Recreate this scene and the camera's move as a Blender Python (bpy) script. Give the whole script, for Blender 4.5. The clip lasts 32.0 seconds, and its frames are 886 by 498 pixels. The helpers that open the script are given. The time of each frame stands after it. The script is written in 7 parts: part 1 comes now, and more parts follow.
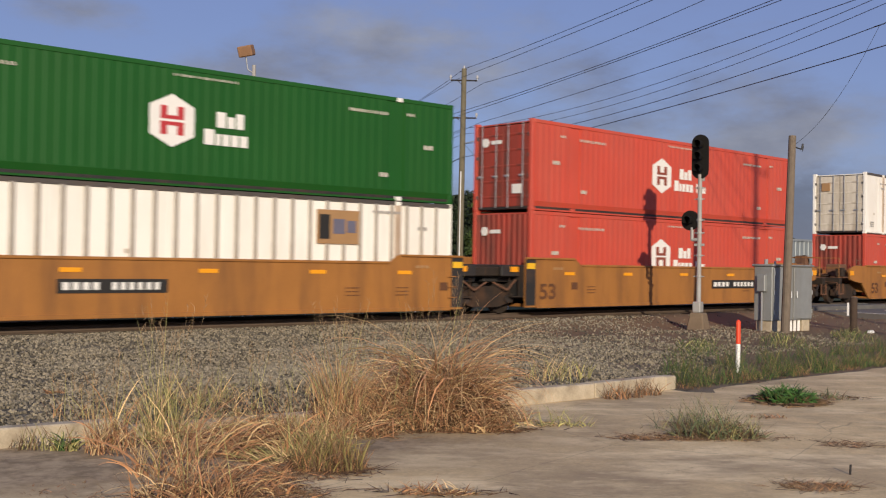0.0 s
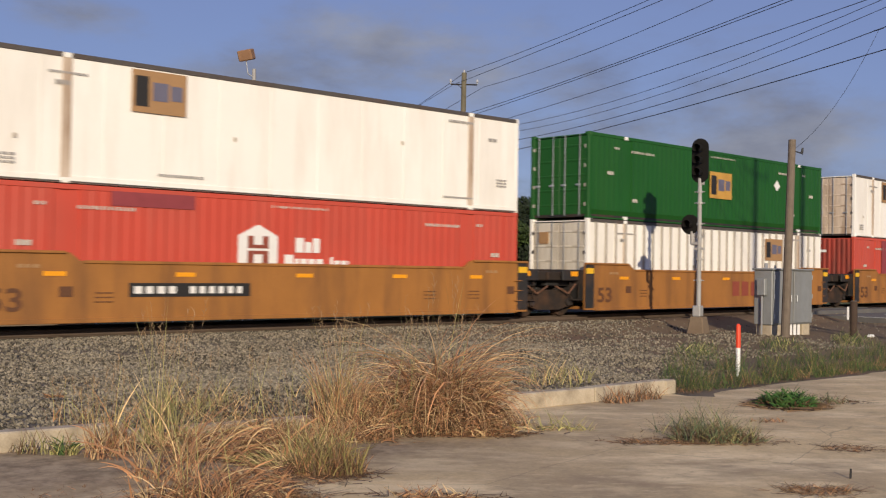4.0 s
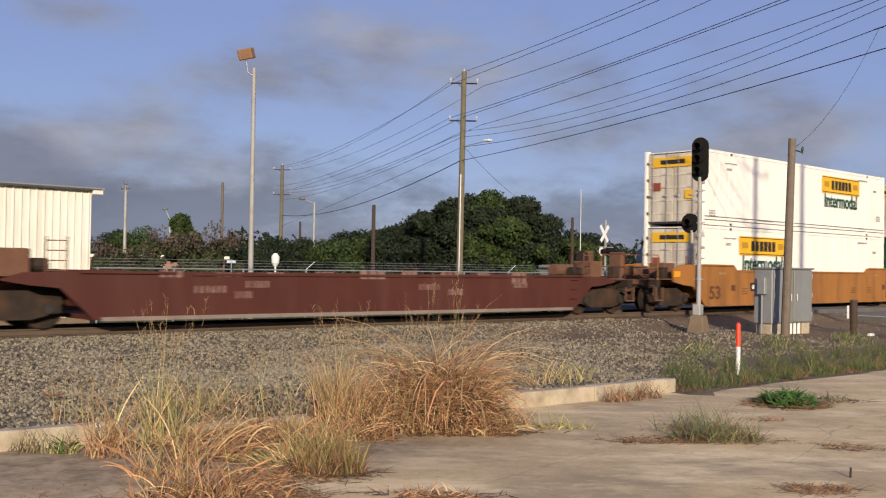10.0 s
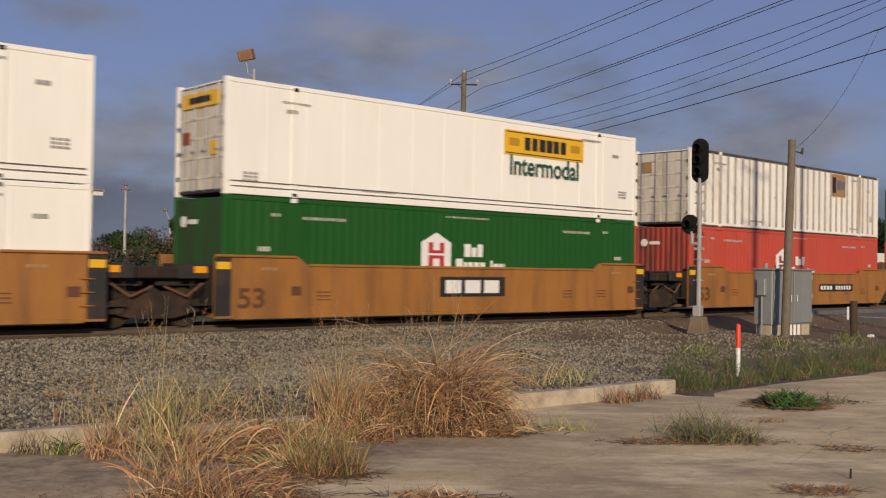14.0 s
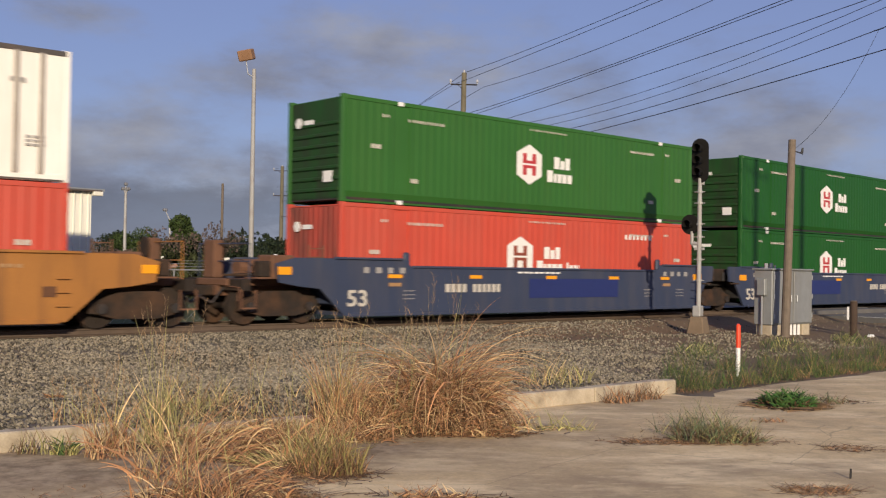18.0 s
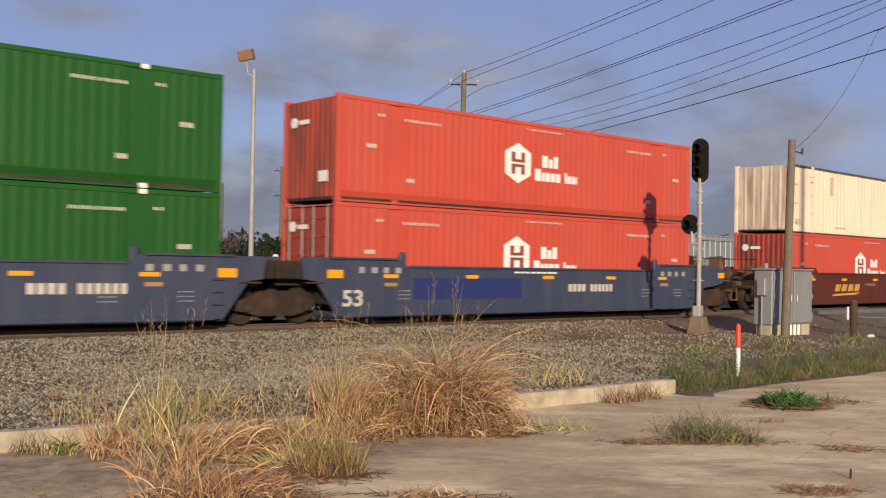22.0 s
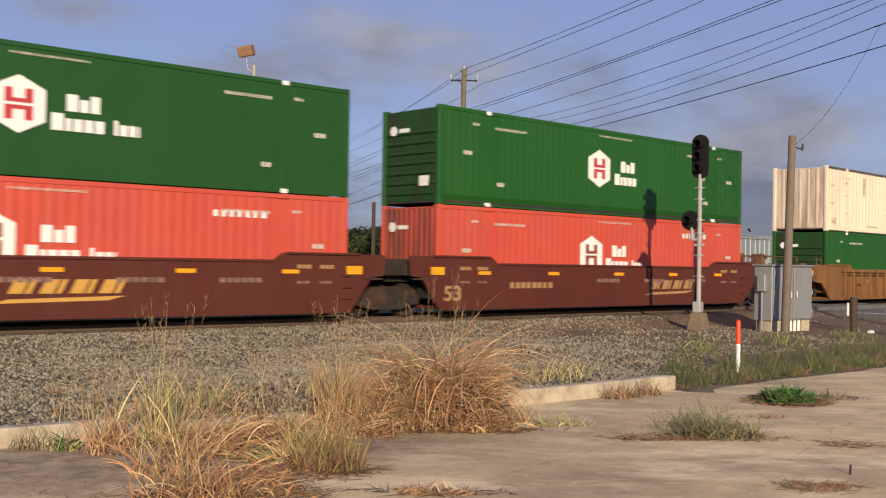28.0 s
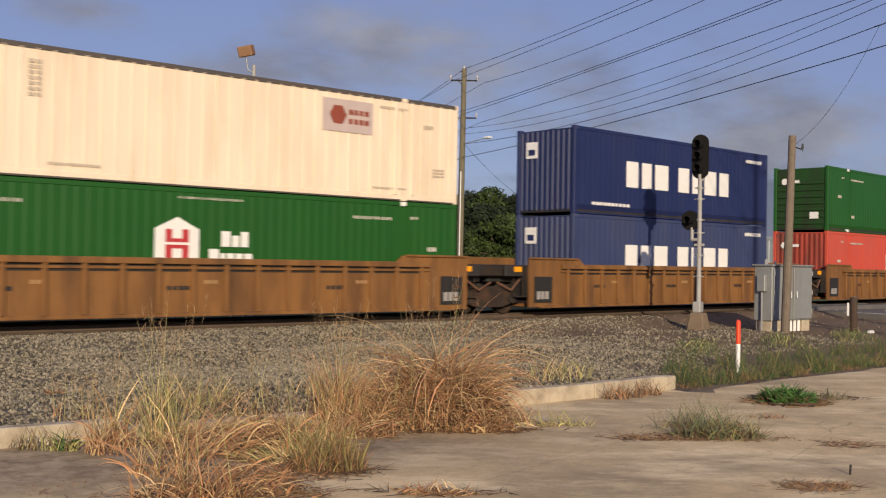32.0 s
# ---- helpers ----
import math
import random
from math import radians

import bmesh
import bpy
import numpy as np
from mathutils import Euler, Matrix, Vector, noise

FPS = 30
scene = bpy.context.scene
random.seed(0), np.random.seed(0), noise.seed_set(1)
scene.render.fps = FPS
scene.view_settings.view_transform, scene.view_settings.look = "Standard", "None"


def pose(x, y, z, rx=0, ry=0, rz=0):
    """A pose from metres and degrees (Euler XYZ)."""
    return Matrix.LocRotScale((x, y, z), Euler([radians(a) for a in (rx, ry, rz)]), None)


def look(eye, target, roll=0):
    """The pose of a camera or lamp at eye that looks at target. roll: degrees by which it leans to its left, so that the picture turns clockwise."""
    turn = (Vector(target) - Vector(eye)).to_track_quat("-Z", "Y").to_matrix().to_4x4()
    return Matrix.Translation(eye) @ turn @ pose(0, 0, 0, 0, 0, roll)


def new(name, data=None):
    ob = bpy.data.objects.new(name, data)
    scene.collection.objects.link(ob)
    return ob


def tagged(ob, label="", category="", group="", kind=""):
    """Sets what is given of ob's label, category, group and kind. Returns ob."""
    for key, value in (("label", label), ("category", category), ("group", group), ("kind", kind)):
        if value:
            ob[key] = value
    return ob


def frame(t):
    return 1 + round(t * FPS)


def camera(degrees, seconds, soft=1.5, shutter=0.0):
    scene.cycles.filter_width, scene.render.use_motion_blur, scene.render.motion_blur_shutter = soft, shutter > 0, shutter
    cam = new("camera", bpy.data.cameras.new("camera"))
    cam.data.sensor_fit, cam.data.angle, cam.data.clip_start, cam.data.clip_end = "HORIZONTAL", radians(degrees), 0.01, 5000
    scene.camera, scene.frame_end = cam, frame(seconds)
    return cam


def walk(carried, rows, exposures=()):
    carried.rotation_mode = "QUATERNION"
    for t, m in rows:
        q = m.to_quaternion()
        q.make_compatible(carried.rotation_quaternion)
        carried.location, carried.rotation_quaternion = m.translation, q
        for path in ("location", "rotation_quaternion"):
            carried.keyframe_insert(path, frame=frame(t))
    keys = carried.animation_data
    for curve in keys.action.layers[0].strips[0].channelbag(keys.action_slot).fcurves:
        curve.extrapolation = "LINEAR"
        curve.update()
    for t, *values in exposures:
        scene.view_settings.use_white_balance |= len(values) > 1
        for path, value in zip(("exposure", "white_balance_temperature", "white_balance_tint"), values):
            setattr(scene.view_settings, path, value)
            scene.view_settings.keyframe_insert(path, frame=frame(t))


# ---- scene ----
# ---- camera ----
SECONDS = 32.0
cam = camera(46.368, SECONDS, soft=1.2, shutter=0.36)
EYE = Vector((0.0, 0.0, 1.533))
HEADING, LEAN = 41.7485, 0.9226


def aim(tilt):
    """The camera's pose on its tripod at a tilt in degrees."""
    a, b = radians(HEADING), radians(tilt)
    way = Vector((math.sin(a) * math.cos(b), math.cos(a) * math.cos(b), math.sin(b)))
    return look(EYE, EYE + way, LEAN)


# the tripod head nods a little between these tilts
NOD = [(0.0, 0.787), (0.5, 0.787), (1.0, 0.849), (1.5, 0.881), (2.0, 0.943), (3.0, 1.006), (9.5, 1.006), (10.0, 0.943),
       (10.5, 0.881), (12.3, 0.881), (13.0, 0.943), (14.0, 1.006), (22.2, 1.006), (22.45, 0.79), (23.5, 0.80), (24.0, 0.849),
       (24.5, 0.881), (25.0, 0.943), (25.5, 0.96), (26.5, 0.96), (27.5, 0.881), (28.0, 0.787), (32.0, 0.787)]

# the film camera's own exposure and white balance: seconds, stops, kelvin, tint
EXPOSE = [(0.0, -0.22, 6500, 10.00), (1.0, -0.22, 6500, 10.00), (2.0, -0.24, 6500, 10.00), (3.0, -0.24, 6500, 10.00), (6.0, -0.35, 6630, 10.00), (7.0, -0.35, 6630, 10.00),
          (8.0, -0.49, 6630, 10.00), (9.0, -0.16, 6630, 10.00), (10.0, 0.00, 6680, 10.25), (11.0, -0.04, 6730, 10.50), (12.0, -0.68, 6730, 10.60), (13.0, -0.79, 6730, 10.60),
          (14.0, -0.55, 6730, 10.60), (17.0, -0.44, 6730, 10.60), (18.0, -0.14, 6730, 10.60), (19.0, -0.06, 6790, 10.60), (20.0, 0.16, 6790, 10.60), (21.0, 0.14, 6790, 10.60),
          (22.0, -0.03, 6910, 10.90), (23.0, -0.18, 6910, 10.90), (24.0, -0.25, 6910, 10.90), (25.0, -0.31, 6910, 10.90), (28.0, 0.03, 6910, 10.90), (29.0, 0.00, 6910, 10.90),
          (30.0, 0.02, 6910, 10.90), (31.0, -0.08, 6910, 10.90), (32.0, -0.17, 6910, 10.90)]

walk(cam, [(t, aim(a)) for t, a in NOD], exposures=EXPOSE)

# ---- world and sun ----
SUN_AZ, SUN_EL = 34.0, 16.5     # the light travels this far off +y towards +x, and down


def make_world():
    w = bpy.data.worlds.new("sky")
    scene.world = w
    w.use_nodes = True
    nt = w.node_tree
    n, l = nt.nodes, nt.links
    n.clear()
    out, bg = n.new("ShaderNodeOutputWorld"), n.new("ShaderNodeBackground")
    sky = n.new("ShaderNodeTexSky")
    sky.sky_type, sky.sun_disc = "NISHITA", False
    sky.sun_elevation, sky.sun_rotation = radians(SUN_EL + 10), radians(SUN_AZ + 180)
    sky.air_density, sky.dust_density, sky.ozone_density = 1.0, 0.5, 3.0
    co = n.new("ShaderNodeTexCoord")
    mp = n.new("ShaderNodeMapping")
    mp.inputs["Scale"].default_value = (1.0, 1.0, 2.4)
    mp.inputs["Location"].default_value = (0.35, 0.1, 0.0)
    l.new(co.outputs["Generated"], mp.inputs["Vector"])

    def cloud_noise(scale, detail, rough):
        no = n.new("ShaderNodeTexNoise")
        no.inputs["Scale"].default_value, no.inputs["Detail"].default_value, no.inputs["Roughness"].default_value = scale, detail, rough
        l.new(mp.outputs["Vector"], no.inputs["Vector"])
        return no.outputs["Fac"]

    def blend(fac, a, colour):
        mx = n.new("ShaderNodeMix")
        mx.data_type = "RGBA"
        if isinstance(fac, float):
            mx.inputs["Factor"].default_value = fac
        else:
            l.new(fac, mx.inputs["Factor"])
        l.new(a, mx.inputs["A"])
        if isinstance(colour, tuple):
            mx.inputs["B"].default_value = (*colour, 1)
        else:
            l.new(colour, mx.inputs["B"])
        return mx.outputs["Result"]

    # a thin high veil over the blue
    c = blend(0.62, sky.outputs["Color"], (2.6, 3.15, 6.7))
    # grey clouds: drifting banks, and a broken layer that thickens towards the horizon
    xyz = n.new("ShaderNodeSeparateXYZ")
    l.new(co.outputs["Generated"], xyz.inputs["Vector"])

    def ramp(src, lo, hi, a, b, soft=True):
        r = n.new("ShaderNodeMapRange")
        r.interpolation_type = "SMOOTHSTEP" if soft else "LINEAR"
        r.inputs["From Min"].default_value, r.inputs["From Max"].default_value = lo, hi
        r.inputs["To Min"].default_value, r.inputs["To Max"].default_value = a, b
        l.new(src, r.inputs["Value"])
        return r.outputs["Result"]

    def plus(a, b):
        ad = n.new("ShaderNodeMath")
        ad.operation = "ADD"
        l.new(a, ad.inputs[0])
        l.new(b, ad.inputs[1])
        return ad.outputs[0]

    flat = n.new("ShaderNodeMapping")
    flat.inputs["Scale"].default_value = (1.0, 1.0, 2.2)
    l.new(co.outputs["Generated"], flat.inputs["Vector"])
    field = plus(cloud_noise(3.0, 8.0, 0.60), ramp(xyz.outputs["Z"], 0.02, 0.26, 0.12, -0.06, False))
    # (compass bearing, height in degrees, reach, how dense)
    for bearing, up, reach, dense in ((37.5, 12.6, 0.24, 0.30), (60.5, 8.4, 0.19, 0.09), (22.5, 12.8, 0.10, 0.20), (31.5, 10.5, 0.09, 0.06), (19.0, 5.0, 0.15, 0.14), (32.0, 4.0, 0.14, 0.10),
                                      (90.0, 14.0, 0.35, 0.2), (150.0, 18.0, 0.4, 0.2), (235.0, 25.0, 0.3, 0.12), (300.0, 15.0, 0.4, 0.2), (345.0, 20.0, 0.3, 0.16)):
        az, el = radians(bearing), radians(up)
        far = n.new("ShaderNodeVectorMath")
        far.operation = "DISTANCE"
        l.new(flat.outputs["Vector"], far.inputs[0])
        far.inputs[1].default_value = (math.sin(az) * math.cos(el), math.cos(az) * math.cos(el), 2.2 * math.sin(el))
        field = plus(field, ramp(far.outputs["Value"], 0.0, reach, dense, 0.0))
    cover_out = ramp(field, 0.50, 0.74, 0.0, 0.86)
    tone = n.new("ShaderNodeValToRGB")
    tone.color_ramp.elements[0].color, tone.color_ramp.elements[1].color = (2.05, 2.15, 2.80, 1), (3.85, 3.95, 4.5, 1)
    tone.color_ramp.elements[0].position, tone.color_ramp.elements[1].position = 0.38, 0.68
    l.new(cloud_noise(6.5, 7.0, 0.58), tone.inputs["Fac"])
    c = blend(cover_out, c, tone.outputs["Color"])
    # a darker broken bank low over the land
    low = plus(cloud_noise(5.2, 8.0, 0.62), ramp(xyz.outputs["Z"], 0.03, 0.16, 0.24, -0.30, False))
    c = blend(ramp(low, 0.46, 0.70, 0.0, 0.72), c, (1.45, 1.66, 2.25))
    l.new(c, bg.inputs["Color"])
    bg.inputs["Strength"].default_value = 0.095
    l.new(bg.outputs["Background"], out.inputs["Surface"])


make_world()
sun_data = bpy.data.lights.new("sun", "SUN")
sun_data.energy, sun_data.angle, sun_data.color = 4.9, radians(0.9), (1.0, 0.86, 0.66)
sun = new("sun", sun_data)
_a, _e = radians(SUN_AZ), radians(SUN_EL)
SUN_WAY = Vector((math.sin(_a) * math.cos(_e), math.cos(_a) * math.cos(_e), -math.sin(_e)))
sun.matrix_world = look((0, 0, 60), Vector((0, 0, 60)) + SUN_WAY)

# ---- materials ----


def material(name, color, rough=0.6, metal=0.0, var=0.12, scale=4.0, fine=60.0, bump=0.1, bump_dist=0.01, dirt=None, dirt_amount=0.0,
             dirt_scale=1.3, dirt_from=0.45, streak=False, random_object=0.0, island=0.0, spec=0.5):
    """A procedural surface: a base colour that varies at two scales, stains and fine relief, in world-size units of the object."""
    m = bpy.data.materials.new(name)
    m.use_nodes = True
    nt = m.node_tree
    n, l = nt.nodes, nt.links
    b = n["Principled BSDF"]
    b.inputs["Roughness"].default_value, b.inputs["Metallic"].default_value = rough, metal
    b.inputs["Specular IOR Level"].default_value = spec
    co = n.new("ShaderNodeTexCoord")
    big, small = n.new("ShaderNodeTexNoise"), n.new("ShaderNodeTexNoise")
    big.inputs["Scale"].default_value, big.inputs["Detail"].default_value = scale, 4
    small.inputs["Scale"].default_value, small.inputs["Detail"].default_value = fine, 3
    l.new(co.outputs["Object"], big.inputs["Vector"])
    l.new(co.outputs["Object"], small.inputs["Vector"])
    add = n.new("ShaderNodeMath")
    add.operation = "ADD"
    l.new(big.outputs["Fac"], add.inputs[0])
    l.new(small.outputs["Fac"], add.inputs[1])
    rng = n.new("ShaderNodeMapRange")
    rng.inputs["From Min"].default_value, rng.inputs["From Max"].default_value = 0.6, 1.4
    rng.inputs["To Min"].default_value, rng.inputs["To Max"].default_value = 1 - var, 1 + var
    l.new(add.outputs[0], rng.inputs["Value"])
    value = rng.outputs["Result"]
    for amount, node, socket in ((random_object, "ShaderNodeObjectInfo", "Random"), (island, "ShaderNodeNewGeometry", "Random Per Island")):
        if amount:
            oi, r2, mul = n.new(node), n.new("ShaderNodeMapRange"), n.new("ShaderNodeMath")
            r2.inputs["To Min"].default_value, r2.inputs["To Max"].default_value = 1 - amount, 1 + amount
            mul.operation = "MULTIPLY"
            l.new(oi.outputs[socket], r2.inputs["Value"])
            l.new(value, mul.inputs[0])
            l.new(r2.outputs["Result"], mul.inputs[1])
            value = mul.outputs[0]
    hsv = n.new("ShaderNodeHueSaturation")
    hsv.inputs["Color"].default_value = (*color, 1)
    l.new(value, hsv.inputs["Value"])
    col = hsv.outputs["Color"]
    if dirt:
        mp, dn, dr, mx = n.new("ShaderNodeMapping"), n.new("ShaderNodeTexNoise"), n.new("ShaderNodeMapRange"), n.new("ShaderNodeMix")
        mp.inputs["Scale"].default_value = (1, 1, 0.15) if streak else (1, 1, 1)
        dn.inputs["Scale"].default_value, dn.inputs["Detail"].default_value, dn.inputs["Roughness"].default_value = dirt_scale, 6, 0.62
        dr.inputs["From Min"].default_value, dr.inputs["From Max"].default_value = dirt_from, dirt_from + 0.3
        dr.inputs["To Max"].default_value = dirt_amount
        mx.data_type = "RGBA"
        mx.inputs["B"].default_value = (*dirt, 1)
        l.new(co.outputs["Object"], mp.inputs["Vector"])
        l.new(mp.outputs["Vector"], dn.inputs["Vector"])
        l.new(dn.outputs["Fac"], dr.inputs["Value"])
        l.new(dr.outputs["Result"], mx.inputs["Factor"])
        l.new(col, mx.inputs["A"])
        col = mx.outputs["Result"]
    l.new(col, b.inputs["Base Color"])
    if bump:
        bp = n.new("ShaderNodeBump")
        bp.inputs["Strength"].default_value, bp.inputs["Distance"].default_value = bump, bump_dist
        l.new(small.outputs["Fac"], bp.inputs["Height"])
        l.new(bp.outputs["Normal"], b.inputs["Normal"])
    return m


M = {}
RUST, DARK_STREAK = (0.16, 0.075, 0.035), (0.055, 0.040, 0.032)
M["green"] = material("green_paint", (0.0125, 0.088, 0.0135), 0.5, var=0.10, scale=0.7, dirt=(0.03, 0.095, 0.02), dirt_amount=0.35, streak=True, bump=0.03, spec=0.3)
M["green_light"] = material("sun_faded_green_paint", (0.032, 0.125, 0.024), 0.5, var=0.10, scale=0.7, dirt=(0.05, 0.115, 0.025), dirt_amount=0.35, streak=True, bump=0.03, spec=0.3)
M["number_faded"] = material("faded_brown_numerals", (0.115, 0.046, 0.018), 0.7, var=0.2, scale=6)
M["red"] = material("red_paint", (0.545, 0.074, 0.044), 0.5, var=0.11, scale=0.7, dirt=(0.40, 0.11, 0.075), dirt_amount=0.5, streak=True, bump=0.03, spec=0.4)
M["white"] = material("white_paint", (0.90, 0.865, 0.79), 0.5, var=0.05, scale=0.6, dirt=(0.46, 0.37, 0.26), dirt_amount=0.30, streak=True, bump=0.03)
# end paints: darker than the sides, with dark upright streaks
M["red_dark_end"] = material("dark_streaked_red_end_paint", (0.40, 0.055, 0.036), 0.65, var=0.16, scale=1.2, dirt=DARK_STREAK, dirt_amount=0.75, dirt_scale=1.6, dirt_from=0.36, streak=True, bump=0.05, spec=0.25)
M["green_dark_end"] = material("dark_streaked_green_end_paint", (0.014, 0.070, 0.014), 0.65, var=0.16, scale=1.2, dirt=(0.028, 0.030, 0.020), dirt_amount=0.75, dirt_scale=1.6, dirt_from=0.36, streak=True, bump=0.05, spec=0.2)
M["white_clean"] = material("clean_white_paint", (0.90, 0.865, 0.79), 0.5, var=0.03, scale=0.6, dirt=(0.55, 0.48, 0.38), dirt_amount=0.18, dirt_from=0.5, streak=True, bump=0.03)
M["cream"] = material("aged_white_paint", (0.82, 0.68, 0.515), 0.55, var=0.06, scale=0.6, dirt=(0.47, 0.34, 0.21), dirt_amount=0.42, streak=True, bump=0.03)
M["stained"] = material("rust_stained_white_paint", (0.66, 0.54, 0.42), 0.6, var=0.1, scale=0.8, dirt=(0.22, 0.12, 0.06), dirt_amount=0.9, dirt_scale=2.4, dirt_from=0.44, streak=True, bump=0.03)
# streaky grime over a white dulled to carry the shade on the ends
M["shaded_dull_white"] = material("grimy_shaded_white_door_paint", (0.64, 0.58, 0.48), 0.6, var=0.12, scale=0.8, dirt=(0.22, 0.16, 0.10), dirt_amount=0.75, dirt_scale=2.2, dirt_from=0.45, streak=True)
M["trim_dark"] = material("dark_weathered_rail", (0.075, 0.065, 0.058), 0.6, var=0.2, dirt=RUST, dirt_amount=0.3)
# rust-blotched grey; the side posts' shaded flanks are put into this tone
M["rib"] = material("weathered_shaded_rib", (0.40, 0.355, 0.30), 0.6, var=0.15, dirt=RUST, dirt_amount=0.35)
M["green_dark"] = material("dark_green_paint", (0.012, 0.069, 0.014), 0.5, var=0.10, scale=0.7, dirt=(0.025, 0.07, 0.02), dirt_amount=0.35, streak=True, bump=0.03, spec=0.3)
M["blue_faded"] = material("sun_faded_blue_paint", (0.034, 0.048, 0.118), 0.55, var=0.14, scale=0.7, dirt=(0.075, 0.08, 0.13), dirt_amount=0.5, streak=True, bump=0.03, spec=0.35)
M["blue"] = material("blue_paint", (0.013, 0.023, 0.088), 0.5, var=0.12, scale=0.7, dirt=(0.035, 0.04, 0.09), dirt_amount=0.4, streak=True, bump=0.03, spec=0.35)
M["well_yellow"] = material("tan_yellow_car_paint", (0.345, 0.147, 0.036), 0.6, var=0.16, scale=0.9, dirt=(0.135, 0.064, 0.028), dirt_amount=0.7, dirt_scale=1.7, streak=True, bump=0.05, spec=0.35)
M["well_tan"] = material("rusty_tan_car_paint", (0.235, 0.108, 0.034), 0.65, var=0.18, scale=1.3, dirt=(0.085, 0.042, 0.020), dirt_amount=0.85, dirt_scale=1.8, dirt_from=0.40, streak=True, bump=0.08, spec=0.3)
M["well_oxide"] = material("dull_oxide_car_paint", (0.076, 0.022, 0.015), 0.65, var=0.18, scale=0.9, dirt=(0.12, 0.055, 0.038), dirt_amount=0.45, streak=True, bump=0.05, spec=0.3)
M["well_brown"] = material("oxide_brown_car_paint", (0.088, 0.020, 0.012), 0.65, var=0.18, scale=0.9, dirt=(0.10, 0.042, 0.028), dirt_amount=0.35, streak=True, bump=0.05, spec=0.3)
M["well_blue"] = material("slate_blue_car_paint", (0.034, 0.046, 0.085), 0.6, var=0.14, scale=0.9, dirt=(0.10, 0.09, 0.09), dirt_amount=0.45, streak=True, bump=0.05)
M["panel_blue"] = material("deep_blue_panel", (0.018, 0.029, 0.125), 0.55, var=0.1)
M["black"] = material("black_steel", (0.022, 0.020, 0.019), 0.65, var=0.2, dirt=RUST, dirt_amount=0.35, bump=0.1)
M["dark"] = material("grimy_running_gear", (0.030, 0.022, 0.017), 0.8, var=0.3, dirt=RUST, dirt_amount=0.5, bump=0.1, spec=0.25)
# sunlight on the empty car's bottom flange, put into a pale colour
M["chord_sunlit"] = material("sunlit_pale_chord", (0.24, 0.195, 0.165), 0.6, var=0.2, scale=2, dirt=RUST, dirt_amount=0.5)
M["rail_dull"] = material("dusty_brown_rail", (0.105, 0.072, 0.050), 0.8, var=0.25, scale=3, dirt=(0.055, 0.040, 0.030), dirt_amount=0.6, bump=0.2)
M["rust"] = material("rusty_steel", (0.15, 0.07, 0.038), 0.85, var=0.25, scale=3, dirt=(0.06, 0.035, 0.02), dirt_amount=0.6, bump=0.2)
M["mark_white"] = material("white_lettering", (0.78, 0.76, 0.72), 0.6, var=0.05)
M["mark_pale"] = material("dulled_white_stencil", (0.52, 0.48, 0.41), 0.7, var=0.15)
M["mark_soft"] = material("worn_stencil", (0.46, 0.385, 0.30), 0.7, var=0.15)
M["mark_black"] = material("black_lettering", (0.02, 0.018, 0.016), 0.6, var=0.1)
M["mark_red"] = material("red_lettering", (0.45, 0.035, 0.04), 0.6, var=0.06)
M["mark_dim"] = material("faded_red_lettering", (0.25, 0.055, 0.03), 0.7, var=0.15)
M["mark_yellow"] = material("yellow_panel", (0.78, 0.44, 0.02), 0.55, var=0.05)
M["mark_orange"] = material("orange_reflector", (0.85, 0.34, 0.012), 0.4, var=0.05)
M["mark_gold"] = material("gold_lettering", (0.55, 0.30, 0.06), 0.6, var=0.08)
M["mark_tan"] = material("tan_panel", (0.36, 0.205, 0.09), 0.6, var=0.08)
M["mark_green"] = material("dark_green_lettering", (0.012, 0.07, 0.045), 0.6, var=0.05)
M["mark_grey"] = material("grey_lettering", (0.32, 0.30, 0.28), 0.6, var=0.1)
M["mark_blue"] = material("muted_blue_emblem", (0.13, 0.125, 0.175), 0.6, var=0.1)
M["patch_red"] = material("faded_repaint_patch", (0.26, 0.045, 0.05), 0.6, var=0.15)
M["steel"] = material("galvanized_steel", (0.42, 0.43, 0.44), 0.45, 0.6, var=0.1, scale=3)
M["alu"] = material("weathered_aluminium_paint", (0.36, 0.355, 0.34), 0.55, 0.1, var=0.12, scale=3, dirt=RUST, dirt_amount=0.35)
M["cabinet"] = material("grey_cabinet_paint", (0.245, 0.255, 0.255), 0.5, 0.1, var=0.12, dirt=(0.17, 0.15, 0.12), dirt_amount=0.4, streak=True)
M["concrete"] = material("concrete", (0.47, 0.395, 0.285), 0.9, var=0.22, scale=1.8, fine=40, bump=0.3, dirt=(0.21, 0.165, 0.11), dirt_amount=0.8, dirt_scale=2.4)
M["old_concrete"] = material("dirty_old_concrete", (0.20, 0.145, 0.095), 0.95, var=0.25, scale=3, bump=0.3, dirt=(0.10, 0.07, 0.045), dirt_amount=0.7)
M["wood_grey"] = material("weathered_grey_wood", (0.165, 0.130, 0.098), 0.9, var=0.25, scale=6, fine=50, bump=0.3, dirt=(0.07, 0.052, 0.036), dirt_amount=0.65, streak=True)
M["wood_green"] = material("treated_pole_wood", (0.15, 0.13, 0.085), 0.9, var=0.25, scale=6, fine=50, bump=0.3)
M["wood_brown"] = material("creosoted_wood", (0.060, 0.038, 0.026), 0.9, var=0.3, scale=6, bump=0.3)
M["wire"] = material("black_cable", (0.02, 0.02, 0.022), 0.6, var=0.1, bump=0)
M["porcelain"] = material("grey_porcelain", (0.45, 0.45, 0.46), 0.25, var=0.05)
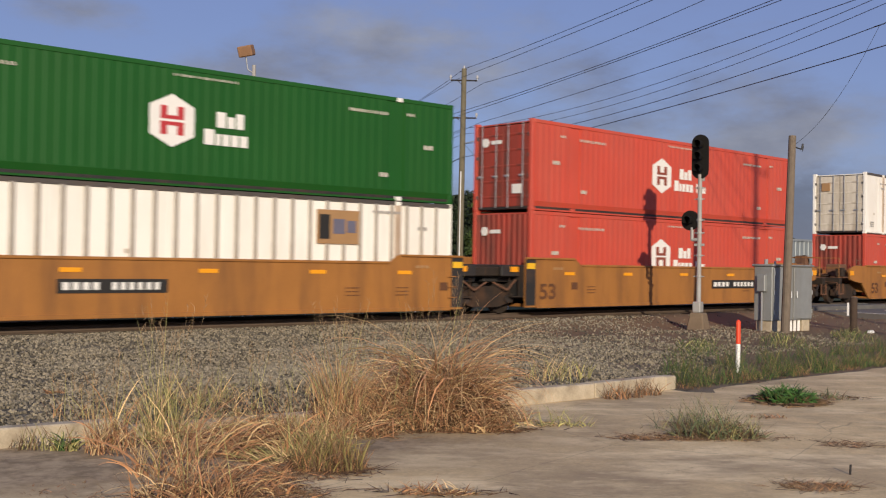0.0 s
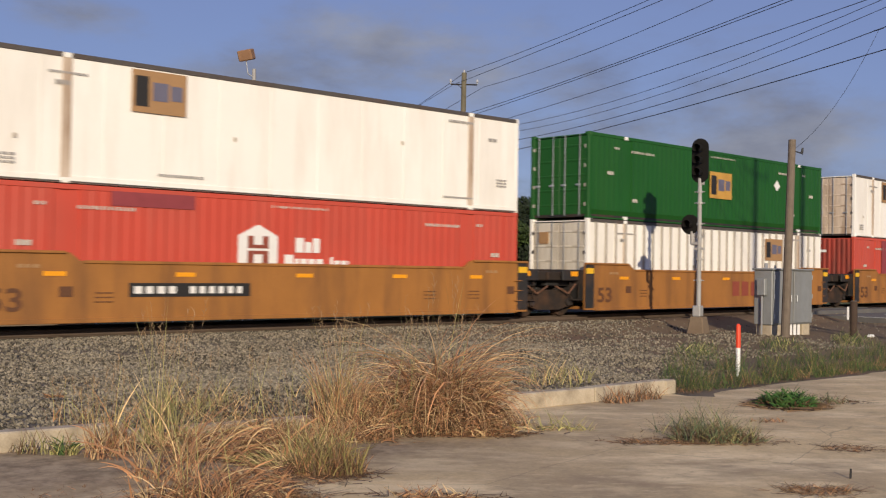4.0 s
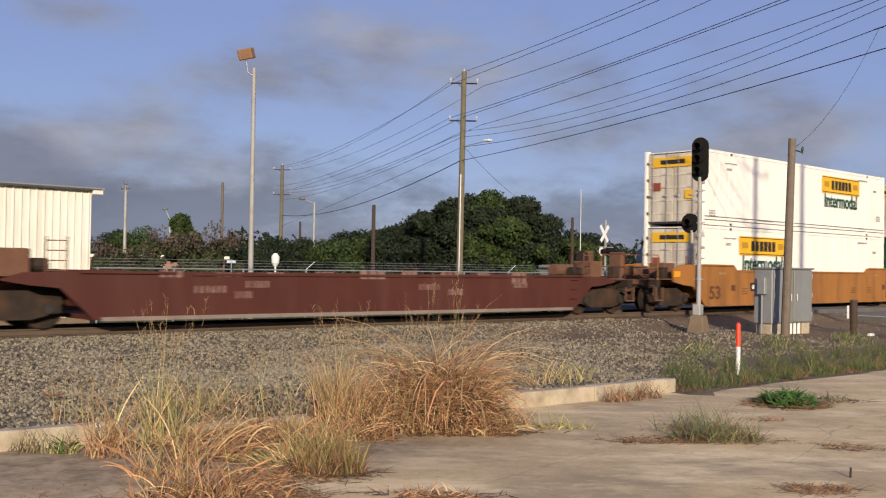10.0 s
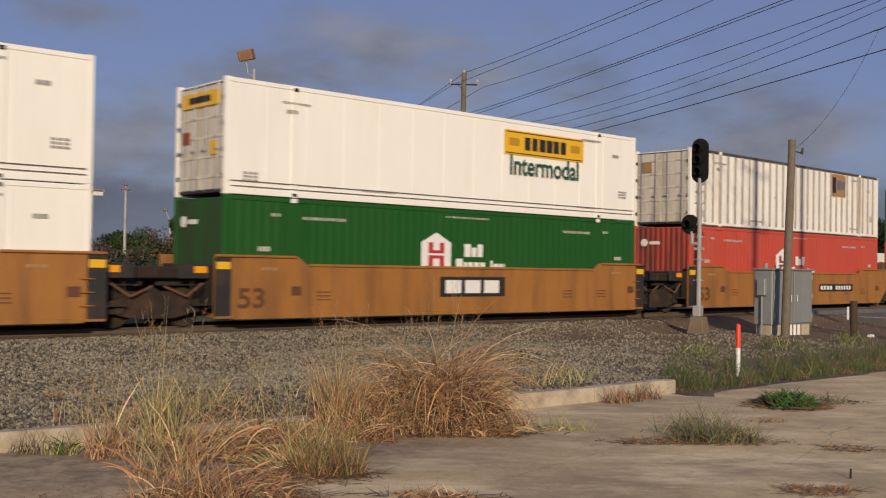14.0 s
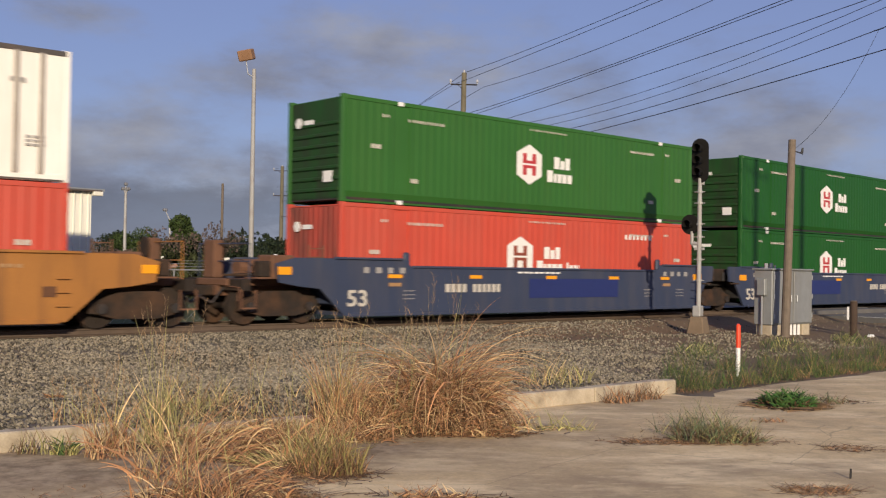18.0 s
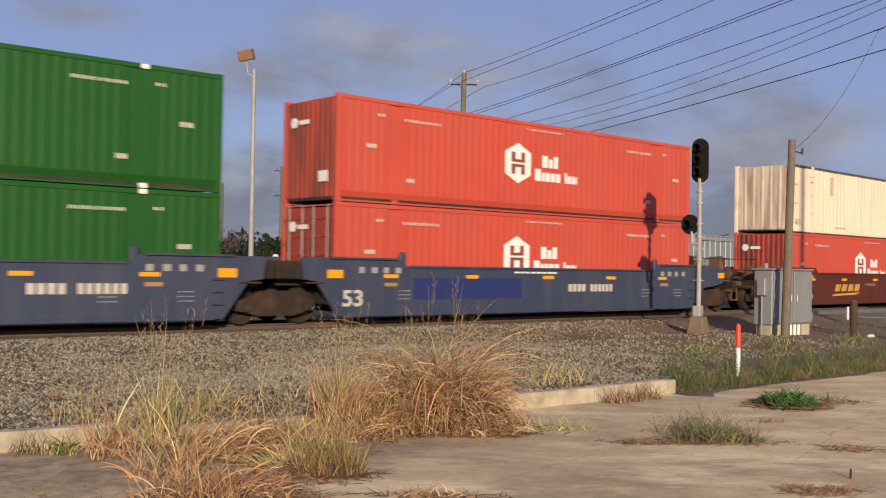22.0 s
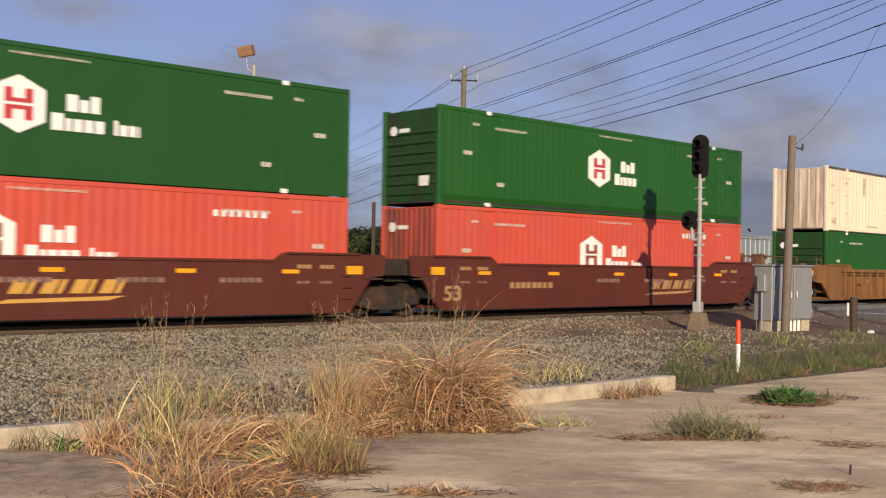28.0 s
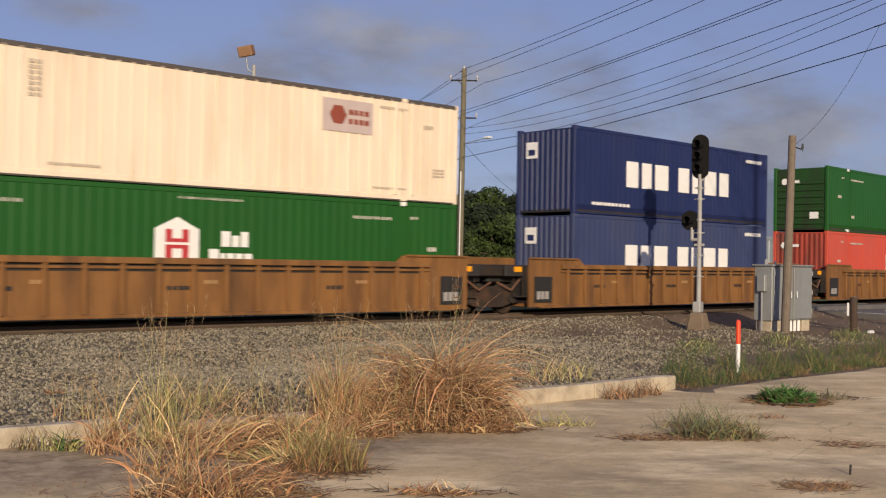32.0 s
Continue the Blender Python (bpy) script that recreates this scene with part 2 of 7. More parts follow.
M["lamp_box"] = material("rusty_floodlight_housing", (0.28, 0.15, 0.075), 0.7, var=0.2, dirt=RUST, dirt_amount=0.6)
M["marker_red"] = material("orange_red_plastic", (0.80, 0.07, 0.025), 0.45, var=0.08)
M["plastic_white"] = material("white_plastic", (0.80, 0.79, 0.76), 0.45, var=0.04)
M["shed_white"] = material("white_sheet_metal", (0.80, 0.78, 0.68), 0.5, var=0.05, scale=0.5, dirt=(0.40, 0.28, 0.17), dirt_amount=0.35, streak=True)
M["shed_grey"] = material("grey_sheet_metal", (0.25, 0.28, 0.295), 0.45, 0.2, var=0.08, scale=0.5, dirt=(0.2, 0.2, 0.19), dirt_amount=0.3, streak=True)
M["roof_grey"] = material("dull_metal_roof", (0.22, 0.24, 0.26), 0.6, var=0.1, scale=0.5)
M["tree_dark"] = material("dark_foliage", (0.0165, 0.026, 0.0105), 0.75, var=0.3, scale=0.4, fine=3, island=0.6, bump=0, spec=0.3)
M["tree_light"] = material("light_foliage", (0.036, 0.058, 0.013), 0.75, var=0.3, scale=0.4, fine=3, island=0.5, bump=0, spec=0.3)
M["tree_pink"] = material("dusty_pink_blossom", (0.105, 0.072, 0.055), 0.8, var=0.3, scale=1, fine=3, island=0.5, bump=0)
M["tree_olive"] = material("olive_shrub_foliage", (0.046, 0.056, 0.019), 0.8, var=0.3, scale=1, fine=3, island=0.5, bump=0)
M["bark"] = material("bark", (0.08, 0.06, 0.045), 0.95, var=0.3, bump=0.4)
M["grass_dry"] = material("dry_straw_grass", (0.55, 0.385, 0.195), 0.8, var=0.12, scale=0.8, island=0.55, bump=0)
M["grass_rust"] = material("russet_dead_grass", (0.37, 0.186, 0.088), 0.8, var=0.12, scale=0.8, island=0.6, bump=0)
M["grass_olive"] = material("yellow_green_grass", (0.32, 0.29, 0.11), 0.8, var=0.15, scale=0.8, island=0.5, bump=0)
M["grass_green"] = material("green_weed_blades", (0.050, 0.090, 0.020), 0.8, var=0.15, scale=0.8, island=0.5, bump=0)
# dead grass, its brown darkened to hold the shade inside the clumps
M["thatch"] = material("inner_shade_thatch_grass", (0.105, 0.056, 0.027), 0.9, var=0.2, scale=0.8, island=0.6, bump=0)
M["weed_green"] = material("green_weed_leaves", (0.045, 0.125, 0.020), 0.7, var=0.15, scale=0.8, island=0.5, bump=0)
M["weed_grey"] = material("grey_green_weed_blades", (0.105, 0.135, 0.060), 0.8, var=0.15, scale=0.8, island=0.4, bump=0)
M["weed_olive"] = material("dull_olive_grass", (0.225, 0.180, 0.062), 0.8, var=0.15, scale=0.8, island=0.5, bump=0)
M["weed_brown"] = material("withered_brown_weed", (0.16, 0.10, 0.055), 0.9, var=0.2, scale=0.8, island=0.4, bump=0)
M["stone"] = material("grey_ballast_stone", (0.178, 0.150, 0.104), 0.9, var=0.2, scale=3, fine=40, island=0.88, bump=0.2, dirt=(0.32, 0.285, 0.215), dirt_amount=0.6, dirt_scale=0.30)
M["tie"] = material("creosoted_tie_wood", (0.085, 0.055, 0.04), 0.9, var=0.25, scale=5, bump=0.3, random_object=0.3)
M["asphalt"] = material("worn_asphalt", (0.11, 0.105, 0.10), 0.9, var=0.15, scale=1.5, bump=0.2, dirt=(0.2, 0.18, 0.15), dirt_amount=0.4)
M["paint_line"] = material("road_paint", (0.68, 0.67, 0.63), 0.7, var=0.1)
M["lens"] = material("dark_signal_lens", (0.012, 0.012, 0.012), 0.12, var=0.1, bump=0)
M["hood"] = material("matt_black_signal_paint", (0.012, 0.011, 0.010), 0.85, var=0.2, spec=0.15)

# ---- mesh helpers ----


def part(name, bm, mat, parent=None, label="", smooth=False):
    """Links a bmesh as one mesh object, under a thing or a part where one is given."""
    me = bpy.data.meshes.new(name)
    bm.to_mesh(me)
    bm.free()
    me.materials.append(M[mat] if isinstance(mat, str) else mat)
    if smooth:
        for p in me.polygons:
            p.use_smooth = True
    ob = new(name, me)
    if parent is not None:
        ob.parent = parent
    if label:
        tagged(ob, label)
    return ob


def share(name, ob, parent, m=None, mat=None):
    """Another object on the mesh of ob."""
    o = new(name, ob.data)
    o.parent = parent
    if m is not None:
        o.matrix_basis = m
    return o


def box(bm, x0, y0, z0, x1, y1, z1, bevel=0.0):
    v = [bm.verts.new(p) for p in ((x0, y0, z0), (x1, y0, z0), (x1, y1, z0), (x0, y1, z0), (x0, y0, z1), (x1, y0, z1), (x1, y1, z1), (x0, y1, z1))]
    fs = [bm.faces.new([v[i] for i in f]) for f in ((3, 2, 1, 0), (4, 5, 6, 7), (0, 1, 5, 4), (1, 2, 6, 5), (2, 3, 7, 6), (3, 0, 4, 7))]
    if bevel:
        es = list({e for f in fs for e in f.edges})
        bmesh.ops.bevel(bm, geom=es, offset=bevel, segments=1, affect="EDGES")
    return bm


def boxes(*rows, bevel=0.0):
    bm = bmesh.new()
    for r in rows:
        box(bm, *r, bevel=bevel)
    return bm


def tube(bm, a, b, ra, rb=None, n=10):
    """A closed round bar from a to b."""
    rb = ra if rb is None else rb
    a, b = Vector(a), Vector(b)
    q = (b - a).to_track_quat("Z", "Y")
    ring = [[bm.verts.new(c + q @ Vector((r * math.cos(i * math.tau / n), r * math.sin(i * math.tau / n), 0))) for i in range(n)] for c, r in ((a, ra), (b, rb))]
    for i in range(n):
        j = (i + 1) % n
        bm.faces.new((ring[0][i], ring[0][j], ring[1][j], ring[1][i]))
    bm.faces.new(ring[0][::-1])
    bm.faces.new(ring[1])
    return bm


def tubes(*rows, n=10):
    bm = bmesh.new()
    for r in rows:
        tube(bm, *r, n=n)
    return bm


def prism(bm, pts, y0, y1):
    """A slab with the outline pts (x, z) from y0 to y1."""
    a = [bm.verts.new((x, y0, z)) for x, z in pts]
    b = [bm.verts.new((x, y1, z)) for x, z in pts]
    n = len(pts)
    bm.faces.new(a)
    bm.faces.new(b[::-1])
    for i in range(n):
        j = (i + 1) % n
        bm.faces.new((a[j], a[i], b[i], b[j]))
    bmesh.ops.recalc_face_normals(bm, faces=bm.faces)
    return bm


def empty(name, m=None):
    ob = new(name)
    ob.empty_display_size = 0.3
    if m is not None:
        ob.matrix_basis = m
    return ob


def lettering(text, size):
    """A mesh of a word in the built-in font, standing in the xz plane, read from -y."""
    cu = bpy.data.curves.new("word", "FONT")
    cu.body, cu.size, cu.extrude, cu.offset = text, size, 0.004, size * 0.02
    ob = bpy.data.objects.new("word", cu)
    scene.collection.objects.link(ob)
    dg = bpy.context.evaluated_depsgraph_get()
    me = bpy.data.meshes.new_from_object(ob.evaluated_get(dg))
    scene.collection.objects.unlink(ob)
    bpy.data.objects.remove(ob)
    me.transform(Matrix.Rotation(radians(90), 4, "X"))
    bm = bmesh.new()
    bm.from_mesh(me)
    return bm


# ---- the track ----
CURVE, NEAR, ALONG = 0.0017868, 22.416, 20.0     # 1/radius, y of the loads' near side at x = 20


def track(s, off=0.0, z=0.0):
    """The pose at s metres along the line, off metres beyond the loads' near side; its x axis runs along the line."""
    th = CURVE * (s - ALONG)
    x, y = ALONG + math.sin(th) / CURVE, NEAR + (1 - math.cos(th)) / CURVE
    return Matrix.Translation((x - off * math.sin(th), y + off * math.cos(th), z)) @ Matrix.Rotation(th, 4, "Z")


HALF = 1.3      # half a container's width


def smooth_step(a, b, v):
    k = min(1.0, max(0.0, (v - a) / (b - a)))
    return k * k * (3 - 2 * k)


def kerb_y(x):
    return (12.55 - 0.125 * x if x < 12.2 else 11.02) + 0.42 * smooth_step(15.4, 16.2, x)


def ground_z(x, y):
    """Height of the ground sheet: a concrete yard, a low ballast apron, the track bed, and flat land beyond."""
    yk = kerb_y(x)
    th = CURVE * (x - ALONG)
    yt = NEAR + HALF + (x - ALONG) * th * 0.5
    z = -0.65
    z += 0.16 * smooth_step(yk + 0.02, yk + 0.35, y)
    z += 0.10 * smooth_step(yk + 0.3, yt - 4.2, y)
    z += 0.21 * smooth_step(yt - 4.2, yt - 2.2, y)
    z -= 0.55 * smooth_step(yt + 2.2, yt + 5.5, y)
    return z


# ---- ground, yard, kerb and track bed ----


def ground_material():
    """Grey ballast, brown dirt and, far off, dull grass, with a pebbly relief."""
    m = bpy.data.materials.new("gravelly_ground")
    m.use_nodes = True
    nt = m.node_tree
    n, l = nt.nodes, nt.links
    b = n["Principled BSDF"]
    b.inputs["Roughness"].default_value = 0.95
    b.inputs["Specular IOR Level"].default_value = 0.2
    co = n.new("ShaderNodeTexCoord")
    vo = n.new("ShaderNodeTexVoronoi")
    vo.inputs["Scale"].default_value = 26
    l.new(co.outputs["Object"], vo.inputs["Vector"])
    st = n.new("ShaderNodeValToRGB")
    st.color_ramp.elements[0].color, st.color_ramp.elements[1].color = (0.056, 0.047, 0.035, 1), (0.19, 0.167, 0.128, 1)
    sep = n.new("ShaderNodeSeparateColor")
    l.new(vo.outputs["Color"], sep.inputs["Color"])
    l.new(sep.outputs[0], st.inputs["Fac"])
    no = n.new("ShaderNodeTexNoise")
    no.inputs["Scale"].default_value, no.inputs["Detail"].default_value, no.inputs["Roughness"].default_value = 0.55, 6, 0.6
    l.new(co.outputs["Object"], no.inputs["Vector"])
    xyz = n.new("ShaderNodeSeparateXYZ")
    l.new(co.outputs["Object"], xyz.inputs["Vector"])

    def ramp(src, lo, hi, wobble):
        ma = n.new("ShaderNodeMath")
        ma.operation = "MULTIPLY_ADD"
        l.new(no.outputs["Fac"], ma.inputs[0])
        ma.inputs[1].default_value = wobble
        l.new(src, ma.inputs[2])
        mr = n.new("ShaderNodeMapRange")
        mr.inputs["From Min"].default_value, mr.inputs["From Max"].default_value = lo + wobble / 2, hi + wobble / 2
        l.new(ma.outputs[0], mr.inputs["Value"])
        return mr.outputs["Result"]

    def mix(fac, a, colour):
        mx = n.new("ShaderNodeMix")
        mx.data_type = "RGBA"
        l.new(fac, mx.inputs["Factor"])
        l.new(a, mx.inputs["A"])
        mx.inputs["B"].default_value = (*colour, 1)
        return mx.outputs["Result"]

    c = mix(ramp(no.outputs["Fac"], 0.52, 0.72, 0.0), st.outputs["Color"], (0.255, 0.21, 0.155))
    c = mix(ramp(xyz.outputs["X"], 14.0, 22.0, 9.0), c, (0.185, 0.130, 0.082))
    c = mix(ramp(xyz.outputs["Y"], 29.0, 34.0, 4.0), c, (0.09, 0.10, 0.04))
    l.new(c, b.inputs["Base Color"])
    bp = n.new("ShaderNodeBump")
    bp.inputs["Strength"].default_value, bp.inputs["Distance"].default_value = 0.5, 0.03
    l.new(vo.outputs["Distance"], bp.inputs["Height"])
    bp.invert = True
    l.new(bp.outputs["Normal"], b.inputs["Normal"])
    return m


def axis_steps(lo, hi, step, far):
    a = list(np.arange(lo, hi + step / 2, step))
    out, k = [], step
    v = hi
    while v < far:
        k *= 1.5
        v += k
        out.append(v)
    left, k, v = [], step, lo
    while v > -far:
        k *= 1.5
        v -= k
        left.append(v)
    return left[::-1] + a + out


def sheet(name, xs, ys, zf, mat):
    verts = [(x, y, zf(x, y)) for y in ys for x in xs]
    w = len(xs)
    faces = [(j * w + i, j * w + i + 1, (j + 1) * w + i + 1, (j + 1) * w + i) for j in range(len(ys) - 1) for i in range(w - 1)]
    me = bpy.data.meshes.new(name)
    me.from_pydata(verts, [], faces)
    me.materials.append(mat)
    for p in me.polygons:
        p.use_smooth = True
    return new(name, me)


def bumpy_ground(x, y):
    z = ground_z(x, y)
    if kerb_y(x) + 0.3 < y < 21.3 and -20 < x < 60:
        z += 0.05 * noise.noise((x * 0.7, y * 0.7, 0)) + 0.02 * noise.noise((x * 2.3, y * 2.3, 5))
    return z


ground = sheet("ground", axis_steps(-10, 50, 0.5, 3000), sorted(axis_steps(-4, 32, 0.4, 3000) + list(np.arange(10.25, 13.2, 0.13))), bumpy_ground, ground_material())
tagged(ground, "grey ballast and brown dirt beside the railway", "ground", kind="structure")


def yard_material():
    """Worn, stained concrete: pale scuffs drawn out along the yard, damp patches, pits and hair cracks."""
    m = material("worn_yard_concrete", (0.65, 0.48, 0.25), 0.92, var=0.20, scale=1.6, fine=26, bump=0.35, bump_dist=0.012, dirt=(0.27, 0.20, 0.125), dirt_amount=0.8, dirt_scale=0.45)
    nt = m.node_tree
    n, l = nt.nodes, nt.links
    b = n["Principled BSDF"]
    col = b.inputs["Base Color"].links[0].from_socket
    co = n.new("ShaderNodeTexCoord")
    # (turn, stretch, noise scale, from, to, amount, colour)
    for turn, stretch, scale, lo, hi, amount, colour in ((-37.0, (0.6, 1.2, 1), 1.1, 0.48, 0.64, 0.8, (0.88, 0.69, 0.40)), (-44.0, (0.7, 1.2, 1), 0.8, 0.54, 0.72, 0.6, (0.31, 0.215, 0.12)),
                                                          (0.0, (1, 1, 1), 5.0, 0.57, 0.72, 0.5, (0.30, 0.21, 0.12)), (-35.0, (0.8, 2.6, 1), 3.2, 0.56, 0.70, 0.45, (0.88, 0.71, 0.43)), (0.0, (1, 1, 1), 2.1, 0.56, 0.68, 0.4, (0.40, 0.285, 0.16))):
        mp, no, mr, mx = n.new("ShaderNodeMapping"), n.new("ShaderNodeTexNoise"), n.new("ShaderNodeMapRange"), n.new("ShaderNodeMix")
        mp.vector_type = "TEXTURE"
        mp.inputs["Rotation"].default_value, mp.inputs["Scale"].default_value = (0, 0, radians(turn)), [1 / v for v in stretch]
        no.inputs["Scale"].default_value, no.inputs["Detail"].default_value, no.inputs["Roughness"].default_value = scale, 7, 0.66
        mr.inputs["From Min"].default_value, mr.inputs["From Max"].default_value, mr.inputs["To Max"].default_value = lo, hi, amount
        mx.data_type = "RGBA"
        mx.inputs["B"].default_value = (*colour, 1)
        l.new(co.outputs["Object"], mp.inputs["Vector"])
        l.new(mp.outputs["Vector"], no.inputs["Vector"])
        l.new(no.outputs["Fac"], mr.inputs["Value"])
        l.new(mr.outputs["Result"], mx.inputs["Factor"])
        l.new(col, mx.inputs["A"])
        col = mx.outputs["Result"]
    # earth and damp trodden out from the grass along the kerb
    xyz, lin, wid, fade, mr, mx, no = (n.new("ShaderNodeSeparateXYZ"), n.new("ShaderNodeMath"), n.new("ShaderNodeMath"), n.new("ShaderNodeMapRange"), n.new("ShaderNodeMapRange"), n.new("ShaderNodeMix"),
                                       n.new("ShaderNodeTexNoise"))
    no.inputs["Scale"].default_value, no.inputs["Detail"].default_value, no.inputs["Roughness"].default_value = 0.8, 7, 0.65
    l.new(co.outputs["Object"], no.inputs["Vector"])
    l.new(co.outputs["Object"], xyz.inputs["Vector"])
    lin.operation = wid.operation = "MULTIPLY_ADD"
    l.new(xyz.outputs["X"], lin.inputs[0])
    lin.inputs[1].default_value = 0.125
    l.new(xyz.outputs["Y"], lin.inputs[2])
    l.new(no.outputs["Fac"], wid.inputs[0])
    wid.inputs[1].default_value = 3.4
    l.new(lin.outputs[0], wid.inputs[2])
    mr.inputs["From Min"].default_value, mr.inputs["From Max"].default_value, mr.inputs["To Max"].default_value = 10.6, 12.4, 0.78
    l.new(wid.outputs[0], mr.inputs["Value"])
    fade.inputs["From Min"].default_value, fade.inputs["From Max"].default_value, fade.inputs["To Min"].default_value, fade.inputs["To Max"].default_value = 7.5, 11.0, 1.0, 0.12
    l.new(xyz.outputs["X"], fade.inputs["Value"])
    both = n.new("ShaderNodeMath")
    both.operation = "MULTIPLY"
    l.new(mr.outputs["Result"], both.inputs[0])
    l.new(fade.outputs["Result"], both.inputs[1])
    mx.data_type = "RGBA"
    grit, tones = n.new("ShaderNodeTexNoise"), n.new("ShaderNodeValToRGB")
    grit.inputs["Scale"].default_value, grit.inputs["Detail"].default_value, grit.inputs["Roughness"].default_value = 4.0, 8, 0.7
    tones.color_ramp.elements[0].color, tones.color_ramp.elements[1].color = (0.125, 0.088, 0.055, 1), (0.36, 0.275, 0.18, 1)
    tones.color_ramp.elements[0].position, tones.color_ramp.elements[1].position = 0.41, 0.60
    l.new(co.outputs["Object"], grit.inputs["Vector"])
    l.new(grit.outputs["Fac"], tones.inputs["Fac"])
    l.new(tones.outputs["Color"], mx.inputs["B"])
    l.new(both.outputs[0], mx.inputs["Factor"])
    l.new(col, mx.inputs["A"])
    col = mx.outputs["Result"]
    # cracks
    wob, vo, mr, mx, ad = n.new("ShaderNodeTexNoise"), n.new("ShaderNodeTexVoronoi"), n.new("ShaderNodeMapRange"), n.new("ShaderNodeMix"), n.new("ShaderNodeMix")
    wob.inputs["Scale"].default_value, wob.inputs["Detail"].default_value = 1.4, 4
    ad.data_type = "RGBA"
    ad.inputs["Factor"].default_value = 0.12
    l.new(co.outputs["Object"], wob.inputs["Vector"])
    l.new(co.outputs["Object"], ad.inputs["A"])
    l.new(wob.outputs["Color"], ad.inputs["B"])
    vo.feature = "DISTANCE_TO_EDGE"
    vo.inputs["Scale"].default_value = 0.42
    l.new(ad.outputs["Result"], vo.inputs["Vector"])
    mr.inputs["From Max"].default_value, mr.inputs["To Min"].default_value, mr.inputs["To Max"].default_value = 0.004, 0.45, 0.0
    l.new(vo.outputs["Distance"], mr.inputs["Value"])
    mx.data_type = "RGBA"
    mx.inputs["B"].default_value = (0.12, 0.095, 0.065, 1)
    l.new(mr.outputs["Result"], mx.inputs["Factor"])
    l.new(col, mx.inputs["A"])
    l.new(mx.outputs["Result"], b.inputs["Base Color"])
    return m


def make_yard():
    xs = list(np.arange(-14, 46.1, 0.4))
    rows = 48
    verts, faces = [], []
    for i, x in enumerate(xs):
        edge = kerb_y(x) + (-0.48 if x > 15.6 else 0.06) + (0.10 * noise.noise((x * 0.9, 3, 0)) + 0.08 * noise.noise((x * 2.7, 9, 0)) if x > 15.6 else 0)
        for j in range(rows + 1):
            y = -9 + (edge + 9) * j / rows
            verts.append((x, y, -0.64 + 0.012 * noise.noise((x * 0.3, y * 0.3, 1)) - (0.03 if j == rows and x > 15.6 else 0)))
    for i in range(len(xs) - 1):
        for j in range(rows):
            a = i * (rows + 1) + j
            faces.append((a, a + rows + 1, a + rows + 2, a + 1))
    me = bpy.data.meshes.new("pavement")
    me.from_pydata(verts, [], faces)
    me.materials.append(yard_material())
    for p in me.polygons:
        p.use_smooth = True
    tagged(new("pavement", me), "worn pale concrete yard with stains", "pavement", kind="structure")


make_yard()


def make_kerb():
    kerb = tagged(empty("kerb"), "low pale concrete kerb along the ballast", "kerb", kind="structure")
    x = -8.0
    rng = random.Random(4)
    while x < 15.2:
        w = 1.93
        x1 = min(x + w, 15.5)
        bm = bmesh.new()
        box(bm, 0, 0, -0.30, x1 - x - 0.02, 0.22, 0.25, bevel=0.018)
        a = math.atan2(kerb_y(x1) - kerb_y(x), x1 - x)
        o = part("kerb_block", bm, "concrete", kerb)
        o.matrix_basis = Matrix.Translation((x, kerb_y(x) - 0.02 + rng.uniform(-0.012, 0.012), -0.65 + rng.uniform(-0.012, 0.006) - (0.11 if 5.4 < x < 8.0 else 0.0))) @ Matrix.Rotation(a, 4, "Z")
        x = x1


make_kerb()


def make_track():
    rail_way = tagged(empty("railway_track"), "single railway track with brown rails on ballast", "railway track", kind="structure")
    prof = [(-0.075, -0.17), (0.075, -0.17), (0.075, -0.155), (0.012, -0.13), (0.010, -0.045), (0.036, -0.032), (0.036, -0.004), (0.030, 0.0),
            (-0.030, 0.0), (-0.036, -0.004), (-0.036, -0.032), (-0.010, -0.045), (-0.012, -0.13), (-0.075, -0.155)]
    ss = list(np.arange(-80, 200.1, 4.0))
    for side in (-0.755, 0.755):
        bm = bmesh.new()
        rings = []
        for s in ss:
            m = track(s, HALF + side)
            rings.append([bm.verts.new(m @ Vector((0, y, z))) for y, z in prof])
        for a, b in zip(rings, rings[1:]):
            for i in range(len(prof)):
                j = (i + 1) % len(prof)
                bm.faces.new((a[i], a[j], b[j], b[i]))
        bm.faces.new(rings[0]), bm.faces.new(rings[-1][::-1])
        bmesh.ops.recalc_face_normals(bm, faces=bm.faces)
        part("rail", bm, "rail_dull", rail_way)
    first = part("tie", boxes((-0.11, -1.3, -0.34, 0.11, 1.3, -0.165), bevel=0.01), "tie", rail_way)
    first.matrix_basis = track(-20, HALF)
    s = -20.0
    rng = random.Random(2)
    while s < 75:
        s += 0.55
        share("tie", first, rail_way, track(s, HALF + rng.uniform(-0.04, 0.04), rng.uniform(-0.01, 0.01)) @ Matrix.Rotation(rng.uniform(-0.02, 0.02), 4, "Z"))


make_track()


